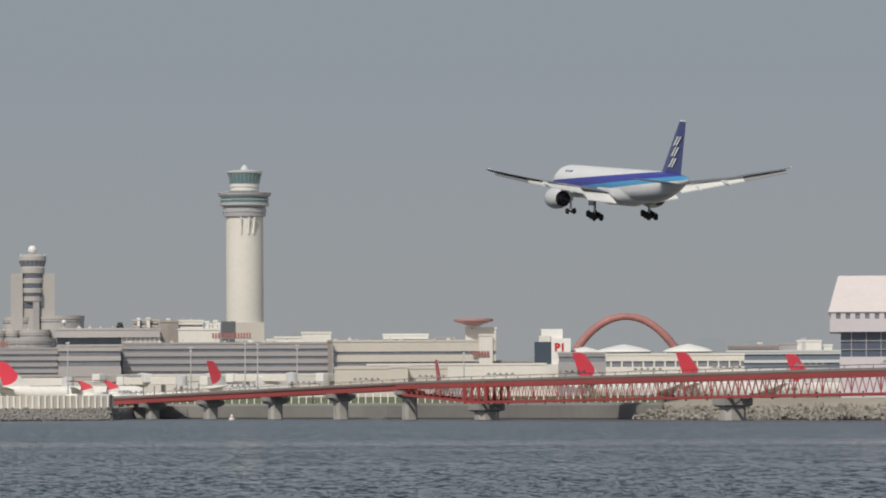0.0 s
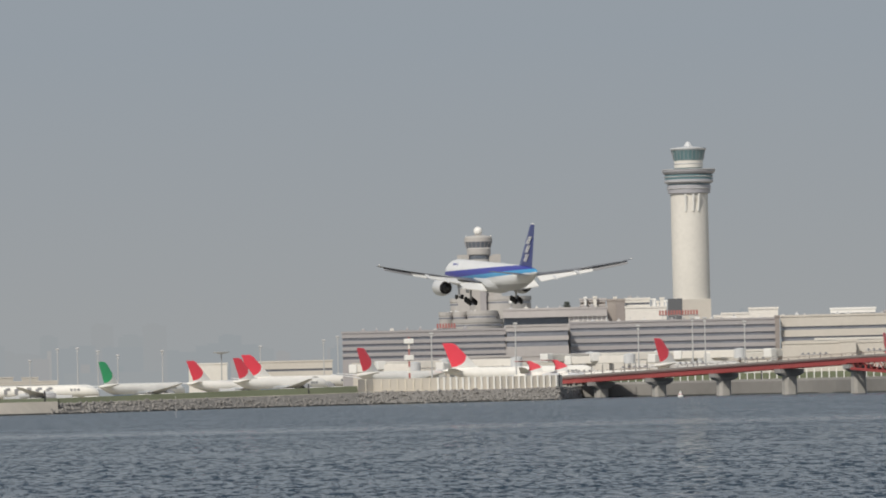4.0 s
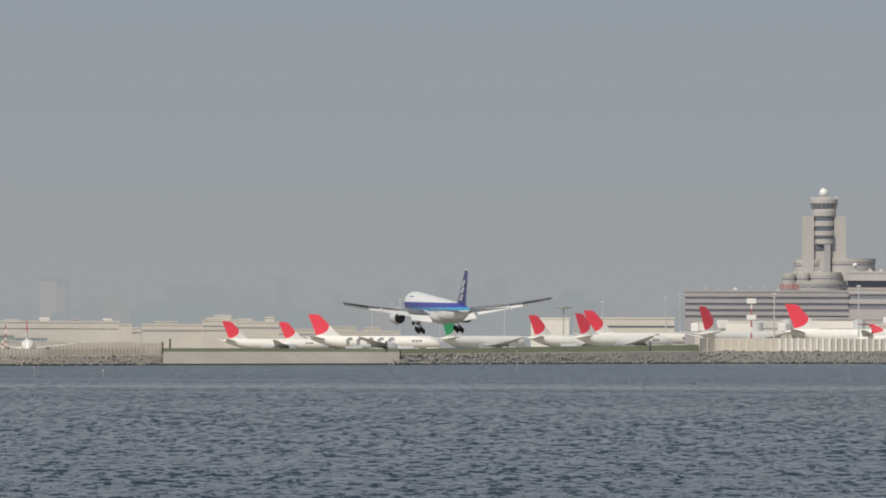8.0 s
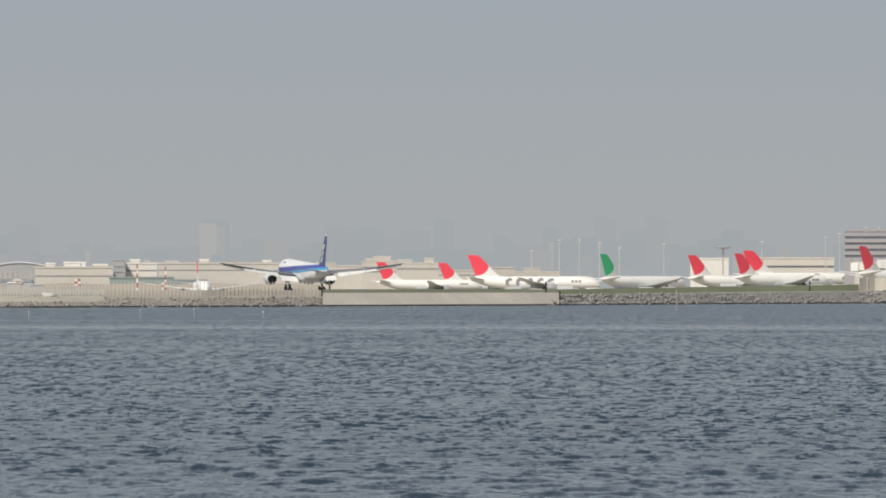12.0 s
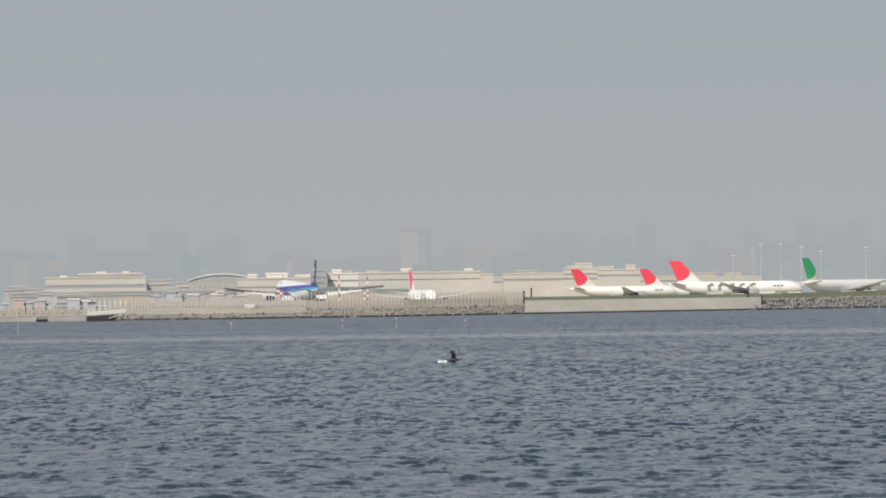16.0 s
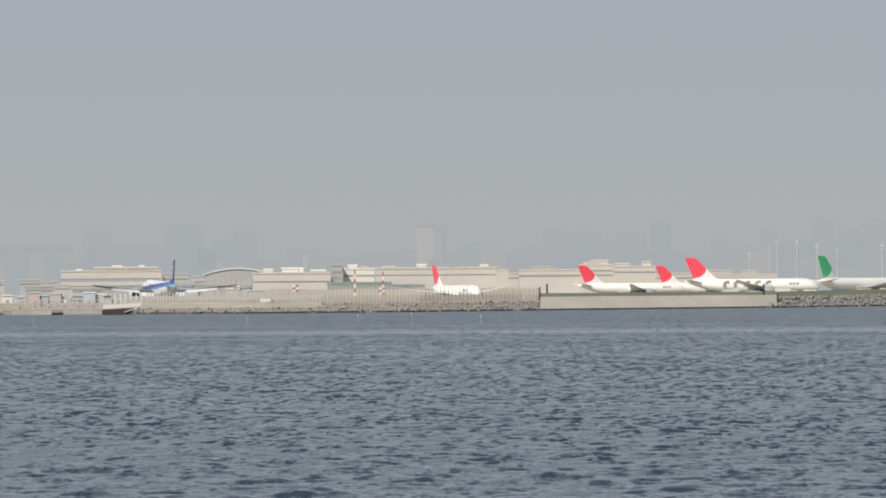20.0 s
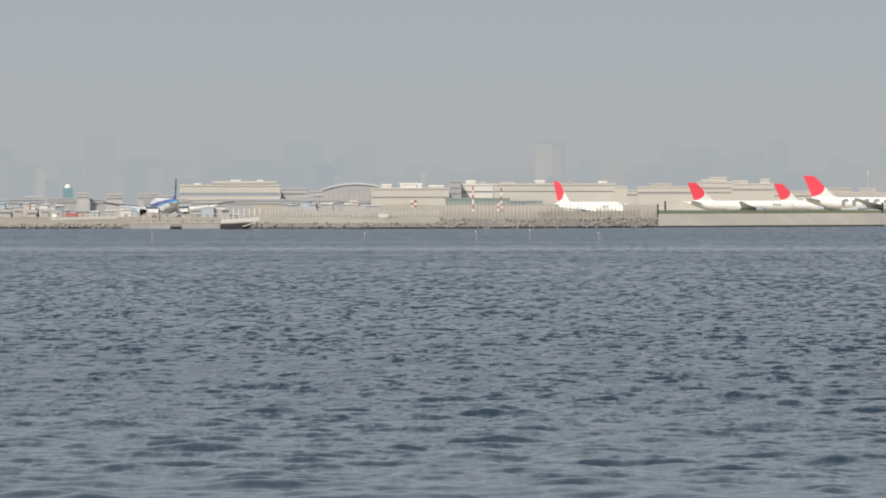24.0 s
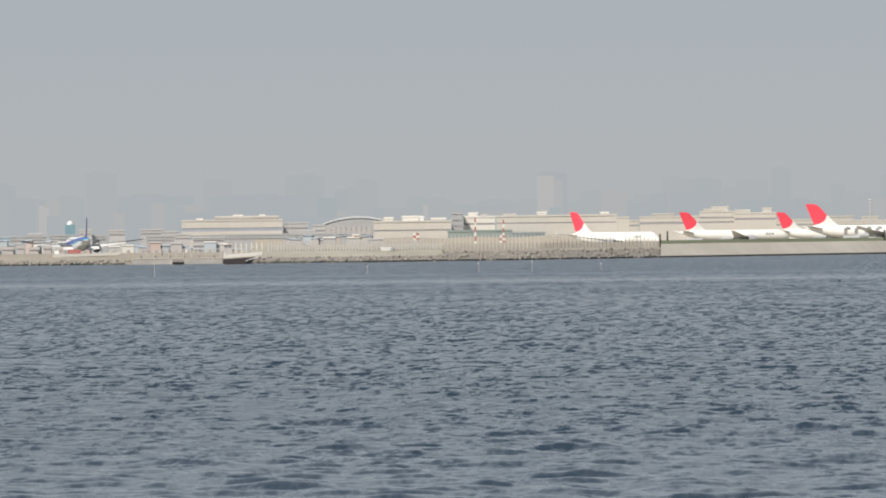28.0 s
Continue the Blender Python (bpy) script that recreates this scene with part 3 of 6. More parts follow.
def airliner(name, hull, fin_coat, k=1.0, stretch=1.0, engines=2, flaps=True, gear=1, flight=False):
    """A wide-body airliner, 63.7 m long at k = 1; x to the nose, origin on the ground between the main wheels."""
    top = new(name)
    R = 3.1 * k
    zc = (5.9 if flight else 5.4) * k
    fore, aft = 31.8 * k * stretch, -31.9 * k * stretch
    secs = []
    for f, r, dz in ((1.0, 0.06, -0.55), (0.985, 0.30, -0.45), (0.955, 0.56, -0.30), (0.90, 0.82, -0.12), (0.84, 0.96, -0.03), (0.78, 1.0, 0), (0.5, 1, 0), (0.2, 1, 0), (0.0, 1, 0)):
        secs.append(ring(fore * f, R * r, zc + dz * R))
    for f, r, dz in ((0.2, 1, 0), (0.38, 1, 0), (0.5, 0.97, 0.03), (0.62, 0.87, 0.12), (0.74, 0.70, 0.26), (0.85, 0.50, 0.42), (0.94, 0.28, 0.55), (1.0, 0.09, 0.58)):
        secs.append(ring(aft * f, R * r, zc + dz * R))
    bm = loft(bmesh.new(), secs)
    bmesh.ops.recalc_face_normals(bm, faces=bm.faces)
    part("fuselage", bm, hull, top, smooth=True)
    # wing fairing
    part("belly_fairing", loft(bmesh.new(), [ring(x * k, R * r, zc - 0.45 * R, 20, 0.75) for x, r in ((13, 0.25), (10, 0.8), (4, 1.06), (-6, 1.06), (-10, 0.8), (-12, 0.3))]), LIGHTGREY, top, smooth=True)
    flex = 2.0 if flight else 0.9
    for s, side in ((1, "left"), (-1, "right")):
        up = 0.6 if flight else 0.0
        ws = [(y * k, x * k, c * k, (z + f * flex + up * g) * k, t, w * flex) for y, x, c, z, t, f, w, g in ((2.0, 12.0, 14.0, 3.7, 0.125, 0, 0, 1), (9.6, 5.6, 8.7, 4.6, 0.10, 0.12, 0.6, 1), (20.0, -1.9, 5.0, 5.7, 0.09, 0.5, 1.4, 0.8), (29.0, -7.4, 2.8, 6.7, 0.085, 1.05, 1.8, 0.1), (30.45, -8.6, 1.6, 6.9, 0.08, 1.15, 1.8, 0))]
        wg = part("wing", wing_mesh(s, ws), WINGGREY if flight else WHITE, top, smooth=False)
        if flaps:
            for nm, m, lab, thick, corners in (
                    ("flap", WHITE, "white extended flap", 0.22, ((-1.6, 3.4, 3.9 + up), (-1.9, 9.2, 4.5 + up), (-5.5, 9.2, 2.95 + up), (-5.9, 3.4, 2.2 + up))),
                    ("flap", WHITE, "white extended flap", 0.2, ((-3.0, 9.7, 4.75 + 0.14 * flex + up), (-6.2, 21.6, 5.95 + 0.58 * flex + up * 0.7), (-8.0, 21.6, 5.25 + 0.56 * flex + up * 0.7), (-6.0, 9.7, 3.8 + 0.12 * flex + up))),
                    ("spoiler", GREYP, "grey spoiler panel", 0.06, ((-2.2, 9.7, 5.05 + 0.14 * flex + up), (-5.6, 21.4, 6.1 + 0.58 * flex + up * 0.7), (-6.1, 21.4, 6.02 + 0.58 * flex + up * 0.7), (-3.2, 9.7, 4.95 + 0.14 * flex + up))),
                    ("aileron", GREYP, "grey drooped aileron", 0.18, ((-6.5, 21.8, 5.95 + 0.58 * flex + up * 0.65), (-9.6, 29.2, 6.75 + 1.05 * flex), (-10.4, 29.2, 6.3 + 1.02 * flex), (-8.0, 21.8, 5.3 + 0.56 * flex + up * 0.65)))):
                part(nm, slab(bmesh.new(), [(x * k, s * y * k, z * k) for x, y, z in corners], thick * k), m, wg, lab)
            part("tip_light", boxes((-10.2 * k, -9.7 * k, s * 30.2 * k - 0.15, s * 30.2 * k + 0.15, (6.9 + 1.15 * flex) * k, (6.9 + 1.15 * flex) * k + 0.25), bevel=0.05), WHITE, wg, "white wingtip light")
            for y in (6.2, 13.0, 18.0):
                zz = up + np.interp(y, (6.2, 13, 18), (3.3, 4.5, 5.3)) + flex * np.interp(y, (6, 20), (0.05, 0.45))
                bm = loft(bmesh.new(), [[(x * k - 0.42 * y * k, s * (y + r * math.cos(a)) * k, (zz + dz + r * math.sin(a)) * k) for a in (0, 1.05, 2.1, 3.14, 4.19, 5.24)] for x, r, dz in ((4.5, 0.1, 0.25), (2.5, 0.38, 0), (0, 0.38, -0.25), (-2.2, 0.08, -0.75))])
                part("flap_fairing", bm, LIGHTGREY, wg)
        spots = (9.7,) if engines == 2 else (11.8, 20.8)
        for y in spots:
            er = (1.95 if engines == 2 else 1.45) * k
            ex, ez = (10.2 - (y - 9.7) * 0.75) * k, (2.75 + (y - 9.7) * 0.14 + 0.1 * flex + up * 0.4) * k
            prof = ((0.0, 0.86), (0.25, 0.97), (1.2, 1.03), (2.8, 1.0), (4.3, 0.86), (4.9, 0.76))
            rg = [[(ex - x * k * (er / 1.95 / k), s * y * k + er * r * math.cos(2 * math.pi * i / 20), ez + er * r * math.sin(2 * math.pi * i / 20)) for i in range(20)] for x, r in prof]
            en = part("engine", loft(bmesh.new(), rg, caps=False), LIGHTGREY if flight else GREYP, top, smooth=True)
            q = er / 1.95
            part("intake", loft(bmesh.new(), [[(ex - x * q, s * y * k + er * r * math.cos(2 * math.pi * i / 20), ez + er * r * math.sin(2 * math.pi * i / 20)) for i in range(20)] for x, r in ((0.02, 0.86), (0.9, 0.80), (1.4, 0.1))]), DARK, en)
            part("nozzle", loft(bmesh.new(), [[(ex - x * q, s * y * k + er * r * math.cos(2 * math.pi * i / 20), ez + er * r * math.sin(2 * math.pi * i / 20)) for i in range(20)] for x, r in ((4.85, 0.755), (3.6, 0.74), (3.4, 0.55), (4.9, 0.50), (6.2, 0.36), (6.25, 0.25), (7.4, 0.04))]), DARK, en, "dark exhaust nozzle")
            part("pylon", boxes((ex - 6.5 * q, ex - 1.2 * q, s * y * k - 0.22 * k, s * y * k + 0.22 * k, ez + er * 0.85, ez + er * 1.45)), LIGHTGREY, en)
        hs = [(y * k, x * k * 1.0, c * k, z * k, t) for y, x, c, z, t in ((0.6, -23.0, 7.0, 6.9, 0.09), (10.7, -30.0, 2.6, 8.1, 0.08))]
        hs = [(y, x + (aft + 31.9 * k), c, z, t) for y, x, c, z, t in hs]
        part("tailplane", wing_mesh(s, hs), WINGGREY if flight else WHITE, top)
    sh = aft + 31.9 * k
    part("fin", fin_mesh([(z * k, x * k + sh, c * k, t) for z, x, c, t in (FIN_LEAN if flight else FIN_BROAD)]), fin_coat, top, smooth=False)
    # undercarriage
    tilt, drop = (0.2, 0.45) if flight else (0.0, 0.0)

    def bogie(x, y, r, axles, nm):
        h = r - drop
        leg = part(nm, rod(bmesh.new(), (x, y, h + 0.15), (x + 0.2 * k, y * 0.98, 3.8 * k), 0.24 * k), STEEL, top)
        bm = boxes((x - axles * 0.72 * k, x + axles * 0.72 * k, y - 0.18 * k, y + 0.18 * k, h - 0.16 * k, h + 0.2 * k))
        for v in bm.verts:
            v.co.z += tilt * (v.co.x - x)
        part("truck_beam", bm, DARK, leg)
        part("brace", rod(bmesh.new(), (x, y, h + 1.2 * k), (x + 2.2 * k, y * 0.9, 3.6 * k), 0.12 * k, 6), STEEL, leg)
        part("gear_door", boxes((x - 1.2 * k, x + 1.2 * k, y * 1.14 - 0.04, y * 1.14 + 0.04, 2.1 * k, 3.9 * k)), LIGHTGREY, leg)
        me = None
        for a in range(axles):
            for o in (-0.7, 0.7):
                px = x + (a - (axles - 1) / 2) * 1.46 * k
                if me is None:
                    w = part("wheel", wheel_mesh(r, 0.52 * k), RUBBER, leg)
                    me = w.data
                else:
                    w = new("wheel", me)
                    w.parent = leg
                w.location = (px, y + o * k, h + tilt * (px - x))
    if gear:
        for y in (5.5 * k, -5.5 * k):
            bogie(-0.3 * k, y, 0.67 * k, 3, "main_gear")
        bogie(25.6 * k * stretch, 0.0, 0.55 * k, 1, "nose_gear")
    return top


JET_BLUE, JET_SKY = (0.04, 0.045, 0.33), (0.07, 0.31, 0.56)
HULL_BLUE = livery("white_hull_blue_sweep", (0.80, 0.80, 0.79), (
    (7.7, 0.061, 0.0, JET_BLUE), (6.3, 0.072, 0.0, JET_SKY), (5.25, 0.078, 0.0, (0.74, 0.75, 0.75)), (4.0, 0.01, 0.0012, (0.48, 0.49, 0.50))))
FIN_BLUE = livery("blue_fin", (0.78, 0.78, 0.77), ((18.35, 0.0, 0.0, (0.055, 0.07, 0.215)), (8.6, 0.0, 0.0, (0.04, 0.1, 0.45)),))
HULL_WHITE = livery("white_hull", (0.90, 0.875, 0.815), ((3.4, 0.0, 0.0006, (0.82, 0.80, 0.745)), (2.5, 0.0, 0.0006, (0.6, 0.6, 0.6))))


def fin_paint(name, color, k, sh=0.0):
    """A coloured fin: a great disc runs off its rear and top, and the lower front corner stays white."""
    m = livery(name, (0.8, 0.79, 0.76), ((0.0, 0.0, 0.0, (0.8, 0.79, 0.76)),))
    n, l = m.node_tree.nodes, m.node_tree.links
    tc = n.new("ShaderNodeTexCoord")
    sep = n.new("ShaderNodeSeparateXYZ")
    l.new(tc.outputs["Object"], sep.inputs[0])
    squares = []
    for axis, mid, reach in ((0, -28.6 * k + sh, 6.7 * k), (2, 13.2 * k, 4.5 * k)):
        off = n.new("ShaderNodeMath")
        off.operation = "MULTIPLY_ADD"
        off.inputs[1].default_value, off.inputs[2].default_value = 1 / reach, -mid / reach
        l.new(sep.outputs[axis], off.inputs[0])
        if axis == 2:
            low = n.new("ShaderNodeMath")
            low.operation = "MINIMUM"
            low.inputs[1].default_value = 0.0
            l.new(off.outputs[0], low.inputs[0])
            off = low
        sq = n.new("ShaderNodeMath")
        sq.operation = "POWER"
        sq.inputs[1].default_value = 2.0
        l.new(off.outputs[0], sq.inputs[0])
        squares.append(sq)
    add = n.new("ShaderNodeMath")
    l.new(squares[0].outputs[0], add.inputs[0]), l.new(squares[1].outputs[0], add.inputs[1])
    inside = n.new("ShaderNodeMath")
    inside.operation = "LESS_THAN"
    inside.inputs[1].default_value = 1.0
    l.new(add.outputs[0], inside.inputs[0])
    mix = n.new("ShaderNodeMix")
    mix.data_type = "RGBA"
    plain = n["Principled BSDF"].inputs["Base Color"].links[0].from_socket
    l.new(inside.outputs[0], mix.inputs["Factor"]), l.new(plain, mix.inputs["A"])
    mix.inputs["B"].default_value = (*color, 1)
    l.new(mix.outputs["Result"], n["Principled BSDF"].inputs["Base Color"])
    return m


FIN_RED = fin_paint("red_fin", (0.86, 0.075, 0.11), 1.0)
FIN_RED_M = fin_paint("red_fin", (0.86, 0.075, 0.11), 0.857)
FIN_RED_J = fin_paint("red_fin", (0.86, 0.075, 0.11), 1.04, -1.9)
FIN_GREEN = fin_paint("green_fin", (0.06, 0.52, 0.21), 0.857)

jet = airliner("landing_airliner", HULL_BLUE, FIN_BLUE, flight=True)
tagged(jet, "white twin-jet airliner with blue sweep and blue fin, wheels down", "airliner")


def marks_on_fin(parent):
    """Plain white slanted bars up each side of the fin."""
    for z, x in ((9.9, -24.6), (11.9, -25.7), (13.9, -26.8)):
        for s in (1, -1):
            bm = bmesh.new()
            for o in (0.0, -1.25):
                w = 0.34
                xa, xb = x + 0.9 + o, x - 1.1 + o
                ring_a = [(xa - w, s * 0.24, z), (xa + w, s * 0.24, z), (xa + w, s * 0.37, z), (xa - w, s * 0.37, z)]
                ring_b = [(xb - w, s * 0.2, z + 1.7), (xb + w, s * 0.2, z + 1.7), (xb + w, s * 0.34, z + 1.7), (xb - w, s * 0.34, z + 1.7)]
                loft(bm, [ring_a, ring_b])
            part("fin_mark", bm, WHITE, parent, "white slanted bar")


marks_on_fin(jet)
for s in (1, -1):
    for x in (21.4, 20.1, 18.8):
        bm = loft(bmesh.new(), [[(x + dz * 0.25, s * yy, 7.3 + dz), (x + 0.85 + dz * 0.25, s * yy, 7.3 + dz), (x + 0.85 + dz * 0.25, s * (yy - 0.1), 7.3 + dz), (x + dz * 0.25, s * (yy - 0.1), 7.3 + dz)] for dz, yy in ((0, 2.72), (0.8, 2.25))])
        part("hull_mark", bm, BLUE, jet, "small blue mark on the forward hull")

WIDE = airliner("parked_airliner", HULL_WHITE, FIN_RED, k=1.0, flaps=False)
MID = airliner("parked_airliner", HULL_WHITE, FIN_RED_M, k=0.857, flaps=False)
GREEN = airliner("parked_airliner", HULL_WHITE, FIN_GREEN, k=0.857, flaps=False)
JUMBO = airliner("parked_airliner", HULL_WHITE, FIN_RED_J, k=1.04, stretch=1.06, engines=4, flaps=False)
for kind, kk, st in ((WIDE, 1.0, 1.0), (MID, 0.857, 1.0), (GREEN, 0.857, 1.0), (JUMBO, 1.04, 1.06)):
    for sd_ in (1, -1):
        for i in range(3):
            x = (17.5 + 1.7 * i) * kk * st
            part("hull_mark", boxes((x, x + 1.15 * kk, sd_ * 3.0 * kk - 0.09, sd_ * 3.0 * kk + 0.09, 5.5 * kk, 6.6 * kk)), GREYP, kind, "small dark mark on the forward hull")
TIP = {WIDE: (-30.6, 18.5), MID: (-26.2, 15.85), GREEN: (-26.2, 15.85), JUMBO: (-33.5, 19.3)}
USED = set()


def stand(kind, b, e, yaw):
    """The pose in which the tip of an airliner's fin shows at bearing b and elevation e; yaw 0: nose to the right."""
    tip_x, tip_z = TIP[kind]
    d = 2600.0
    for _ in range(30):
        d = (ground_z(b, d) + tip_z - EYE.z) / (e * TICK)
    r = radians(yaw)
    p = bearing(b, d) - Vector((tip_x * math.cos(r), tip_x * math.sin(r), 0))
    g = ground_z(math.atan2(p.x, p.y) / TICK, p.length)
    return pose(p.x, p.y, g, 0, 0, yaw)


def parked(kind, b, e, yaw, label):
    m = stand(kind, b, e, yaw)
    if kind in USED:
        ob = copy_thing(kind, m)
    else:
        USED.add(kind)
        ob = kind
        ob.matrix_world = m
    return tagged(ob, label, "airliner", "airliners on the apron")


RT = "white airliner with a red fin parked on the apron"
parked(WIDE, -1519, 49, 12, "white airliner with red fin and grey figures on its side")
parked(MID, -1572, 36, 20, RT)
parked(GREEN, -1286, 51, 59, "white airliner with a green fin parked on the apron")
parked(MID, -1130, 49, 42, RT)
parked(MID, -1048, 52, 50, RT)
parked(WIDE, -1032, 57, 32, RT)
parked(WIDE, -829, 65, 58, RT)
parked(JUMBO, -674, 69, 20, "large white four-engined airliner with a red fin")
parked(WIDE, -303, 72, 55, RT)
parked(WIDE, 346, 82, 40, RT)
parked(WIDE, 529, 82, 40, RT)
parked(WIDE, 722, 78, 40, RT)
taxi_a = parked(MID, -1690, 36, 25, "white airliner with a red fin taxiing slowly")
taxi_b = parked(MID, -1985, 40, -60, "white airliner with a red fin taxiing behind the fence")

# ---------------------------------------------------------------- towers and terminal


def control_tower():
    d = 2880
    q = d * TICK
    t = thing("control_tower", -238, d, -1.5 + 2.7, label="tall white cylindrical control tower with a ringed glazed cab", category="control tower")
    zz = lambda e: height(e, d) - t.location.z
    part("shaft", turned(((33 * q, 0), (33 * q, zz(320)), (33 * q, zz(325))), 48), CREAM2, t, "cream cylindrical shaft", smooth=False)
    part("base_block", boxes((-42 * q, -17 * q, -36 * q, 0, 0, zz(140)),), mat("slate_cladding", (0.12, 0.125, 0.135), 0.6, vary=0.1), t, "dark slate base block")
    part("base_block", boxes((-17 * q, 34 * q, -35 * q, 0, 0, zz(138)),), CREAM, t)
    for r0, r1, e0, e1, m in ((37, 38.5, 324, 340, GALLERY), (40, 43, 341, 350, GALLERY), (43.5, 46.8, 358, 367, GALLERY), (25, 25.5, 369, 385, CREAM2)):
        part("gallery", turned(((r0 * q - 2, zz(e0)), (r0 * q, zz(e0 + 2)), (r1 * q, zz(e1 - 3)), (r1 * q, zz(e1)), (r1 * q - 3, zz(e1 + 1))), 48), m, t, "grey ring gallery", smooth=False)
    for e0, e1, r in ((339, 342, 37.5), (349.5, 358.5, 42.5), (366, 370, 27)):
        part("gallery_window", turned(((r * q, zz(e0)), (r * q, zz(e1))), 48), TGLASS, t)
    part("cab_glass", turned(((26.3 * q, zz(384)), (29.8 * q, zz(402))), 32), TGLASS, t, "green tinted cab glazing")
    for a in range(0, 360, 15):
        c, w = math.cos(radians(a)), math.sin(radians(a))
        part("cab_mullion", rod(bmesh.new(), (26.35 * q * c, 26.35 * q * w, zz(384)), (29.9 * q * c, 29.9 * q * w, zz(402)), 0.1, 5), FACADE, t)
    for e0, r in ((333, 38.4), (345, 42.8), (354, 42.9), (366.5, 47.2), (377, 25.6)):
        part("ring_rail", turned(((r * q, zz(e0)), (r * q + 0.25, zz(e0) + 0.25), (r * q, zz(e0) + 0.5)), 48), STEEL, t, "bright metal ring")
    part("cab_roof", turned(((30.5 * q, zz(402)), (32 * q, zz(404)), (32 * q, zz(406)), (8 * q, zz(409)), (4 * q, zz(416)), (0.6 * q, zz(418))), 32), LIGHTGREY, t)
    for i, a in enumerate((-100, -78, -62)):
        x, y = 33.5 * q * math.cos(radians(a)), 33.5 * q * math.sin(radians(a))
        part("strut", rod(bmesh.new(), (x * 0.99, y * 0.99, zz(294)), (x * 1.14, y * 1.14, zz(324)), 0.55), WHITE, t)
    return t


control_tower()


def old_tower():
    d = 2780
    q = d * TICK
    t = thing("old_control_tower", -613, d, 1.2, label="older grey concrete control tower with a white radome", category="control tower")
    zz = lambda e: height(e, d) - t.location.z
    part("side_wall", boxes((-38 * q, -17 * q, -8, 8, 0, zz(226))), TOWERGREY, t)
    part("side_wall", boxes((24 * q, 39 * q, -8, 8, 0, zz(226))), TOWERGREY, t)
    part("rear_wall", boxes((-16.9 * q, 23.9 * q, -6.5, 4, 0, zz(224))), TOWERGREY, t)
    part("core", boxes((1 * q, 12 * q, -9.0, 7, 0, zz(176))), FACADE, t, "grey service core")
    # solid dark box stands for the shadow in the recess
    part("recess", boxes((-16.5 * q, 20 * q, -7.0, 6.8, zz(166), zz(189))), CABGLASS, t, "dark block painted as shade under the storeys")
    for r, e0, e1 in ((18.5, 175, 187), (20, 189.5, 200.5), (20, 206, 218), (21, 224, 238)):
        part("storey", turned(((r * q - 0.8, zz(e0)), (r * q, zz(e0) + 0.6), (r * q, zz(e1) - 0.5), (r * q - 0.6, zz(e1))), 36), TOWERGREY, t, "rounded concrete storey").location = (0.5 * q, -4.5, 0)
    for e0, e1 in ((186.5, 190), (200, 206.5), (217.5, 224.5)):
        part("storey_glass", turned(((19 * q, zz(e0)), (19 * q, zz(e1))), 36), CABGLASS, t).location = (0.5 * q, -4.5, 0)
    part("cab_glass", turned(((21 * q, zz(237.5)), (24.2 * q, zz(249))), 24), CABGLASS, t)
    for a in range(0, 360, 20):
        c, w = math.cos(radians(a)), math.sin(radians(a))
        part("cab_mullion", rod(bmesh.new(), (21.1 * q * c, 21.1 * q * w, zz(237.5)), (24.3 * q * c, 24.3 * q * w, zz(249)), 0.09, 5), FACADE, t)
    part("cab_roof", turned(((24.6 * q, zz(249)), (24.6 * q, zz(256)), (20 * q, zz(259)), (8 * q, zz(261))), 24), TOWERGREY, t)
    for x in (-21, 22):
        part("roof_lamp", turned([(1.5 * q * math.sin(a), zz(259) - 1.5 * q * math.cos(a)) for a in np.linspace(0.2, 3.1, 7)], 10), WHITE, t).location = (x * q, -2, 0)
    part("radome", turned([(8 * q * math.sin(a), zz(268) - 8 * q * math.cos(a)) for a in np.linspace(0.2, 3.12, 12)], 20), WHITE, t, "white ball radome", smooth=True)
    # stepped round drums at the foot
    for b0, b1, e0, e1, y in ((-52, 6, 96, 148, 0), (5, 91, 96, 150, 0), (-72, -48, 96, 124, -8), (-48, -23, 96, 124, -9), (-23, 30, 96, 125, -12), (-49, 40, 60, 110, -16)):
        cx, r = (b0 + b1) / 2 * q, (b1 - b0) / 2 * q
        part("drum", turned([(r, zz(e0)), (r, zz(e1))], 40), TOWERGREY, t, "round grey concrete drum").location = (cx, y, 0)
        part("drum_window", turned([(r + 0.05, zz(e1 - 11)), (r + 0.05, zz(e1 - 8))], 40), GLASS, t).location = (cx, y, 0)
        part("drum_rim", turned([(r + 0.02, zz(e1 - 6)), (r + 0.22, zz(e1 - 5)), (r + 0.22, zz(e1) + 0.4), (r - 0.5, zz(e1) + 0.4)], 40), TOWERGREY, t).location = (cx, y, 0)
    part("small_radome", turned([(4.2 * q * math.sin(a), zz(139) - 4.2 * q * math.cos(a)) for a in np.linspace(0.2, 3.12, 10)], 16), WHITE, t, "small white radome", smooth=True).location = (55 * q, -24, 0)
    part("radome_stalk", rod(bmesh.new(), (55 * q, -24, zz(96)), (55 * q, -24, zz(136)), 0.4, 8), FACADE, t)
    for i, x in enumerate((-58, -52, -44, -39, -16, -10, -5)):
        part("deck_unit", boxes((x * q, (x + 3.2) * q, -9.5, -7, zz(124.2), zz(126.5 + i % 3)), bevel=0.1), WHITE if i % 2 else LIGHTGREY, t)
    return t


old_tower()


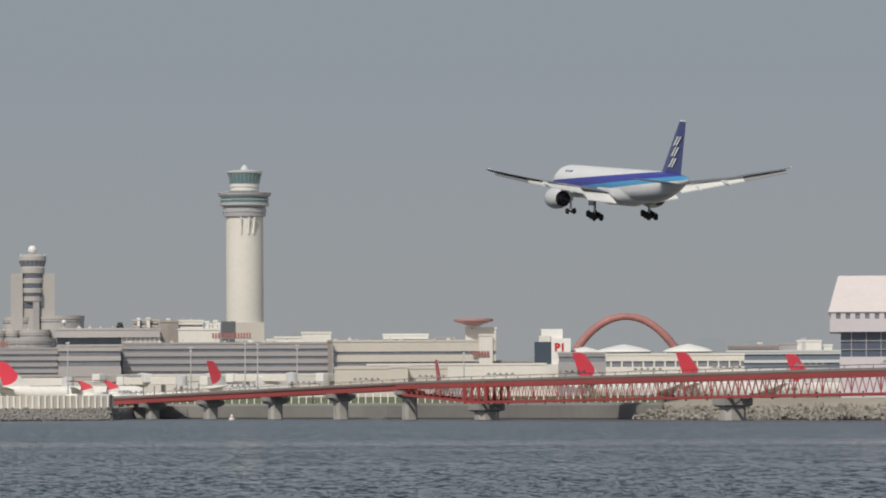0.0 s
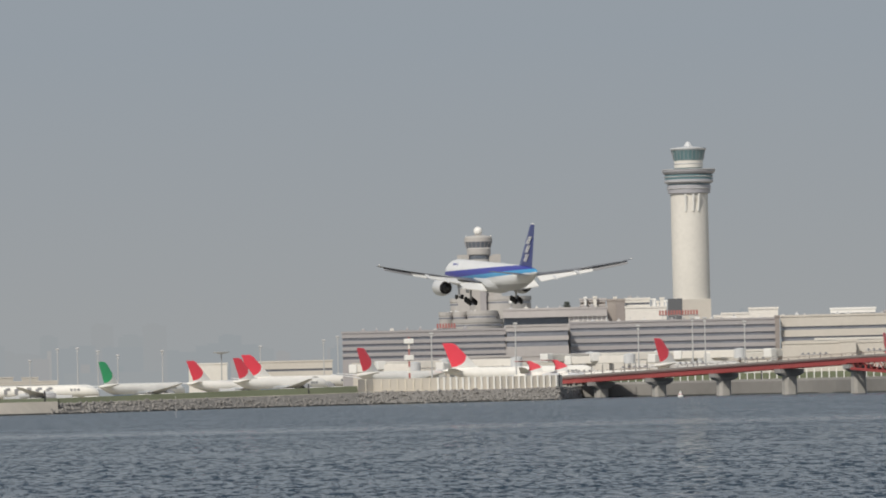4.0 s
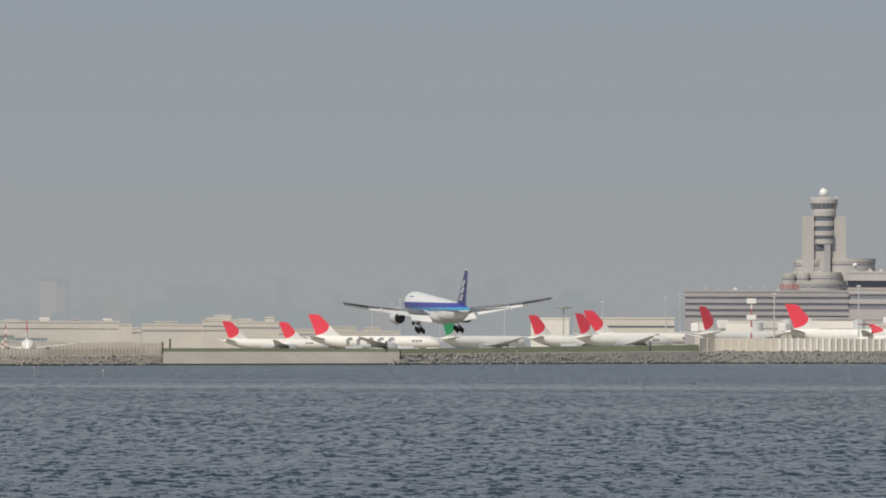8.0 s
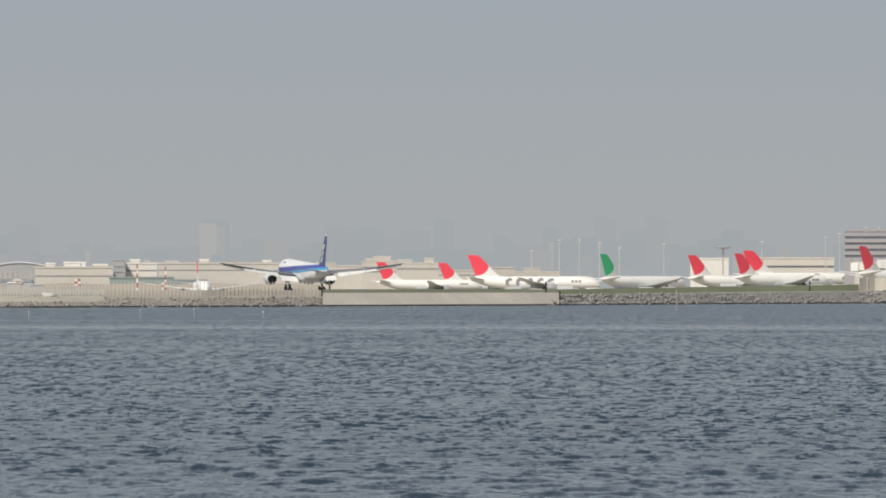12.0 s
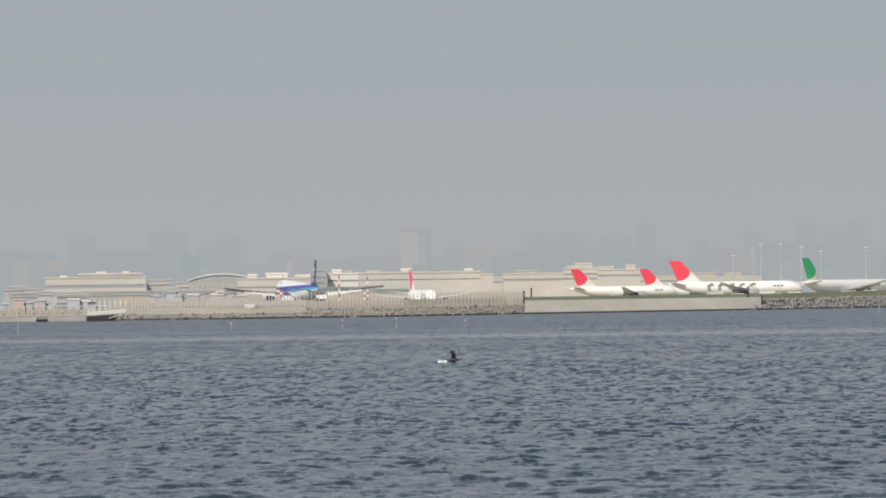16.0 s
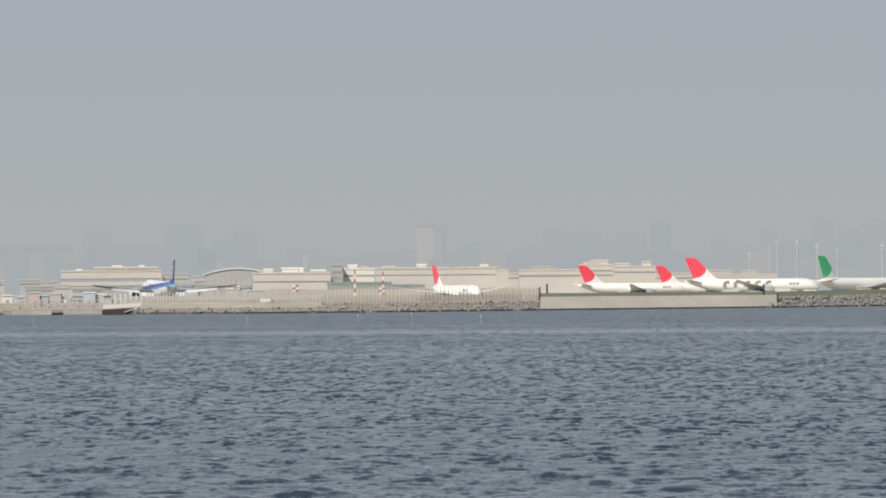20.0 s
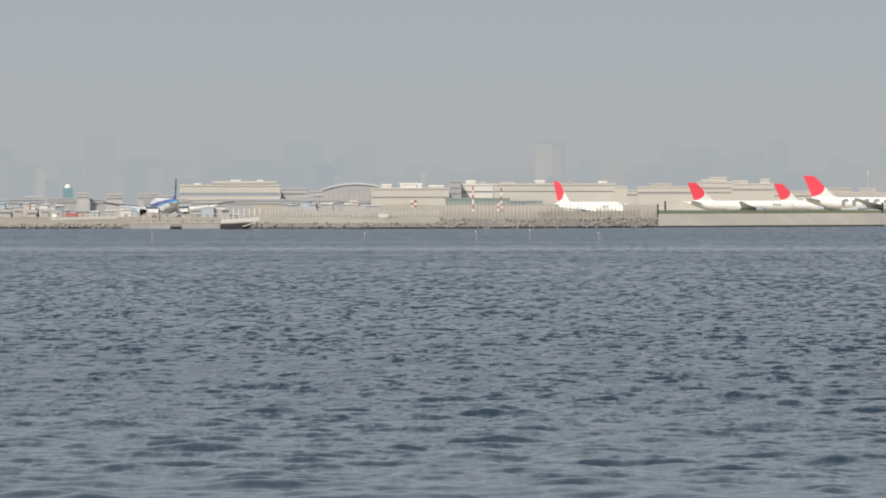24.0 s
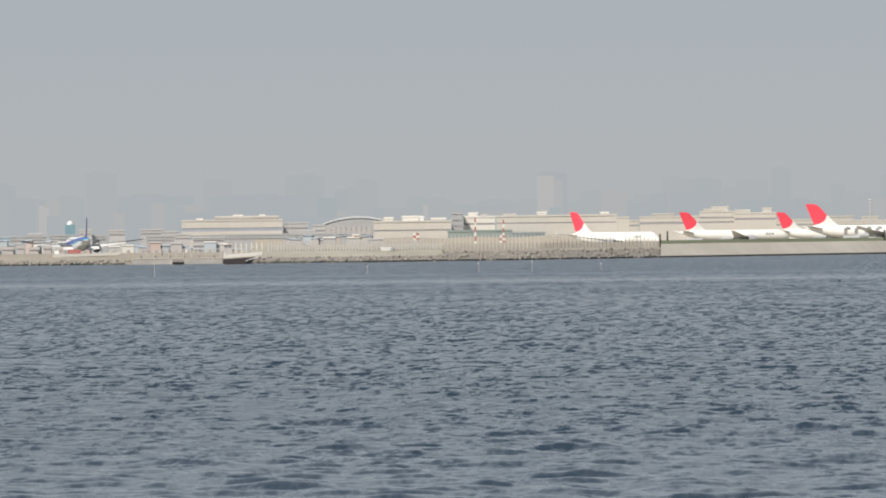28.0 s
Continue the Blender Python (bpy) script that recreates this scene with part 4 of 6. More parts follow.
def block(name, b0, b1, top, d, bands, face, label, depth=40, turn=0, cat="building", glaze=None, base=None, recess=0.8):
    """A building whose front spans b0..b1 and rises to top, with ribbon windows at the bands (all in ticks)."""
    q = d * TICK
    t = thing(name, b0, d, base, turn, label=label, category=cat)
    zz = lambda e: height(e, d) - t.location.z
    w = (b1 - b0) * q
    edges = [zz(top)]
    for hi, lo in bands:
        edges += [zz(hi), zz(lo)]
    edges.append(-0.5)
    for hi, lo in zip(edges[0::2], edges[1::2]):
        part("wall_band", boxes((0, w, 0, depth, lo, hi)), face, t)
    for hi, lo in bands:
        part("window_band", boxes((0.3, w - 0.3, recess, depth - 0.5, zz(lo) - 0.01, zz(hi) + 0.01)), glaze or GLASS, t)
    part("parapet", boxes((-0.3, w + 0.3, -0.3, 0.5, zz(top), zz(top) + 0.9)), face, t)
    return t


block("terminal_wing", -82, 206, 103, 2650, ((86, 80), (68, 61)), CREAM, "cream terminal building with long ribbon windows", 60)
block("terminal_wing", -455, -84, 100, 2660, ((92, 86), (79, 73), (66, 60), (53, 47)), FACADE, "grey terminal building with dark ribbon windows", 60)
block("terminal_wing", -858, -568, 92, 2660, ((84, 79), (73, 68), (62, 57), (51, 46)), FACADE, "grey terminal building with dark ribbon windows", 60)
block("terminal_bay", -568, -457, 97, 2640, ((89, 80), (72, 62)), TAUPE, "pale rounded terminal bay with ribbon windows", 60)
block("terminal_upper_floor", -572, -388, 126, 2680, ((113, 98),), TAUPE, "upper terminal floor with dark glazing under a roof slab", 40, glaze=mat("dark_blue_glazing", (0.13, 0.15, 0.18), 0.2, metal=0.2, vary=0.2, scale=0.3), recess=3.0)
TAN = mat("tan_cladding", (0.36, 0.318, 0.285), 0.75, vary=0.08, scale=0.3, stain=0.15, stain_scale=0.05)
room = block("plant_room", -388, -356, 139, 2690, (), TAN, "tan plant room on the roof", 30)
q = 2690 * TICK
for x, w in ((0.4, 13.4), (15.2, 16.4)):
    part("cladding_panel", boxes((x * q, (x + w) * q, -0.25, -0.01, height(99, 2690) - room.location.z, height(137.5, 2690) - room.location.z)), TAN if x < 1 else DARKFACE, room)
block("plant_room", -356, -283, 125, 2690, (), CREAM2, "pale plant room on the roof", 30)
block("roof_house", -356, -312, 140, 2696, ((135, 131),), CREAM2, "pale roof house with a dark slot", 20)
block("roof_house", -436, -390, 141, 2700, ((137.5, 134), (130.5, 127)), TAUPE, "open roof pavilion with taupe slabs", 20, glaze=TAN)
for b0, b1, e, m in ((-309, -302, 138, WHITE), (-300, -296, 134, CREAM2), (-294, -287, 139.5, CREAM2), (-286, -282, 135, WHITE), (-428, -424, 144, WHITE), (-412, -406, 144.5, CREAM2), (-376, -371, 143, CREAM2), (-350, -345, 143, FACADE)):
    block("rooftop_unit", b0, b1, e, 2698, (), m, "small pale cooling unit on the terminal roof", 5)
# an open gallery with white frames under the roof slab
gal = thing("roof_gallery", -456, 2681, 0, label="glazed roof gallery with white frames", category="gallery")
zz = lambda e: height(e, 2681)
part("back_wall", boxes((0, 67 * q, 0.6, 4, zz(97), zz(113))), FACADE, gal)
for e in (97.5, 104, 111):
    part("rail", boxes((0, 67 * q, 0.2, 0.59, zz(e), zz(e) + 0.28)), CREAM2, gal)
for i in range(9):
    part("post", boxes((i * 8.2 * q, i * 8.2 * q + 0.3, 0.0, 0.19, zz(97), zz(113))), WHITE, gal)
# a clipped shrub in the roof garden
shrub = thing("roof_shrub", -459, 2684, height(126, 2684), label="dark shrub in the roof garden of the terminal", category="shrub")
rg = random.Random(9)
bm = bmesh.new()
for i in range(420):
    a, r, h = rg.uniform(0, 6.28), rg.random() ** 0.5, rg.random()
    c = Vector((math.cos(a) * r * 2.3 * (1 - 0.5 * h), math.sin(a) * r * 1.6, 0.3 + h * 3.1))
    u, v = [Vector((rg.gauss(0, 1), rg.gauss(0, 1), rg.gauss(0, 1))).normalized() * w for w in (0.3, 0.2)]
    bm.faces.new([bm.verts.new(c + o) for o in (u, v, -u, -v)])
part("foliage", bm, mat("dark_shrub_leaves", (0.09, 0.105, 0.085), 0.9, vary=0.3, each=0.3), shrub)
part("stem", rod(bmesh.new(), (0, 0, 0), (0, 0, 1.6), 0.16, 7, 0.08), mat("shrub_bark", (0.14, 0.115, 0.09), 0.9), shrub)
block("stair_tower", -92, -84, 103, 2645, (), DARKFACE, "narrow brown stair tower at the terminal's end", 20)
block("rooftop_box", -186, -138, 110, 2680, (), CREAM2, "long pale box on the terminal roof", 20)
block("rooftop_box", -138, -86, 118, 2680, (), CREAM2, "pale box on the terminal roof", 20)
block("rooftop_box", 6, 86, 114, 2680, ((108, 106),), WHITE, "white box on the terminal roof", 20)
block("roof_house", 152, 206, 125, 2660, (), CREAM2, "stepped pale roof house under the radar", 24)
block("apron_building", -22, 294, 61, 2540, (), CREAM2, "long low pale apron building", 30)
pier = block("pier_building", 400, 645, 77, 2560, ((67, 57),), CREAM2, "low pale pier building with a dark window band", 40)
for i in range(13):
    q = 2560 * TICK
    x = (8 + i * 19) * q
    part("mullion", boxes((x, x + 0.7, 0.1, 0.79, height(57, 2560) - pier.location.z, height(67, 2560) - pier.location.z)), CREAM2, pier)
block("rooftop_box", 616, 706, 91, 2815, ((88, 86),), DARKFACE, "long brown-grey plant storey on the roof", 20)
for b0, b1, e, m, lab in ((640, 652, 94, FACADE, "grey"), (668, 676, 96, CREAM2, "pale"), (690, 699, 93, FACADE, "grey"), (706, 738, 95, FACADE, "grey"), (738, 781, 100, CREAM2, "pale"), (746, 753, 103, STEEL, "metal"), (785, 800, 92, CREAM2, "pale")):
    block("rooftop_box", b0, b1, e, 2825, (), m, lab + " rooftop plant box on the far building", 10)
block("far_building", 614, 815, 82, 2800, ((78, 68), (63, 53)), LIGHTGREY, "grey building with blue-grey ribbon windows", 40, glaze=mat("blue_grey_ribbon", (0.17, 0.20, 0.25), 0.3, vary=0.1))

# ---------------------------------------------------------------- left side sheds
# wall colours greyed to carry the distance haze
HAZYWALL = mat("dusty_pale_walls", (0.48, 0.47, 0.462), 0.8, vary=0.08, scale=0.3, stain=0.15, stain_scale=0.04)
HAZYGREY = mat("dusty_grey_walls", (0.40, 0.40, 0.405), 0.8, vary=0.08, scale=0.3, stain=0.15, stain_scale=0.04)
# dark window and door bands, paled in colour as haze would pale them
HAZYBAND = mat("grey_shutters", (0.33, 0.315, 0.32), 0.6, vary=0.12, scale=0.3, stain=0.15)
block("cargo_building", -2627, -2450, 33, 3300, ((21, 15), (8, 1)), SHEDCREAM, "cream cargo building with grey-blue shutters", 60, glaze=mat("blue_grey_shutters", (0.33, 0.35, 0.40), 0.6, vary=0.12, scale=0.3, stain=0.15), recess=0.25)
block("hazy_building", -2448, -2403, 27, 3360, ((20, 17),), HAZYWALL, "pale building beside the cargo hall", 40, glaze=HAZYBAND, recess=0.25)
block("hazy_building", -2396, -2354, 22, 3340, ((15, 12), (7, 4)), HAZYWALL, "pale office building beside the vaulted hall", 40, glaze=HAZYBAND, recess=0.25)
block("roof_storey", -2568, -2456, 39, 3320, ((37, 35.5),), SHEDCREAM, "cream storey on the cargo building", 30, glaze=HAZYBAND, recess=0.25)
block("hangar", -2288, -2151, 27, 3000, ((14, 11),), SHEDCREAM, "cream hangar with a dark door line", 60, glaze=HAZYBAND, recess=0.25)
block("stair_tower", -2150, -2130, 40, 3050, ((30, 27), (20, 17)), HAZYGREY, "narrow blue-grey stair tower between two hangars", 20, glaze=HAZYBAND, recess=0.25)
block("shed", -2129, -2073, 34, 3060, ((24, 21),), CREAM2, "pale workshop between two hangars", 40, glaze=HAZYBAND, recess=0.25)
block("hangar", -2071, -1858, 34.3, 2950, ((24, 22),), SHEDCREAM, "large cream hangar with dark slots", 60, glaze=HAZYBAND, recess=0.25)
block("shed", -1817, -1711, 30, 3800, ((22, 18),), SHEDCREAM, "pale low shed with a dark door line", 40, glaze=HAZYBAND, recess=0.25)

# ---------------------------------------------------------------- apron and terminal details


def car_park():
    d = 2600
    q = d * TICK
    t = thing("car_park_tower", 274, d, label="white car park tower with a dark blue side and red sign", category="building")
    zz = lambda e: height(e, d) - t.location.z
    part("wall", boxes((30 * q, 64 * q, 0, 25, 0, zz(108))), WHITE, t)
    part("side_wall", boxes((0, 29.8 * q, 2, 22, 0, zz(102))), mat("navy_cladding", (0.05, 0.07, 0.10), 0.5, vary=0.1), t, "dark blue cladding")
    part("roof_house", boxes((12 * q, 50 * q, 6, 20, zz(102), zz(125))), WHITE, t)
    part("roof_house", boxes((8 * q, 28 * q, 5, 19, zz(102), zz(113))), CREAM2, t)
    part("base", boxes((-2 * q, 66 * q, -3, 26, -0.5, zz(62))), CREAM2, t)
    cu = bpy.data.curves.new("sign", "FONT")
    cu.body, cu.size, cu.extrude, cu.align_x = "P1", 19 * q, 0.1, "CENTER"
    cu.offset = 0.22
    s = new("sign", cu)
    cu.materials.append(SIGNRED)
    s.parent = t
    s.matrix_local = pose(45 * q, -0.15, zz(86), 90, 0, 0)
    s["label"] = "red parking sign"


car_park()


def arch():
    d = 2900
    q = d * TICK
    t = thing("red_arch", 436, d, label="huge faded red steel arch", category="arch")
    zz = lambda e: height(e, d) - t.location.z
    rings = []
    fall = lambda x: 0.0066 * x ** 2 + 1.2e-7 * x ** 4
    for i in range(49):
        u = -1 + 2 * i / 48
        x = 128 * u
        slope = 0.0132 * x + 4.8e-7 * x ** 3
        nrm = Vector((slope, 0, 1)).normalized()
        r = (6.0 + 1.8 * abs(u)) * q
        mid = Vector((x * q, 0, zz(146 - fall(x)) if i not in (0, 48) else -0.5))
        rings.append([mid + nrm * (r * math.cos(f)) + Vector((0, r * math.sin(f), 0)) for f in np.linspace(0, 2 * math.pi, 13)[:-1]])
    part("arch_tube", loft(bmesh.new(), rings), mat("dusty_rose_steel", (0.41, 0.185, 0.17), 0.65, vary=0.15, scale=0.35, stain=0.25, stain_scale=0.15), t, smooth=True)


arch()


def radar_dish():
    d = 2660
    q = d * TICK
    t = thing("radar_antenna", 166, d, height(125, d), label="wide red radar antenna on a short tower", category="radar")
    zz = lambda e: height(e, d) - t.location.z
    part("dish", turned(((5 * q, zz(130)), (20 * q, zz(134.5)), (33 * q, zz(138.5)), (35 * q, zz(139.5)), (35 * q, zz(143)), (33 * q, zz(143.6))), 28), mat("pale_red_panels", (0.46, 0.25, 0.24), 0.6, stain=0.15), t, "flat pale red antenna disc")
    part("stem", turned(((4 * q, 0), (3 * q, zz(131))), 12), LIGHTGREY, t)
    for x in (-12, 12):
        part("strut", rod(bmesh.new(), (x * 0.5 * q, 0, 0), (x * q, 0, zz(133)), 0.3), LIGHTGREY, t)
    d = 3100
    q = d * TICK
    t = thing("far_radar_antenna", -1072, d, label="grey flat radar antenna on a stalk", category="radar")
    zz = lambda e: height(e, d) - t.location.z
    part("dish", turned(((3 * q, zz(61)), (14 * q, zz(63.5)), (15 * q, zz(65)), (13 * q, zz(65.3))), 24), LIGHTGREY, t)
    part("stem", turned(((1.2 * q, 0), (1.0 * q, zz(61))), 10), HAZYGREY, t)


radar_dish()


LILAC = mat("pale_lilac_panels", (0.60, 0.56, 0.60), 0.6, stain=0.08)


def right_hangar():
    d = 1900
    q = d * TICK
    t = thing("hangar", 813, d, label="large pale hangar with pitched white roof and dark glazing", category="hangar")
    zz = lambda e: height(e, d) - t.location.z
    w = 700 * q
    ov = -17 * q
    part("lower_wall", boxes((0, w, 0, 60, -0.5, zz(73))), LILAC, t, "pale lilac lower wall")
    part("glazing", boxes((0.4, w - 1, 0.6, 58, zz(73), zz(117))), mat("blue_grey_glazing", (0.10, 0.12, 0.17), 0.25, vary=0.1), t)
    for i in range(14):
        x = (20 + i * 26) * q
        part("mullion", boxes((x, x + 0.3, 0.2, 0.59, zz(73), zz(117))), FACADE, t)
    for e in (85, 100):
        part("transom", boxes((0.4, w - 1, 0.15, 0.58, zz(e), zz(e) + 0.3)), GREYP, t)
    part("upper_wall", boxes((ov, w, -2, 60, zz(117), zz(140))), LILAC, t)
    part("upper_wall", boxes((ov, w, -2, 60, zz(150), zz(152))), LILAC, t)
    part("upper_glazing", boxes((ov + 0.3, w, -1.5, 59, zz(140), zz(150))), GLASS, t)
    for i in range(22):
        x = ov + (2 + i * 17) * q
        part("pier", boxes((x, x + 1.6, -2, -1.51, zz(140), zz(150))), LILAC, t)
    bm = loft(bmesh.new(), [[(ov - 0.5, -2.5, zz(152)), (w, -2.5, zz(152)), (w, 60, zz(152)), (ov - 0.5, 60, zz(152))], [(ov + 15 * q, 26, zz(219)), (w, 26, zz(219)), (w, 34, zz(219)), (ov + 15 * q, 34, zz(219))]])
    part("roof", bm, mat("pinkish_white_roof", (0.80, 0.72, 0.70), 0.6, stain=0.06), t, "pinkish white pitched roof")


right_hangar()


def tent_roof(b, d, e0, e1, halfw):
    q = d * TICK
    t = thing("tent_roof", b, d, height(e0, d), label="white tensile tent roof on the terminal", category="roof")
    canopy = part("canopy", turned([(halfw * q * f, (e1 - e0) * q * h) for f, h in ((1, 0), (0.96, 0.16), (0.75, 0.42), (0.5, 0.66), (0.25, 0.84), (0.08, 0.96), (0.01, 1.0))], 24), WHITE, t, smooth=True)
    canopy.scale.y = 0.6
    for i in range(8):
        a = 2 * math.pi * i / 8 + 0.2
        x, y = halfw * q * 0.9 * math.cos(a), halfw * q * 0.54 * math.sin(a)
        part("mast", rod(bmesh.new(), (x, y, -0.02), (x, y, (e1 - e0) * q * 0.2), 0.25, 6), STEEL, t)
    part("support", boxes((-halfw * q * 0.9, halfw * q * 0.9, -3, 3, -3.0, -0.02)), CREAM2, t)


for b, h, e in ((362, 32, 93), (432, 52, 97), (546, 46, 97.5)):
    tent_roof(b, 2620, 83, e, h)

block("pier_block", 316, 400, 80, 2570, ((76, 66),), FACADE, "pale terminal pier with a window band", 40)
block("link_building", 206, 274, 66, 2700, (), FACADE, "hazy grey link building", 30)
block("roof_house", 176, 200, 113, 2650, (), CREAM2, "small pale roof house", 12)
block("apron_annex", -80, 120, 55, 2500, (), CREAM, "low cream annex on the apron", 16)
block("apron_annex", 20, 50, 57, 2495, (), CREAM, "small cream annex on the apron", 10)
block("rooftop_box", -200, -150, 106, 2690, (), CREAM2, "pale rooftop plant box", 16)
block("rooftop_box", 100, 130, 108, 2690, (), FACADE, "grey rooftop plant box", 16)
block("hazy_terminal", -1130, -1062, 43, 3380, (), CREAM2, "small hazy pale terminal building", 40)
block("hazy_terminal", -1025, -876, 44, 3350, ((32, 28),), CREAM, "long hazy cream terminal pier", 40)
for b0, b1, e, d, bands in ((-1862, -1836, 30, 3860, ()), (-1836, -1818, 24, 3850, ((18, 15),)), (-1795, -1757, 35, 3870, ((30, 28),)), (-1711, -1650, 38, 3780, ((30, 27), (22, 19))), (-1704, -1672, 42, 3800, ()), (-1690, -1660, 46, 3815, ()), (-1650, -1576, 35, 3760, ((27, 24),)), (-1648, -1622, 40, 3790, ()), (-1600, -1584, 43, 3800, ()), (-1576, -1470, 22, 3740, ((16, 13),)), (-1500, -1440, 27, 3800, ()), (-1470, -1360, 19, 3740, ((14, 11),)), (-1425, -1396, 26, 3810, ())):
    block("hazy_building", b0, b1, e, d, bands, SHEDCREAM, "hazy pale airport building", 40, glaze=HAZYBAND, recess=0.25)
block("concourse", -426, -100, 44, 2600, ((38, 33),), CREAM2, "low pale boarding concourse along the terminal", 16)
block("concourse", -650, -428, 44, 2598, ((36, 33),), TAUPE, "low taupe boarding concourse along the terminal", 16)
block("concourse", -840, -652, 36, 2600, ((31, 27),), CREAM, "low cream boarding concourse along the terminal", 16)


def boarding_bridge(b, d, e, turn):
    t = thing("boarding_bridge", b, d, turn=turn, label="pale boarding bridge on a wheeled leg", category="boarding bridge", group="boarding bridges")
    z = height(e, d) - t.location.z
    part("tunnel", boxes((-14, 12, -1.5, 1.5, z - 3.2, z), bevel=0.15), CREAM2, t)
    part("cabin", boxes((-18, -14.02, -2.2, 2.2, z - 3.6, z + 0.3), bevel=0.3), WHITE, t)
    part("rotunda", turned(((2.6, z - 3.6), (2.6, z + 0.4), (0.5, z + 0.9)), 16), LIGHTGREY, t).location = (14, 0, 0)
    part("column", rod(bmesh.new(), (14, 0, 0), (14, 0, z - 3.6), 0.7), CONC, t)
    part("leg", boxes((-9, -8.2, -1.6, 1.6, 0.8, z - 3.2)), STEEL, t)
    for y in (-1.2, 1.2):
        part("wheel", wheel_mesh(0.8, 0.5), RUBBER, t).location = (-8.6, y, 0.8)


for i, b in enumerate((-780, -730, -640, -600, -520, -455, -400, -350, -265, -205, -150, -60, 10, 70)):
    boarding_bridge(b, 2578 + 6 * (i % 3), 36 + 5 * (i % 2) + (b > -500) * 6, (-30, 20, 50)[i % 3])

rk = random.Random(8)
for b, e, d in [(bb, 101, 2664) for bb in range(-440, -110, 23)] + [(bb, 104, 2656) for bb in range(-76, 150, 19)] + [(bb, 93, 2664) for bb in range(-830, -640, 27)] + [(bb, 127, 2684) for bb in range(-560, -395, 21)] + [(bb, 141, 2700) for bb in range(-344, -320, 12)]:
    q = d * TICK
    w, h = rk.uniform(3, 9) * q, rk.uniform(2, 6.5) * q
    t = thing("roof_unit", b + rk.uniform(-6, 6), d + rk.uniform(4, 14), height(e, d) - 0.3, label="small pale plant unit on the terminal roof", category="roof unit", group="roof units")
    part("casing", boxes((0, w, 0, 3, 0, h + 0.3), bevel=0.1), rk.choice((CREAM2, WHITE, FACADE, LIGHTGREY)), t)
    part("duct", boxes((w * 0.3, w * 0.7, 0.5, 2, h + 0.3, h + 0.3 + rk.uniform(0.3, 0.9))), STEEL, t)

# rooftop signs that cannot be read: rows of red strokes
for b0, b1, e0, d in ((-296, -226, 110, 2672), (-690, -655, 96, 2668), (165, 195, 76, 2649.3)):
    q = d * TICK
    t = thing("rooftop_sign", b0, d, height(e0, d), label="row of red sign strokes on a frame", category="sign")
    k = int((b1 - b0) / 5)
    for i in range(k):
        part("stroke", boxes((i * 5 * q, (i * 5 + 3.2) * q, -0.2, 0.2, 0.4, 10 * q)), PINK, t)
    part("frame", boxes((0, (b1 - b0) * q, 0.25, 0.69, 0.0, 0.39)), STEEL, t)
    for i in range(0 if e0 < 80 else 6):
        x = (b1 - b0) * q * (i + 0.5) / 6
        part("leg", boxes((x - 0.12, x + 0.12, 0.3, 0.6, -2.6 if e0 > 100 else -1.05, 0.0)), STEEL, t)


def light_mast(b, e, d, heads=1):
    t = thing("light_mast", b, d, label="slim pale apron floodlight mast", category="light mast", group="apron floodlights")
    top = height(e, d) - t.location.z
    part("pole", rod(bmesh.new(), (0, 0, 0), (0, 0, top), 0.36, 8, 0.2), STEEL, t)
    part("lamp_head", boxes((-0.9, 0.9, -0.4, 0.4, top - 0.7, top + 0.2), bevel=0.15), STEEL, t)
    part("lamp_head", boxes((-0.55, 0.55, -0.3, 0.3, top - 1.9, top - 1.3), bevel=0.1), STEEL, t)


for b, e in ((-1361, 77), (-1326, 78), (-1290, 72), (-1176, 70), (-1003, 74), (-891, 82), (-866, 88), (-551, 104), (-334, 95), (-238, 107), (-216, 106), (-146, 98), (149, 89), (-700, 90), (-1410, 58), (-1255, 64)):
    light_mast(b, e, 2440 if b > -860 else 2900)


def banded_mast(b, e, d, label, width=1.6, bands=9, heads=()):
    t = thing("lattice_mast", b, d, label=label, category="mast", group="red and white masts")
    top = height(e, d) - t.location.z
    for i in range(bands):
        z0, z1 = top * i / bands, top * (i + 1) / bands
        g0, g1 = width * (0.36 - 0.12 * i / bands), width * (0.36 - 0.12 * (i + 1) / bands)
        bm = loft(bmesh.new(), [[(-g, -g, z), (g, -g, z), (g, g, z), (-g, g, z)] for z, g in ((z0, g0), (z1, g1))])
        part("mast_section", bm, PINK if i % 2 == 0 else CREAM2, t)
    for e1 in heads:
        z = height(e1, d) - t.location.z
        part("light_box", boxes((-1.9, 1.9, -0.9, 0.9, z - 1.0, z + 1.0), bevel=0.2), WHITE, t, "white light box")


banded_mast(-740, 84, 2300, "red and white lattice mast with white light boxes", 1.2, 9, (76, 47))
banded_mast(-2108, 34, 1950, "red and white approach aid mast", 1.0, 7)
banded_mast(-2058, 30, 1950, "red and white approach aid mast", 1.0, 7)


def check_hut(b, d, e):
    t = thing("checkered_hut", b, d, label="small red and white checkered equipment hut", category="hut")
    z = height(e, d) - t.location.z
    w = 1.9
    for i in range(2):
        for j in range(3):
            part("panel", boxes((i * w / 2 - w / 2, (i + 1) * w / 2 - w / 2, -1, 1, z - 2.4 + j * 0.8, z - 2.4 + (j + 1) * 0.8)), PINK if (i + j) % 2 else CREAM2, t)
    part("stand", boxes((-0.7, 0.7, -0.8, 0.8, -0.2, z - 2.4)), STEEL, t)


check_hut(-2213, 1900, 8)
check_hut(-2060, 1880, 2)


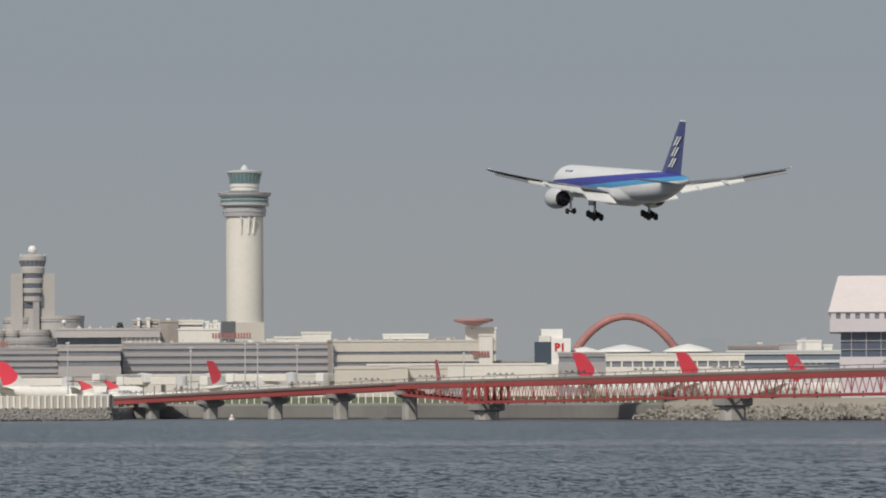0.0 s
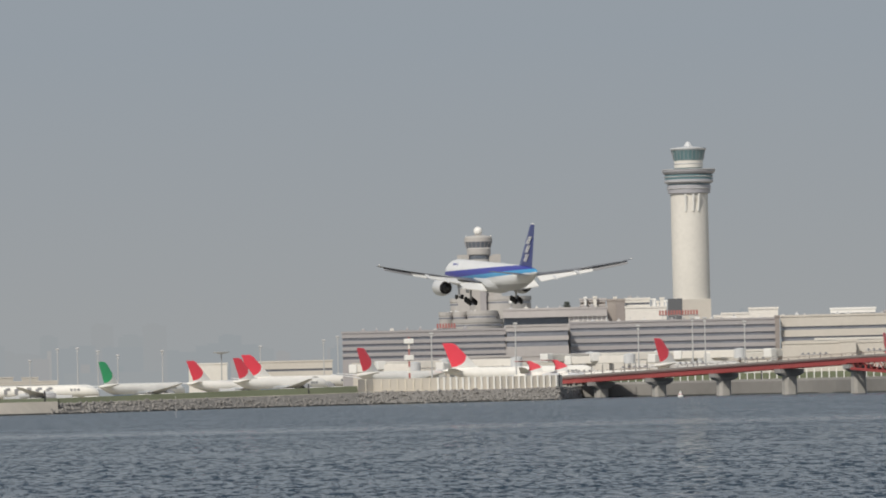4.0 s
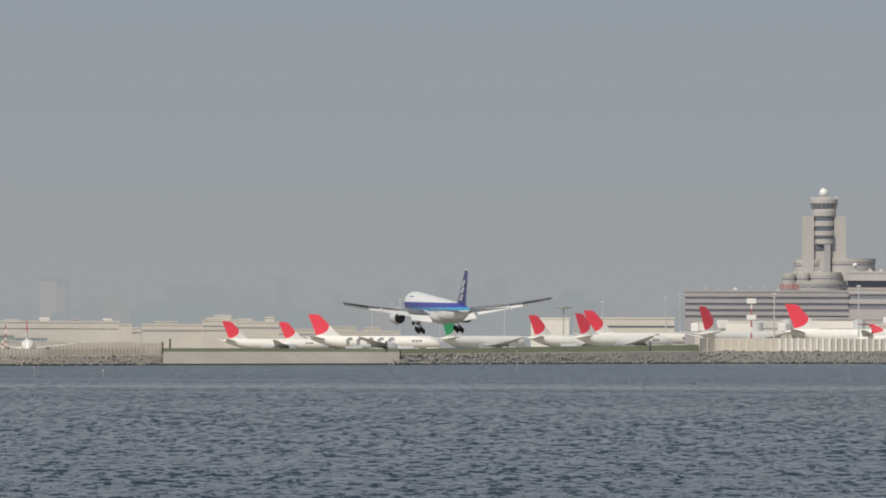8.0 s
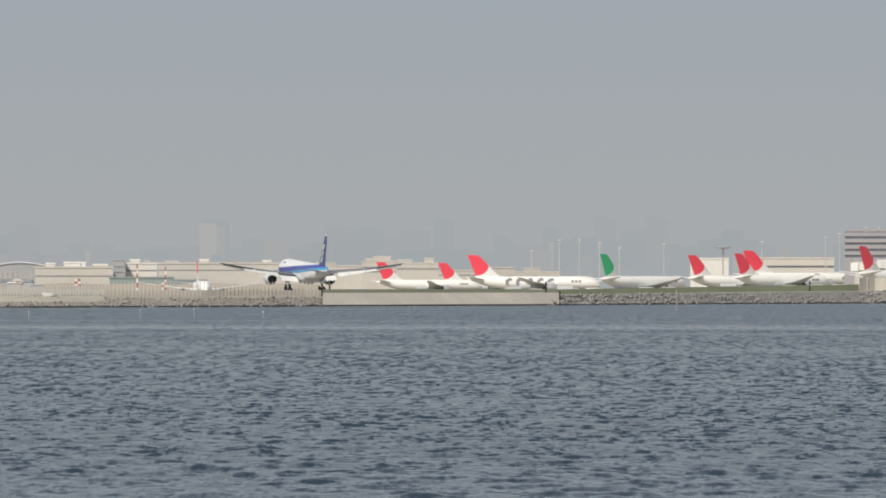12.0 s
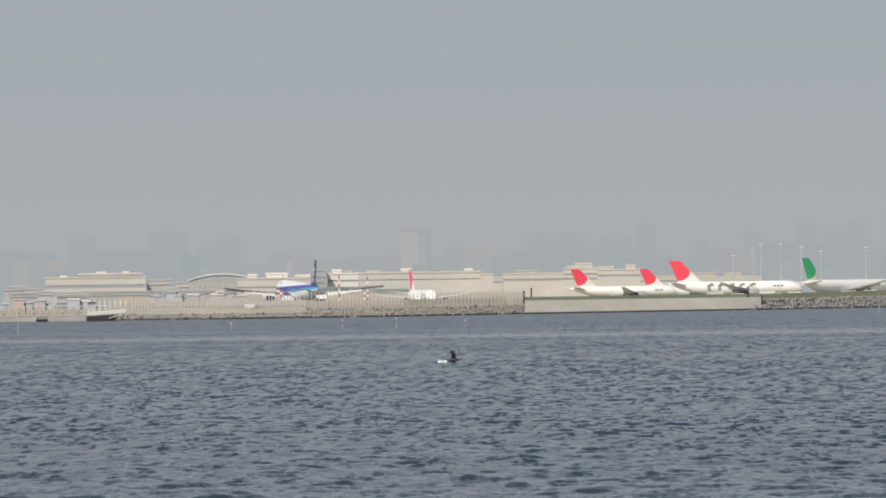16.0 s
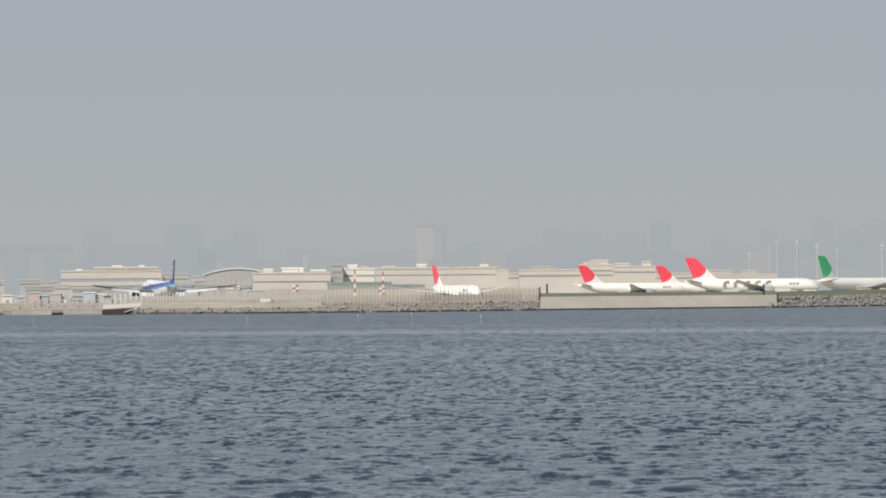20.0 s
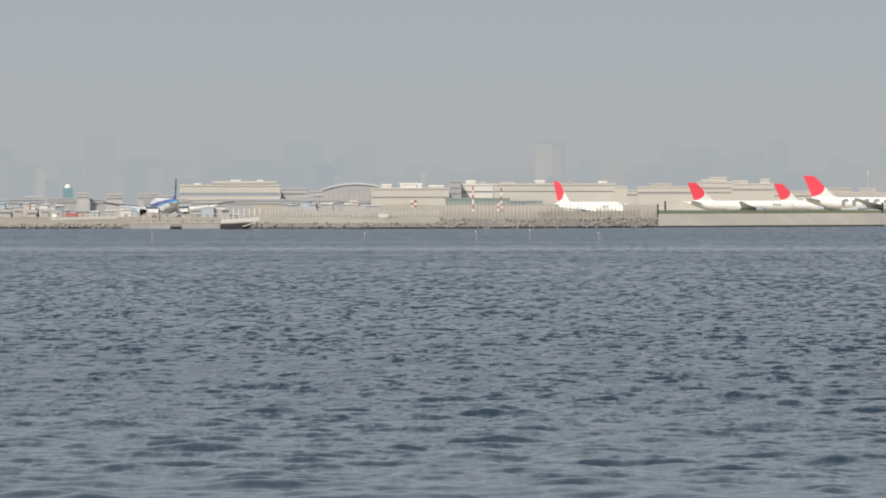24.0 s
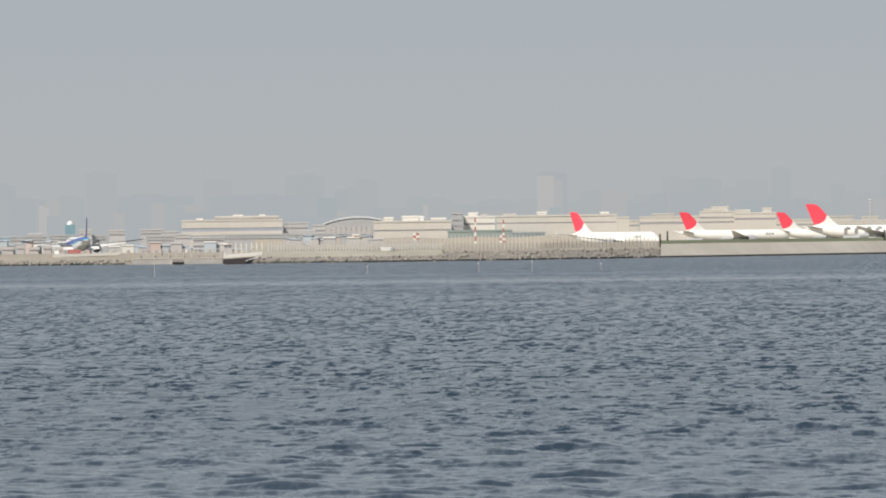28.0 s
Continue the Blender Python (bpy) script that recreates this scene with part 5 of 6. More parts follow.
def small_jet(b, e, d):
    """A short T-tailed jet whose fin shows over the fence."""
    t = thing("t_tail_jet", b, d, turn=10, label="small white T-tailed jet with a red fin", category="airliner", group="airliners on the apron")
    top = height(e, d) - t.location.z
    R = 1.7
    zc = 3.4
    part("fuselage", loft(bmesh.new(), [ring(x, R * r, zc + z) for x, r, z in ((36, 0.06, -0.5), (35, 0.5, -0.3), (33, 0.85, -0.1), (30, 1, 0), (6, 1, 0), (1, 0.75, 0.3), (-3, 0.35, 0.7), (-5, 0.08, 0.8))]), HULL_WHITE, t, smooth=True)
    part("fin", fin_mesh([(zc + 1.0, 4.6, 5.2, 0.08), (zc + 2.0, 4.4, 4.6, 0.08), (zc + 3.2, 4.0, 4.0, 0.08), (zc + 4.2, 3.0, 3.2, 0.08), (top - 0.5, 1.4, 2.3, 0.07), (top, 0.7, 2.0, 0.06)]), livery("red_small_fin", (0.82, 0.10, 0.13), ((5.6, -0.25, 0.0, (0.8, 0.79, 0.76)),)), t, "red fin")
    for s in (1, -1):
        part("tailplane", wing_mesh(s, [(0.1, -0.4, 3.6, top - 0.2, 0.08), (5.6, -2.6, 1.6, top + 0.1, 0.08)]), PINK, t)
        part("wing", wing_mesh(s, [(1.2, 18, 6.5, 2.6, 0.11), (15, 10, 1.8, 3.8, 0.09)]), GREYP, t)
        part("engine", loft(bmesh.new(), [[(x, s * 2.7 + r * math.cos(f), zc + 0.5 + r * math.sin(f)) for f in np.linspace(0, 2 * math.pi, 13)[:-1]] for x, r in ((9, 0.75), (8.5, 0.9), (5, 0.85), (3.6, 0.6))]), LIGHTGREY, t)
        part("main_gear", rod(bmesh.new(), (13, s * 2.4, 0), (13, s * 2.4, 2.4), 0.3), DARK, t)
    part("nose_gear", rod(bmesh.new(), (31, 0, 0), (31, 0, 2.2), 0.25), DARK, t)


small_jet(-528, 36, 1900)
small_jet(-482, 37, 1900)
parked(WIDE, 99, 71, 78, RT)

# grey figures on the side of one parked airliner
fig = [o for o in bpy.data.objects if o.get("label", "").startswith("white airliner with red fin and grey")][0]
for i in range(5):
    x = -14 + i * 5.0
    bm = boxes((x, x + 1.6, -3.22, -3.12, 4.4, 7.0), (x + 1.0, x + 3.0, -3.22, -3.12, 6.4, 7.6), bevel=0.05)
    part("hull_figure", bm, GREYP, fig, "plain grey figure painted on the hull")


def apron_vehicle(b, d, kind):
    names = {"truck": "white service truck on the apron", "loader": "grey cargo loader beside an airliner", "tug": "low cream tow tractor on the apron", "bus": "faded blue passenger bus on the apron"}
    t = thing(kind, b, d, turn=random.uniform(-25, 25), label=names[kind], category="vehicle", group="apron vehicles")
    L, W, H, m = {"truck": (7, 2.4, 3.0, WHITE), "loader": (8, 3, 3.8, LIGHTGREY), "tug": (5, 2.6, 1.6, CREAM), "bus": (10, 2.6, 3.0, BUSBLUE)}[kind]
    part("body", boxes((-L / 2, L * 0.22, -W / 2, W / 2, 0.7, H), bevel=0.12), m, t)
    part("cab", boxes((L * 0.23, L / 2, -W / 2, W / 2, 0.6, H * 0.8), bevel=0.2), WHITE, t)
    part("windscreen", boxes((L * 0.5 - 0.5, L / 2 + 0.03, -W / 2 + 0.2, W / 2 - 0.2, H * 0.45, H * 0.7)), DARK, t)
    for x in (-L * 0.3, L * 0.33):
        for s in (-1, 1):
            w = part("wheel", wheel_mesh(0.5, 0.4), RUBBER, t)
            w.location = (x, s * (W / 2 - 0.2), 0.5)


BUSBLUE = mat("blue_vehicle", (0.10, 0.16, 0.26), 0.4)
rv = random.Random(11)
for b in (-1735, -1715, -1640, -1590, -1545, -1480, -1440, -1400, -1340, -1300, -1240, -1200, -1165, -1105, -1060, -980, -955, -900, -860, -770, -740, -610, -590, -540, -440, -395, -350):
    apron_vehicle(b + rv.uniform(-6, 6), rv.uniform(2050, 2350), rv.choice(("truck", "loader", "truck", "tug", "bus")))

# ---------------------------------------------------------------- red approach light pier
BASE = Vector((45.3, 1108.1, 0))


CAPCONC = mat("dark_pier_concrete", (0.31, 0.30, 0.29), 0.85, vary=0.15, stain=0.3, stain_scale=0.2, bump=0.2)
RAILDARK = mat("dark_red_brown_rail", (0.13, 0.075, 0.068), 0.7, vary=0.2)
PIERCONC = mat("stained_pier_concrete", (0.42, 0.40, 0.37), 0.85, vary=0.15, stain=0.3, stain_scale=0.25, bump=0.2)
DECK = mat("dull_red_deck", (0.19, 0.11, 0.10), 0.8, vary=0.2, stain=0.3)


def approach_pier():
    t = new("approach_light_pier")
    t.matrix_world = Matrix.Translation(BASE) @ pose(0, 0, 0, 0, 0, 115.9)   # x runs landwards along the pier
    tagged(t, "long red steel approach light pier on concrete piers", "pier")
    deck = lambda s: float(np.interp(s, (-240, -97, 91, 236), (10.0, 9.6, 8.0, 5.3)))
    hw = 2.2

    def beam(nm, s0, s1, y0, y1, up0, up1, m, steps=1, label=""):
        for i in range(steps):
            a, b = s0 + (s1 - s0) * i / steps, s0 + (s1 - s0) * (i + 1) / steps
            rg = [[(s, y, deck(s) + u) for y, u in ((y0, up0), (y1, up0), (y1, up1), (y0, up1))] for s in (a, b)]
            part(nm, loft(bmesh.new(), rg), m, t, label)
    # landward plate girder, span by span
    for a, b in ((91, 122), (122, 154), (154, 187), (187, 218), (218, 236)):
        for y in (-hw, hw - 0.3):
            beam("girder", a + 0.1, b - 0.1, y, y + 0.3, -1.25, -0.2, RED)
        for k in range(6):
            s = a + (b - a) * (k + 0.5) / 6
            part("stiffener", boxes((s - 0.1, s + 0.1, -hw - 0.14, -hw - 0.01, deck(s) - 1.2, deck(s) - 0.25)), RED, t)
    beam("deck", -240, 91, -hw - 0.2, hw + 0.2, -0.2, 0.12, DECK, 4)
    beam("deck", 91, 236, -hw - 0.2, hw + 0.2, -0.2, 0.12, DECK, 3)
    # truss
    depth = lambda s: float(np.interp(s, (56, 91), (4.0, 2.0)))
    for y in (-hw, hw):
        beam("top_chord", -240, 91, y - 0.22, y + 0.22, -1.05, -0.22, RED, 6)
        rg = [[(s, y + a, deck(s) - depth(s) + u) for a, u in ((-0.22, -0.25), (0.22, -0.25), (0.22, 0.25), (-0.22, 0.25))] for s in (-240, -180, -120, -60, 0, 56, 91)]
        part("bottom_chord", loft(bmesh.new(), rg), RED, t)
        far = bmesh.new()
        s = -238.0
        k = 0
        while s < 88:
            a, b = (s, s + 1.25) if k % 2 == 0 else (s + 1.25, s)
            bm = far if y < 0 else bmesh.new()
            rod(bm, (a, y, deck(a) - depth(a) + 0.2), (b, y, deck(b) - 1.0), 0.085 if y > 0 else 0.05, 5)
            if y > 0:
                part("diagonal", bm, RED, t)
                if k % 8 == 0:
                    part("post", rod(bmesh.new(), (s, y, deck(s) - depth(s) + 0.2), (s, y, deck(s) - 1.0), 0.13, 5), RED, t)
            s += 1.25
            k += 1
        if y < 0:
            tagged(part("lattice_rest", far, RED, t, "red lattice of the far side"), kind="stuff")
        else:
            far.free()
    for s in range(-236, 90, 8):
        part("cross_beam", rod(bmesh.new(), (s, -hw, deck(s) - depth(s)), (s, hw, deck(s) - depth(s)), 0.15, 5), RED, t)
        part("pipe_hanger", boxes((s, s + 0.2, -hw - 0.5, -hw - 0.25, deck(s) - depth(s) - 0.5, deck(s) - depth(s) + 0.6)), DARK, t)
    # railing, cables and lamps
    for y in (-hw - 0.1, hw + 0.1):
        beam("handrail", -240, 236, y - 0.03, y + 0.03, 1.05, 1.11, RAILDARK, 6)
        beam("cable_tray", -240, 236, y - 0.12, y + 0.12, 0.14, 0.5, DARKFACE, 6)
    for s in range(-238, 236, 5):
        part("rail_post", boxes((s - 0.05, s + 0.05, -hw - 0.12, -hw - 0.02, deck(s) + 0.1, deck(s) + 1.1)), RAILDARK, t)
    for s in range(-220, 236, 30):
        part("lamp_bar", boxes((s - 0.12, s + 0.12, -hw - 1.0, hw + 1.0, deck(s) + 1.2, deck(s) + 1.35)), STEEL, t)
        for y in (-2.6, -1.3, 0, 1.3, 2.6):
            part("approach_lamp", boxes((s - 0.2, s + 0.2, y - 0.18, y + 0.18, deck(s) + 1.35, deck(s) + 1.7), bevel=0.05), GREYP, t)
    for s in (198, 204, 210, 216, 222, 228):
        part("lamp_stand", rod(bmesh.new(), (s, -hw, deck(s)), (s, -hw, deck(s) + 2.6), 0.12, 6), DCONC, t)
    # bents
    for s, big in ((218, 0), (187, 0), (154, 0), (122, 0), (90, 0), (56, 1), (-42, 1), (-140, 1), (-236, 1)):
        zb = deck(s) - (1.3 if s > 89 else depth(s) + 0.3)
        hwid = 1.15 if not big else 1.8
        part("pier_column", loft(bmesh.new(), [[(s + x * hwid * g, y * hwid * g * 1.2, z) for x, y in ((-1, -0.6), (-0.6, -1), (0.6, -1), (1, -0.6), (1, 0.6), (0.6, 1), (-0.6, 1), (-1, 0.6))] for z, g in ((-3, 1.1), (0.3, 1.1), (0.35, 1.0), (zb - 1.5, 1.0))]), PIERCONC, t, "stained concrete column")
        rg = [[(s - a, -b, z), (s + a, -b, z), (s + a, b, z), (s - a, b, z)] for a, b, z in (((1.2, 1.5, zb - 1.5), (1.5, 2.7, zb - 0.8), (1.5, 2.7, zb)) if not big else ((1.9, 2.2, zb - 1.5), (2.3, 2.9, zb - 1.2), (2.3, 2.9, zb)))]
        part("pier_cap", loft(bmesh.new(), rg), CAPCONC, t, "dark concrete cap")
        if s == 56:
            for x in (-4.5, -1.5, 1.5, 4.5):
                part("portal_leg", boxes((s + x - 0.3, s + x + 0.3, -hw - 0.5, -hw - 0.05, zb, deck(s) - 0.3)), RED, t)
                part("portal_leg", boxes((s + x - 0.3, s + x + 0.3, hw + 0.05, hw + 0.5, zb, deck(s) - 0.3)), RED, t)
            part("portal_plate", boxes((s - 5.0, s + 5.0, -hw - 0.7, -hw - 0.5, zb + 0.1, zb + 0.9)), RED, t)


approach_pier()

# ---------------------------------------------------------------- fences and posts


def panel_fence(b0, b1, step, name, label, zlo, zhi, off, m_panel, m_post, post_w=0.35):
    t = thing(name, (b0 + b1) / 2, shore((b0 + b1) / 2) + off, 0, label=label, category="fence")
    inv = t.matrix_world.inverted()
    k = int(abs(b1 - b0) / step)
    for i in range(k):
        p, r = [inv @ bearing(b0 + (b1 - b0) * j / k, shore(b0 + (b1 - b0) * j / k) + off) for j in (i, i + 1)]
        if m_panel:
            bm = bmesh.new()
            loft(bm, [[(p.x, p.y - 0.1, zlo), (p.x, p.y + 0.1, zlo), (p.x, p.y + 0.1, zhi), (p.x, p.y - 0.1, zhi)], [(r.x, r.y - 0.1, zlo), (r.x, r.y + 0.1, zlo), (r.x, r.y + 0.1, zhi), (r.x, r.y - 0.1, zhi)]])
            part("panel", bm, m_panel, t)
        part("post", boxes((p.x - post_w / 2, p.x + post_w / 2, p.y - 0.22, p.y - 0.11, zlo - 1.2, zhi + 0.05)), m_post, t)
    return t


panel_fence(-832, -690, 13, "blast_fence", "cream concrete panel fence on the bank", 3.4, 6.0, 14, BLAST, BLAST, post_w=0.1)
panel_fence(-690, -470, 11, "blast_fence", "cream panel fence with white upright posts", 3.4, 6.0, 14, BLAST, WHITE, post_w=0.4)
panel_fence(-432, 500, 13, "rail_fence", "white upright rail fence above the seawall", 5.3, 6.3, 60, None, WHITE, post_w=0.22)
panel_fence(-2170, -1782, 6.6, "picket_fence", "row of pale upright fence pickets on the bank", 3.9, 5.1, 14, None, HAZYWALL, post_w=0.11)
panel_fence(-2474, -2172, 5.4, "picket_fence", "row of tan fence pickets on the dry bank", 3.6, 4.42, 14, None, TAUPE, post_w=0.24)
panel_fence(-2541, -2476, 9, "picket_fence", "row of pale fence posts by the landing place", 3.2, 4.2, 16, None, CREAM2, post_w=0.15)
ledge = thing("landing_quay", -2715, 972, 0, label="low tan concrete landing quay", category="quay")
part("deck", boxes((0, 14.8, -0.05, 12, 1.7, 1.92), bevel=0.05), CONC, ledge)
part("face", boxes((0, 14.8, 0, 12, -1.5, 1.7)), PIERCONC, ledge)
for i in range(6):
    part("bollard", turned(((0.16, 1.92), (0.13, 2.15), (0.2, 2.25), (0.16, 2.33)), 10), DARKFACE, ledge).location = (1.4 + i * 2.4, 0.6, 0)
panel_fence(-2690, -2545, 12.5, "rail_fence", "pale railing by the landing place", 3.2, 3.32, 20, TAUPE, TAUPE, post_w=0.16)


def marker_post(b, off, z0, h):
    t = thing("marker_post", b, shore(b) + off, z0, label="short dark marker post on the seawall", category="post", group="marker posts")
    part("shaft", turned(((0.15, -0.6), (0.15, h), (0.1, h + 0.1)), 8), DARK, t)
    part("collar", turned(((0.2, h * 0.6), (0.2, h * 0.6 + 0.15)), 8), DARKFACE, t)


for b, o, z, h in ((-1781, 4, 3.2, 1.6), (-1768, 16, 3.7, 1.6), (-1385, 4, 3.2, 1.9), (-919, 11, 3.2, 2.0), (-475, 13, 3.5, 2.6), (-2663, 30, 2.2, 1.7), (-118, 6, 4.1, 2.0)):
    marker_post(b, o, z, h)


def stake(b, d, h):
    t = thing("net_stake", b, d, SEA - 1.0, label="thin pale stake standing in the water", category="stake", group="stakes in the water")
    part("pole", rod(bmesh.new(), (0, 0, -0.5), (0.06, 0, 1.0 + h), 0.04, 6, 0.025), TAUPE, t)
    part("collar", turned(((0.06, 0.8 + h), (0.06, 0.9 + h)), 8), WHITE, t)


for b, d, h in ((-1155, 850, 3.0), (-2676, 640, 2.1), (-2300, 660, 0.9), (-2103, 660, 1.1), (-2008, 650, 1.3), (-1886, 660, 0.9)):
    stake(b, d, h)


def buoy(b, d):
    t = thing("buoy", b, d, SEA - 0.2, label="small white buoy afloat near the pier", category="buoy")
    part("float", turned(((0.1, 0), (0.55, 0.15), (0.6, 0.45), (0.3, 0.8), (0.2, 1.3), (0.05, 1.45)), 12), WHITE, t)
    part("band", turned(((0.36, 0.72), (0.36, 0.84)), 12), SIGNRED, t)


buoy(-262, 1200)

# ---------------------------------------------------------------- landing place on the west shore


def barge():
    d = 946
    t = thing("moored_barge", -2552, d, SEA - 0.5, label="moored barge with a pale deck and dark hull", category="barge")
    part("hull", loft(bmesh.new(), [[(0, 0, 0), (3.4, 0, 0), (3.4, 4, 0), (0, 4, 0)], [(-0.1, -0.1, 1.3), (5.2, -0.1, 1.6), (5.2, 4.1, 1.6), (-0.1, 4.1, 1.3)]]), mat("tarred_planking", (0.055, 0.043, 0.046), 0.7, vary=0.2, stain=0.2), t, "dark tarred hull")
    part("deck", loft(bmesh.new(), [[(-0.2, -0.2, 1.45), (5.9, -0.2, 1.85), (5.9, 4.2, 1.85), (-0.2, 4.2, 1.45)], [(-0.1, -0.2, 2.0), (6.1, -0.2, 2.45), (6.1, 4.2, 2.45), (-0.1, 4.2, 2.0)]]), CREAM2, t, "pale deck with a low bulwark")
    part("bulwark", boxes((0.0, 0.14, -0.1, 4.1, 2.02, 2.35)), WHITE, t)
    part("wheelhouse", boxes((-0.1, 1.3, 1.0, 2.8, 2.0, 3.05), bevel=0.08), TAUPE, t)
    part("wheelhouse_roof", boxes((-0.2, 1.4, 0.9, 2.9, 3.55, 3.68), bevel=0.04), CREAM, t)
    for x in (-0.05, 0.55, 1.13):
        part("window_post", boxes((x, x + 0.12, 1.02, 1.14, 3.05, 3.55)), TAUPE, t)
    part("wheelhouse_window", boxes((0.0, 1.2, 1.12, 2.7, 3.05, 3.55)), GREYP, t)
    part("ramp", loft(bmesh.new(), [[(3.3, -0.4, 0.9), (5.2, -0.4, 1.5), (5.2, 1.4, 1.5), (3.3, 1.4, 0.9)], [(3.3, -0.4, 1.0), (5.2, -0.4, 1.62), (5.2, 1.4, 1.62), (3.3, 1.4, 1.0)]]), WHITE, t, "white boarding ramp")
    part("mast", rod(bmesh.new(), (0.6, 2.0, 3.68), (0.6, 2.0, 4.6), 0.03), STEEL, t)
    t = thing("floating_dock", -2644, d + 8, SEA - 0.3, label="small dark brown floating dock", category="dock")
    part("pontoon", boxes((0, 1.9, 0, 2.4, 0, 1.1), bevel=0.06), DARKFACE, t)
    part("fender", boxes((0, 1.9, -0.15, -0.01, 0.4, 0.7)), RUBBER, t)
    t = thing("work_boat", -2853, 1020, 2.75, label="long low white work boat drawn up on the shore", category="boat")
    part("hull", loft(bmesh.new(), [[(0, 0, -0.6), (11, 0, -0.35), (11, 2, -0.35), (0, 2, -0.6)], [(-0.4, -0.2, -0.15), (11.8, -0.2, 0.15), (11.8, 2.2, 0.15), (-0.4, 2.2, -0.15)]]), WHITE, t)
    part("gear_box", boxes((2.4, 4.6, 0.4, 1.6, 0.0, 0.7), bevel=0.08), PINK, t, "red gear")
    part("cab", boxes((0.1, 0.9, 0.3, 1.7, -0.1, 0.55), bevel=0.08), WHITE, t)


barge()

for b0, b1, e in ((-2945, -2925, -6), (-2918, -2906, -4), (-2896, -2880, -7), (-2872, -2858, -5), (-2850, -2838, -8)):
    block("store_house", b0, b1, e - 7, 1700, (), TAUPE, "small pale store house on the shore", 12)
block("cargo_shed", -2608, -2551, 3, 2890, ((0, -4), (-10, -14)), HAZYWALL, "pale flat-roofed shed by the landing place", 20, glaze=HAZYBAND, recess=0.3)
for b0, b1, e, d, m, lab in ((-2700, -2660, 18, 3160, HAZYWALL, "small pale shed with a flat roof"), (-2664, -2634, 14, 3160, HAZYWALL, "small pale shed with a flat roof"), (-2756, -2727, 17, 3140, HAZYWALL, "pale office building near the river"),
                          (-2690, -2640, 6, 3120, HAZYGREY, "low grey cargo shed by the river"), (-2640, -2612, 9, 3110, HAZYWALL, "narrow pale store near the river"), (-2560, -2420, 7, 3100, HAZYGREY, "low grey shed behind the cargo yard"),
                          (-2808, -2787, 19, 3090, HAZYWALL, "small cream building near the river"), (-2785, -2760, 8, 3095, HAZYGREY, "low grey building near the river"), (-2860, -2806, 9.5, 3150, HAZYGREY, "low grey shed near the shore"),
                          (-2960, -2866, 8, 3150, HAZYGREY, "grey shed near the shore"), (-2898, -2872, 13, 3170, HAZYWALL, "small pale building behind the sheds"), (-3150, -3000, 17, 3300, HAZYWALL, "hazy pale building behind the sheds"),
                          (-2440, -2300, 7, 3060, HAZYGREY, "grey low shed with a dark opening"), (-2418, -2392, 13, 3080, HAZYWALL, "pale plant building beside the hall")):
    block("cargo_shed", b0, b1, e, d, ((e - 5, e - 8),), m, lab, 22, glaze=HAZYBAND, recess=0.25)
block("blue_roof_shed", -3060, -2930, 7, 3080, (), mat("blue_roof", (0.34, 0.42, 0.48), 0.6, stain=0.15), "shed with a faded blue roof", 20)
block("green_shed", -2157, -2043, 9, 2937, (), mat("dull_green_cladding", (0.28, 0.325, 0.305), 0.7, stain=0.1), "low dull green shed behind the fence", 11)
block("green_shed", -2043, -1985, 4, 2937, (), mat("teal_cladding", (0.27, 0.31, 0.315), 0.7, stain=0.1), "low teal shed behind the fence", 11)
for b0, b1, e, d, m, lab in ((-2269, -2253, 33.5, 3010, CREAM2, "pale"), (-2237, -2208, 35.5, 3020, CREAM2, "pale"), (-2206, -2199, 35, 3015, WHITE, "white"), (-2186, -2160, 31.5, 3020, CREAM2, "pale"), (-2120, -2104, 40, 3070, CREAM2, "pale"), (-2096, -2086, 37.5, 3075, TAUPE, "taupe"),
                          (-2058, -2036, 37.5, 2990, TAUPE, "taupe"), (-1998, -1982, 40, 2990, CREAM2, "pale"), (-1940, -1931, 38.6, 2990, FACADE, "grey"), (-1886, -1872, 38.4, 2990, CREAM2, "pale"), (-2600, -2590, 35.5, 3320, CREAM2, "pale"), (-2536, -2520, 41.5, 3330, CREAM2, "pale"), (-2489, -2480, 41.5, 3330, CREAM2, "pale")):
    block("roof_box", b0, b1, e, d, (), m, lab + " plant box on a hangar roof", 10)


PALEBLUE = mat("pale_blue_sheet", (0.44, 0.49, 0.53), 0.6, stain=0.15)
DUSKBLUE = mat("dull_blue_sheet", (0.31, 0.355, 0.40), 0.6, stain=0.15)
ROSE = mat("pale_rose_sheet", (0.56, 0.44, 0.40), 0.7, stain=0.15)


def store(b, d, e, w, m):
    """A small store with a shallow roof and a door, among the clutter by the river."""
    t = thing("store_hut", b, d, turn=rs.uniform(-12, 12), label="small weathered store hut near the river", category="hut", group="store huts")
    h = max(2.4, height(e, d) - t.location.z)
    part("wall", boxes((0, w, 0, 6, -0.3, h - 0.6)), m, t)
    part("roof", loft(bmesh.new(), [[(-0.3, -0.4, h - 0.6), (w + 0.3, -0.4, h - 0.6), (w + 0.3, 6.4, h - 0.6), (-0.3, 6.4, h - 0.6)], [(-0.1, 2.4, h), (w + 0.1, 2.4, h), (w + 0.1, 3.6, h), (-0.1, 3.6, h)]]), rs.choice((CREAM2, HAZYWALL, PALEBLUE, DUSKBLUE)), t)
    part("door", boxes((w * 0.35, w * 0.35 + 1.6, -0.06, -0.005, -0.2, min(2.2, h - 0.9))), FACADE, t)


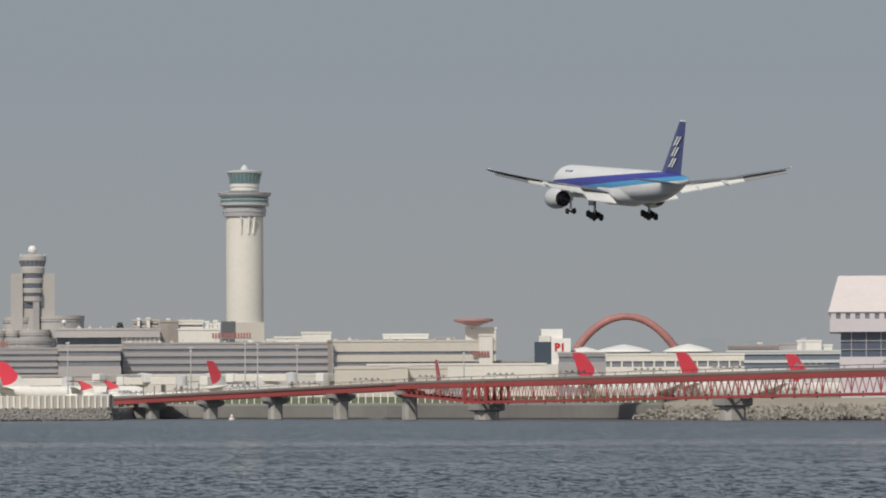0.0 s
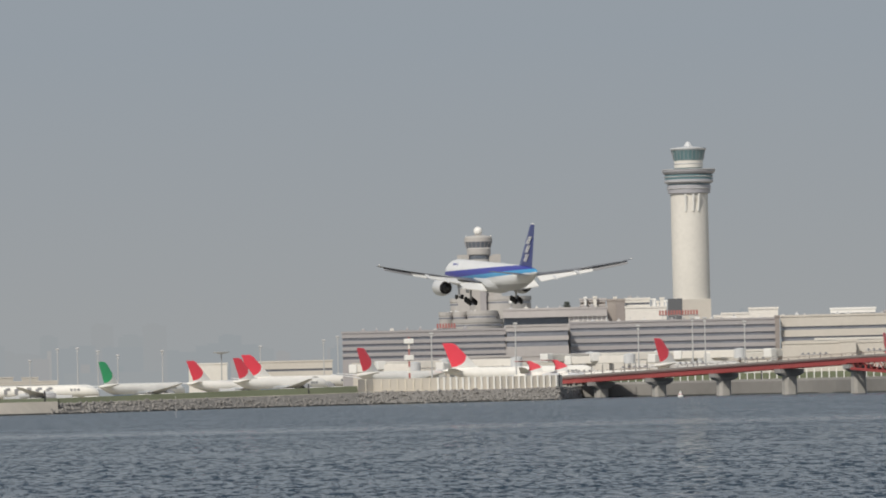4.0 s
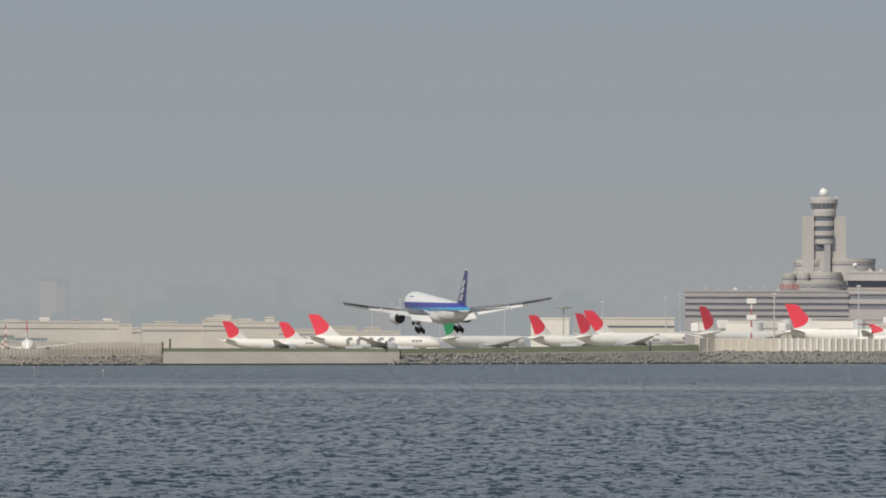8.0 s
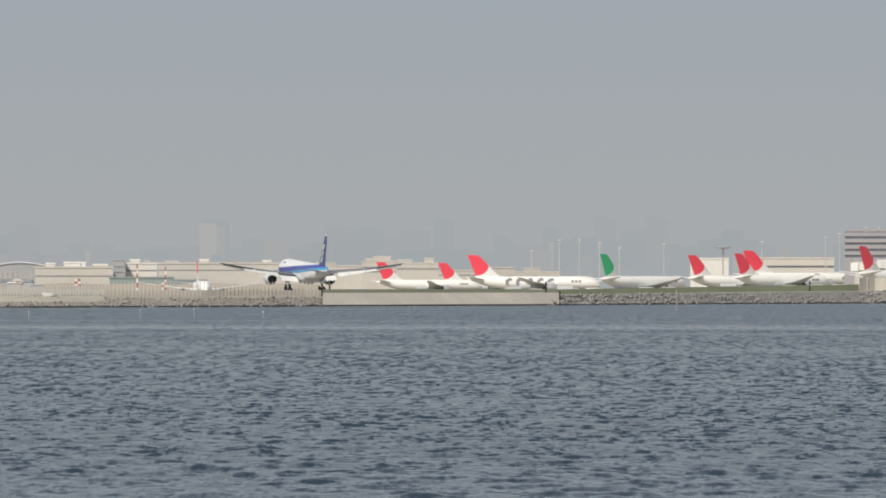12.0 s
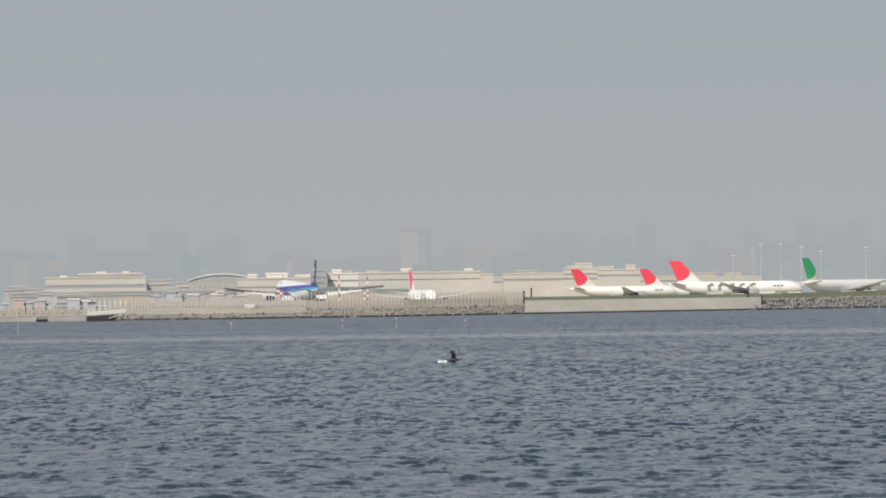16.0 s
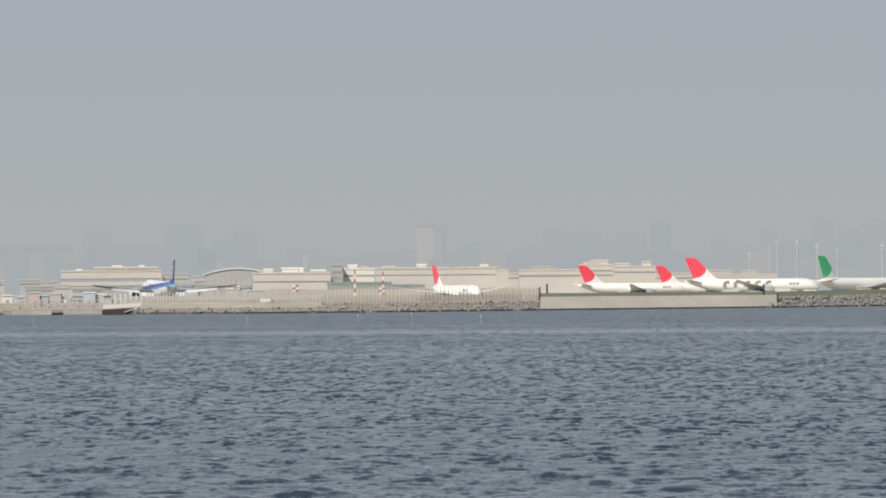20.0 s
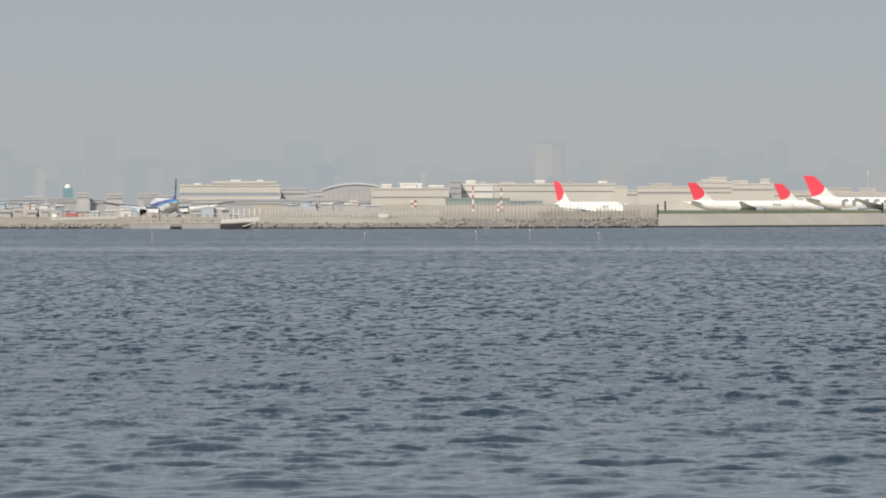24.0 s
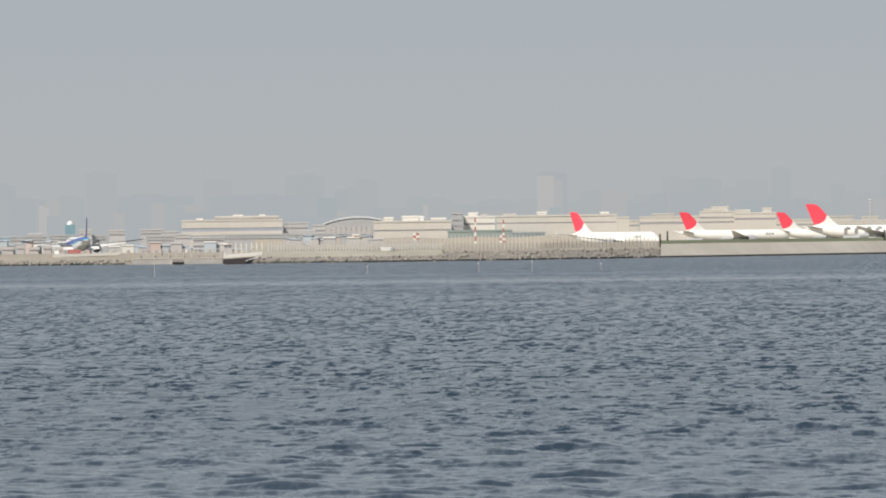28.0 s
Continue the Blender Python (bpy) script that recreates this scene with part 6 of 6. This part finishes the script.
rs = random.Random(17)
for b0, b1, count, elo, ehi in ((-3040, -2830, 30, -14, 5), (-2710, -2530, 15, -17, 0), (-2448, -2290, 12, -4, 9), (-2830, -2700, 6, -14, -6)):
    for i in range(count):
        d = rs.uniform(2850, 2880) if b0 > -2800 else rs.uniform(2900, 3000)
        store(b0 + (b1 - b0) * (i + rs.random() * 0.7) / count, d, rs.uniform(elo, ehi), rs.uniform(2.4, 6.5), rs.choice((HAZYWALL, TAUPE, CREAM2, PALEBLUE, ROSE, DUSKBLUE) if b0 < -2700 else (HAZYWALL, TAUPE, HAZYGREY, PALEBLUE, ROSE, HAZYWALL)))

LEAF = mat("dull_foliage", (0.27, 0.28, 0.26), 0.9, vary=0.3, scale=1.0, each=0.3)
BARK = mat("bark", (0.14, 0.115, 0.09), 0.9, vary=0.2)


def tree(b, d, h, spread):
    """A broad low tree: trunk, limbs and a crown of small leaf sprays in several clumps."""
    t = thing("tree", b, d, label="broad dark green tree beyond the bank", category="tree", group="trees by the sheds")
    part("trunk", rod(bmesh.new(), (0, 0, -0.3), (0.1, 0, h * 0.5), 0.32, 8, 0.2), BARK, t)
    crown = bmesh.new()
    for k in range(9):
        a, r = rs.uniform(0, 6.28), spread * rs.uniform(0.2, 0.75)
        c = Vector((r * math.cos(a), r * 0.6 * math.sin(a), h * rs.uniform(0.5, 0.85)))
        part("limb", rod(bmesh.new(), (0.1, 0, h * 0.42), tuple(c), 0.12, 5, 0.05), BARK, t)
        for j in range(70):
            o = Vector((rs.gauss(0, 1), rs.gauss(0, 1), rs.gauss(0, 0.7))) * spread * 0.2
            u = Vector((rs.gauss(0, 1), rs.gauss(0, 1), rs.gauss(0, 1))).normalized() * 0.42
            v = Vector((rs.gauss(0, 1), rs.gauss(0, 1), rs.gauss(0, 1))).normalized() * 0.3
            crown.faces.new([crown.verts.new(c + o + q) for q in (u, v, -u, -v)])
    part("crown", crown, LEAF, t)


for b, d, h, spread in ((-2418, 2955, 8.2, 4.4), (-2330, 2950, 7.4, 4.2), (-2312, 2960, 7.8, 4.6), (-2296, 2950, 7.2, 4.0), (-2352, 2965, 7.6, 3.6)):
    tree(b, d, h, spread)

t = thing("dinghy", -2264, shore(-2264) + 13, 2.68, turn=12, label="small white dinghy drawn up on the bank", category="boat")
part("hull", loft(bmesh.new(), [[(x * g, y * g * 0.5, z) for x, y in ((-1.2, -0.6), (0.6, -0.6), (1.3, 0), (0.6, 0.6), (-1.2, 0.6))] for z, g in ((0.0, 0.75), (0.35, 0.95), (0.6, 1.0))]), WHITE, t)
part("thwart", boxes((-0.2, 0.1, -0.29, 0.29, 0.605, 0.64)), FACADE, t)


def vault_hall():
    d = 3150
    q = d * TICK
    t = thing("vaulted_hall", -2377, d, label="grey hall with a shallow vaulted roof", category="building")
    zz = lambda e: height(e, d) - t.location.z
    part("wall", boxes((3 * q, 120 * q, 1, 40, -0.5, zz(27))), HAZYGREY, t)
    part("gable", loft(bmesh.new(), [[(x * q, y, zz(27) + 0.02 + 11 * q * (1 - ((x - 62) / 62) ** 2)) for x in range(3, 122, 6)] + [(120 * q, y, zz(27) + 0.01), (3 * q, y, zz(27) + 0.01)] for y in (1, 40)]), HAZYGREY, t)
    for i in range(9):
        part("bay", boxes(((6 + i * 9) * q, (13 + i * 9) * q, 0.7, 0.98, zz(6), zz(21))), TAUPE, t)
    rg = []
    for y in (0.4, 42):
        rg.append([(x * q, y, zz(27) + 12 * q * (1 - ((x - 62) / 62) ** 2)) for x in range(0, 125, 6)] + [(x * q, y, zz(27) - 0.7 + 11.2 * q * (1 - ((x - 62) / 62) ** 2)) for x in range(120, -1, -6)])
    part("vault", loft(bmesh.new(), rg), LIGHTGREY, t)
    t = thing("teal_tower", -2824, 3200, label="slim teal tower with a white top", category="tower")
    part("shaft", boxes((-9 * q, 9 * q, -4, 4, 0, height(30, 3200) - t.location.z)), mat("teal_paint", (0.20, 0.33, 0.38), 0.6, stain=0.1), t)
    part("top", turned(((6 * q, height(30, 3200) - t.location.z), (5.5 * q, height(33, 3200) - t.location.z), (3 * q, height(36.5, 3200) - t.location.z)), 14), WHITE, t)


vault_hall()

# ---------------------------------------------------------------- far city, haze painted into its glow
# distance haze is painted: tinted lower-sky colour given off by the blocks
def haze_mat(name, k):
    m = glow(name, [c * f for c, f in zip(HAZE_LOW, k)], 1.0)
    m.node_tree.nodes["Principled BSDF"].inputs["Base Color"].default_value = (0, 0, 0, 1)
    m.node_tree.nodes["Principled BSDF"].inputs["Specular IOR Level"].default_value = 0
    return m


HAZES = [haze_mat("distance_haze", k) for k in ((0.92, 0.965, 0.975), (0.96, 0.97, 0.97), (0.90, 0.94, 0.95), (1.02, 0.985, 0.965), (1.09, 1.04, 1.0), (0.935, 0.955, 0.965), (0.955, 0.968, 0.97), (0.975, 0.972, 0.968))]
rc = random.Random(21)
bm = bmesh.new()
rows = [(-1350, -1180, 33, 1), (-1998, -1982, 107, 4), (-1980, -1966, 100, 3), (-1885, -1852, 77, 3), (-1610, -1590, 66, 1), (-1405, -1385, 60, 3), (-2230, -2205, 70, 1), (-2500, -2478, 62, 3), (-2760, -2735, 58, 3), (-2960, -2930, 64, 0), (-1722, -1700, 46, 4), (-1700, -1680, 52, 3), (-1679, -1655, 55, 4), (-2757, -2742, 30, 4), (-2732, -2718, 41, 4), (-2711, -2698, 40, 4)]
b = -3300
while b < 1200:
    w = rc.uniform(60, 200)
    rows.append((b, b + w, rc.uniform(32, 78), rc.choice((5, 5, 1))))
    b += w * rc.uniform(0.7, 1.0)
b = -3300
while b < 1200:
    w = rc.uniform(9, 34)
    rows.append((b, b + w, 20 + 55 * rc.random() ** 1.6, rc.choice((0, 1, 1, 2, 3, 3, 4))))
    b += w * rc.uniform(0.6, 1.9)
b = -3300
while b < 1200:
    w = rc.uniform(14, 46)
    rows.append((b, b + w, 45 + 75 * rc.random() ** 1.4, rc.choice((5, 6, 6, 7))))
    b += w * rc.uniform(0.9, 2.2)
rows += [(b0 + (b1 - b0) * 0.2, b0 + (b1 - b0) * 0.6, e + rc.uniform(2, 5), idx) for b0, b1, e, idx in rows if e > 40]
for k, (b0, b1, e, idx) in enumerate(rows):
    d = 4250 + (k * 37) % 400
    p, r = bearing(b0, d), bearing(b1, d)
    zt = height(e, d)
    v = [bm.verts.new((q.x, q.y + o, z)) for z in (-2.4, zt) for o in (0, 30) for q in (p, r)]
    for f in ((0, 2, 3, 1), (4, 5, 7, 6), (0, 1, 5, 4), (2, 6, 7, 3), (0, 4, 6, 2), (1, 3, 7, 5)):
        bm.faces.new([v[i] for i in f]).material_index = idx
tagged(part("backdrop", bm, HAZES), "faint city skyline in painted haze tones", "skyline", kind="structure")

# ---------------------------------------------------------------- near the camera
SHEETMAT = mat("dark_brown_sheet", (0.015, 0.0115, 0.014), 0.55, vary=0.15, scale=3, stain=0.2, stain_scale=0.8)
RUST = mat("rusty_edge", (0.065, 0.027, 0.015), 0.85, vary=0.6, scale=14, stain=0.6, stain_scale=2.5, bump=0.3, bump_scale=30)


def corrugated_panel():
    """A ribbed steel sheet with a rusty toothed edge, held by a post beside the quay."""
    d = 24.0
    q = d * TICK
    t = thing("steel_panel", -2969, d, 3.2, label="dark ribbed steel sheet with a rusty toothed edge", category="panel")
    z0, z1 = height(-214, d) - 3.2, height(620, d) - 3.2
    prof = [(-150, 0), (-108, 0), (-104, 6), (-78, 6), (-74, 0), (-62, 0), (-58, 5), (-44, 5), (-40, 0), (-28, 0), (-24, 4), (-19, 4), (-16, 0)]
    bm = bmesh.new()
    loft(bm, [[(u * q, -v * q * 0.6, z) for u, v in prof] + [(u * q, 0.02, z) for u, v in reversed(prof)] for z in (z0 + 20 * q, z1)])
    part("sheet", bm, SHEETMAT, t)
    part("bottom_rail", boxes((-150 * q, -1 * q, -0.02, 0.025, z0, z0 + 20 * q), bevel=0.004), SHEETMAT, t)
    part("edge_angle", boxes((-15 * q, -0.5 * q, -0.012, 0.012, z0 + 12 * q, z1)), RUST, t, "rusty edge strip")
    pitch = 16.1 * q
    k = 0
    while z0 + 8 * q + k * pitch < z1:
        z = z0 + 10 * q + k * pitch
        bm = bmesh.new()
        loft(bm, [[(-0.6 * q, y, z), (-0.6 * q, y, z + 6 * q), (4.2 * q, y, z + 0.6 * q), (4.2 * q, y, z)] for y in (-0.004, 0.004)])
        part("tooth", bm, DARK, t)
        k += 1
    for e in (-200, 160):
        bm = turned([(0.006 * math.sin(a) + 0.0005, 0.006 * math.cos(a)) for a in np.linspace(0, 1.57, 5)], 10)
        bo = part("bolt", bm, STEEL, t)
        bo.matrix_local = pose(-9 * q, -0.022 if e < 0 else -0.013, height(e, d) - 3.2, 90, 0, 0)
    part("post", boxes((-190 * q, -150 * q, -0.06, 0.06, 0, z1)), SHEETMAT, t)
    return t


corrugated_panel()
bm = boxes((-7.9, -6.0, 22.5, 25.5, -1.5, 3.2), bevel=0.05)
tagged(part("quay_mole", bm, CONC), "short concrete mole below the quay", "quay", kind="structure")


def parapet():
    """A tan, sand-faced coping of long slabs at the quay's corner."""
    d = 14.0
    q = d * TICK
    t = thing("stone_parapet", -3100, d, 2.5, label="tan weathered sandy stone coping at the water", category="parapet")
    m = mat("tan_coping", (0.29, 0.225, 0.17), 0.95, vary=0.35, scale=9, stain=0.35, stain_scale=4, bump=0.5, bump_scale=40)
    rp = random.Random(4)
    x = -200
    while x < 306:
        w = min(rp.uniform(90, 150), 332 - x)
        e = -565 - 2 * rp.random()
        top = height(e, d) - 2.5
        bm = bmesh.new()
        rings = []
        for k in range(13):
            u = x + w * k / 12
            fall = 3.2 * max(0, (u - 292) / 40) ** 2 * 5 + 0.9 * math.sin(u / 11) + 0.7 * math.sin(u / 4.3) + rp.random()
            z = top - fall * q
            rings.append([(u * q, 0.0, -2.0), (u * q, 0.0, z - 0.05), (u * q, 0.03, z - 0.012), (u * q, 0.1, z), (u * q, 0.5, z - 0.004), (u * q, 0.5, -2.0)])
        part("coping_stone", loft(bm, rings), m, t, smooth=False)
        x += w + 0.6


parapet()


def bird():
    """A dark cormorant low over the water."""
    t = new("cormorant")
    part("body", loft(bmesh.new(), [[(x, r * math.cos(f), z + r * math.sin(f)) for f in np.linspace(0, 2 * math.pi, 11)[:-1]] for x, r, z in ((-0.42, 0.02, 0.02), (-0.25, 0.06, 0.01), (-0.1, 0.10, 0), (0.1, 0.10, 0), (0.24, 0.06, 0.03), (0.36, 0.035, 0.05), (0.44, 0.04, 0.06), (0.54, 0.008, 0.05))]), DARK, t, smooth=True)
    for s in (1, -1):
        w = part("wing", wing_mesh(s, [(0.0, 0.14, 0.24, 0.0, 0.10), (0.3, 0.18, 0.22, 0.0, 0.08), (0.62, 0.02, 0.10, 0.0, 0.06)]), DARK, t)
        w.location = (0, s * 0.06, 0.04)
    return tagged(t, "dark cormorant flying low over the water", "bird")


bird_a, bird_b = bird(), bird()


def leaping_fish():
    t = new("leaping_fish")
    part("body", loft(bmesh.new(), [[(x, 0.6 * r * math.cos(f), r * math.sin(f)) for f in np.linspace(0, 2 * math.pi, 11)[:-1]] for x, r in ((-0.26, 0.025), (-0.1, 0.07), (0.1, 0.09), (0.22, 0.06), (0.3, 0.015))]), WHITE, t, "silver body", smooth=True)
    part("tail_fin", loft(bmesh.new(), [[(-0.25, y, -0.02), (-0.25, y, 0.02), (-0.38, y, 0.09), (-0.34, y, 0.0), (-0.38, y, -0.09)] for y in (-0.006, 0.006)]), LIGHTGREY, t)
    return tagged(t, "silver fish leaping out of the water", "fish")


fish = leaping_fish()


def splash(seed):
    """Water kicked up by the bird's feet as it takes off: a low crest with drops round it."""
    r = random.Random(seed)
    t = new("water_splash")
    for k in range(7):
        bm = bmesh.new()
        m = Matrix.Translation((r.uniform(-0.2, 0.2), r.uniform(-0.08, 0.08), r.uniform(0.0, 0.05))) @ Matrix.Diagonal((r.uniform(0.06, 0.12), 0.05, r.uniform(0.04, 0.09), 1))
        bmesh.ops.create_icosphere(bm, subdivisions=2, radius=1.0, matrix=m)
        part("crest", bm, WHITE, t, smooth=True)
    for k in range(8):
        bm = bmesh.new()
        bmesh.ops.create_icosphere(bm, subdivisions=1, radius=r.uniform(0.012, 0.026), matrix=Matrix.Translation((r.uniform(-0.3, 0.34), r.uniform(-0.1, 0.1), r.uniform(0.1, 0.2))))
        part("drop", bm, WHITE, t, smooth=True)
    return tagged(t, "white splash of foam kicked up from the water", "splash", group="splashes of the take-off")


# bearing and time of each kick
KICKS = [(-1927, 16.0), (-1895, 16.25), (-1876, 16.5), (-1844, 16.7), (-1820, 17.0)]
splashes = [splash(40 + k) for k in range(len(KICKS))]



# ---------------------------------------------------------------- armour stones, pieces of the banks


def stone_mesh(k):
    r = random.Random(100 + k)
    bm = bmesh.new()
    bmesh.ops.create_icosphere(bm, subdivisions=1, radius=1.0)
    for v in bm.verts:
        v.co *= r.uniform(0.72, 1.12)
        v.co.z *= 0.75
    me = bpy.data.meshes.new("stone")
    bm.to_mesh(me)
    bm.free()
    me.materials.append(ROCK if k < 6 else PALEROCK if k < 9 else BROWNROCK)
    return me


PALEROCK = mat("pale_armour_concrete", (0.30, 0.28, 0.25), 0.9, vary=0.2, stain=0.2, each=0.3, bump=0.4, bump_scale=2)
STONES = [stone_mesh(k) for k in range(12)]


def tetrapod_mesh():
    """A concrete armour block with four blunt tapered legs."""
    bm = bmesh.new()
    for v in ((0, 0, 1), (0.943, 0, -0.333), (-0.471, 0.816, -0.333), (-0.471, -0.816, -0.333)):
        v = Vector(v)
        rod(bm, v * 0.05, v * 1.25, 0.58, 7, 0.36)
    me = bpy.data.meshes.new("tetrapod")
    bm.to_mesh(me)
    bm.free()
    me.materials.append(PALEROCK)
    return me


STONES[6:9] = [tetrapod_mesh()] * 3


def armour(bank, b0, b1, rows, size, pale, seed, keep):
    """Rows of (distance behind the waterline, height) filled with rough stones; those within keep stay single."""
    r = random.Random(seed)
    host = bpy.data.objects[bank]
    verts, faces, single = [], [], 0
    for off, z in rows:
        b = b0
        while b < b1:
            d = shore(b) + off + r.uniform(-0.7, 0.7)
            sz = size * r.uniform(0.7, 1.35)
            me = STONES[3 * r.choice(((0, 1), (2, 2), (3, 3))[pale]) + r.randrange(3)]
            m = Matrix.Translation(bearing(b, d, z + r.uniform(-0.25, 0.25))) @ Euler((r.uniform(-0.5, 0.5), r.uniform(-0.5, 0.5), r.uniform(0, 6.28)) if pale != 1 else [r.uniform(0, 6.28) for _ in range(3)]).to_matrix().to_4x4() @ Matrix.Diagonal((sz * 1.15, sz, sz, 1))
            if keep[0] <= b <= keep[1] and single < 300:
                o = new(me.name, me)
                o.parent = host
                o.matrix_world = m
                single += 1
            else:
                k = len(verts)
                verts += [tuple(m @ v.co) for v in me.vertices]
                faces += [[k + i for i in p.vertices] for p in me.polygons]
            b += sz * 1.55 / d / TICK
    if verts:
        me = bpy.data.meshes.new("armour_stones")
        me.from_pydata(verts, [], faces)
        me.materials.append((ROCK, PALEROCK, BROWNROCK)[pale])
        o = new("armour_stones", me)
        o.parent = host
        tagged(o, "rough armour stones along the waterline", kind="stuff")


def slope_rows(reach, z0, z1, count):
    return [(0.2 + reach * k / (count - 1), z0 + (z1 - z0) * k / (count - 1)) for k in range(count)]


armour("bank_grass", -1380, -832, slope_rows(5.8, 0.95, 2.75, 9), 0.36, 0, 1, (-1368, -1150))
armour("bank_fence", -832, -437, slope_rows(7.6, 0.95, 3.2, 11), 0.37, 0, 2, (-832, -690))
armour("bank_east", 504, 1150, ((0.3, 1.1), (1.9, 1.6), (3.6, 2.2), (5.4, 2.7), (7.0, 3.1)), 0.64, 1, 3, (504, 820))
armour("bank_east", 450, 504, ((-1.4, 0.9), (-0.6, 1.3)), 0.5, 1, 7, (450, 504))
armour("bank_east", 478, 504, ((-0.4, 1.9), (-0.1, 2.4)), 0.5, 1, 8, (478, 504))
armour("bank_west", -2505, -2165, slope_rows(4.0, 1.0, 1.62, 4), 0.26, 2, 4, (-2380, -2165))
armour("bank_pickets", -2165, -1782, slope_rows(7.6, 1.0, 2.25, 6), 0.29, 2, 5, (-2165, -1960))
armour("bank_far_west", -3100, -2505, ((0.2, 1.0), (2.5, 1.2), (5, 1.4)), 0.34, 2, 6, (-2800, -2700))

# bearing, distance, height, heading
BIRD_A = [(0, -3400, 412, 1.25, 5), (5.5, -1099, 412, 1.05, 5), (6, -911, 412, 1.3, 0), (6.5, -708, 412, 1.05, 0), (7.5, -300, 415, 1.3, 0), (28, 8000, 430, 1.5, 0)]
BIRD_B = [(0, -2040, 331, -0.8, 20), (12.9, -1984, 330, -0.5, 20), (13.4, -1981, 330, 1.0, 20), (13.5, -1981, 330, 1.0, 20), (14, -1975, 330, 1.0, 10), (15, -1957, 330, 1.0, 5), (15.5, -1948, 330, 1.0, 0), (16, -1908, 332, 1.0, 0), (16.5, -1830, 332, 1.1, 0), (17, -1731, 332, 1.2, 0),
          (17.5, -1612, 332, 1.3, 0), (18, -1483, 335, 1.55, 0), (18.5, -1337, 338, 1.4, 0), (28, 1800, 360, 1.6, 0)]
FISH = [(0, -1478, 0.1, 70), (10.7, -1474, 0.2, 70), (10.9, -1472, 0.85, 75), (11.0, -1471, 1.25, 65), (11.1, -1470, 1.2, 20), (11.2, -1468, 0.95, -50), (11.4, -1464, 0.1, -70), (28, -1300, 0.1, -10)]


def motions():
    # the landing airliner: metres along its track, height, heading, nose up, bank
    track = (
        (0, 0, 38.95, 109.9, 3.8, -0.9), (1, 69, 35.05, 110.2, 3.7, -0.5), (2, 139.5, 31.15, 110.6, 3.7, 0.3), (3, 208.9, 27.1, 111.0, 3.6, 0.0),
        (4.5, 313, 21.65, 111.3, 3.0, -0.9), (6, 417.5, 16.6, 111.6, 2.5, -1.7), (7, 489, 12.4, 111.7, 3.3, -1.6), (8, 560.3, 8.35, 111.8, 4.3, -1.5), (9, 632.3, 5.8, 111.9, 4.5, -1.2),
        (10, 708, 4.8, 112.0, 4.6, -0.4), (11, 779.5, 3.9, 112.1, 3.0, 0.5), (12.5, 887, 2.3, 112.7, 2.5, 0.0), (14, 992.4, 1.2, 113.3, 2.5, -0.3), (15.5, 1093, 0.4, 113.8, 2.5, -0.3), (17, 1191.6, -0.1, 113.9, 2.4, -0.4),
        (18.5, 1289, -0.3, 113.9, 1.9, 0), (20, 1384.5, -0.4, 113.8, 1.2, 0.2), (21, 1445, -0.5, 113.7, 0.8, 0), (24, 1617, -1.25, 113.3, 0.4, -0.4), (26, 1725, -1.5, 113.1, 0.2, -0.4), (28, 1833.9, -1.9, 113.0, 0.1, -0.4))
    way = Vector((math.cos(radians(115.9)), math.sin(radians(115.9)), 0))
    base = Vector((45.3, 1108.1, 0))
    rows = []
    for t, s, z, yaw, nose, bank in track:
        p = base + way * s
        rows.append((t, pose(p.x, p.y, z, 0, 0, yaw) @ pose(0, 0, 0, bank, -nose, 0)))
    walk(jet, rows)
    # the wings sink as their lift fades after the touchdown
    for side, wing in zip((1, -1), [c for c in jet.children if c.name.startswith("wing")]):
        root = Matrix.Translation((0, side * 2, 3.7))
        walk(wing, [(t, root @ pose(0, 0, 0, -side * a, 0, 0) @ root.inverted()) for t, a in ((0, 0), (11, 0), (12.5, 0.4), (14, 1.5), (16, 2.6), (18, 3.0), (28, 3.0))])
    for one, path in ((bird_a, BIRD_A), (bird_b, BIRD_B)):
        walk(one, [(t, Matrix.Translation(bearing(bb, d, z)) @ pose(0, 0, 0, 0, 0, yaw)) for t, bb, d, z, yaw in path])
        for side, w in zip((1, -1), [c for c in one.children if c.name.startswith("wing")]):
            n_beats = 112 if one is bird_a else 98
            walk(w, [(28 * i / n_beats, Matrix.Translation((0, side * 0.06, 0.04)) @ pose(0, 0, 0, side * (6 if one is bird_b and i < 54 else -30 if i % 2 else 55), 0, 0)) for i in range(n_beats + 1)])
    walk(fish, [(t, Matrix.Translation(bearing(b, 344, z)) @ pose(0, 0, 0, 0, -nose, 0)) for t, b, z, nose in FISH])
    for one, (b, t0) in zip(splashes, KICKS):
        walk(one, [(t, Matrix.Translation(bearing(b, 330, z))) for t, z in ((0, 0.2), (t0 - 0.3, 0.2), (t0 - 0.08, 0.9), (t0 + 0.12, 0.92), (t0 + 0.4, 0.2), (28, 0.2))])
    walk(water, [(0, Matrix.Translation((0, 0, SEA))), (28, Matrix.Translation((11, -8, SEA)))])
    walk(taxi_a, [(t, stand(MID, b, 37, 155 - 130)) for t, b in ((0, -1650), (6, -1667), (14, -1687), (17, -1698), (25, -1729), (28, -1743))])
    walk(taxi_b, [(t, stand(MID, b, 40, yaw)) for t, b, yaw in ((0, -2045, -80), (11, -2008, -76), (17, -1979, -66), (20, -1970, -58), (25, -1959, -44), (28, -1937, -36))])


motions()
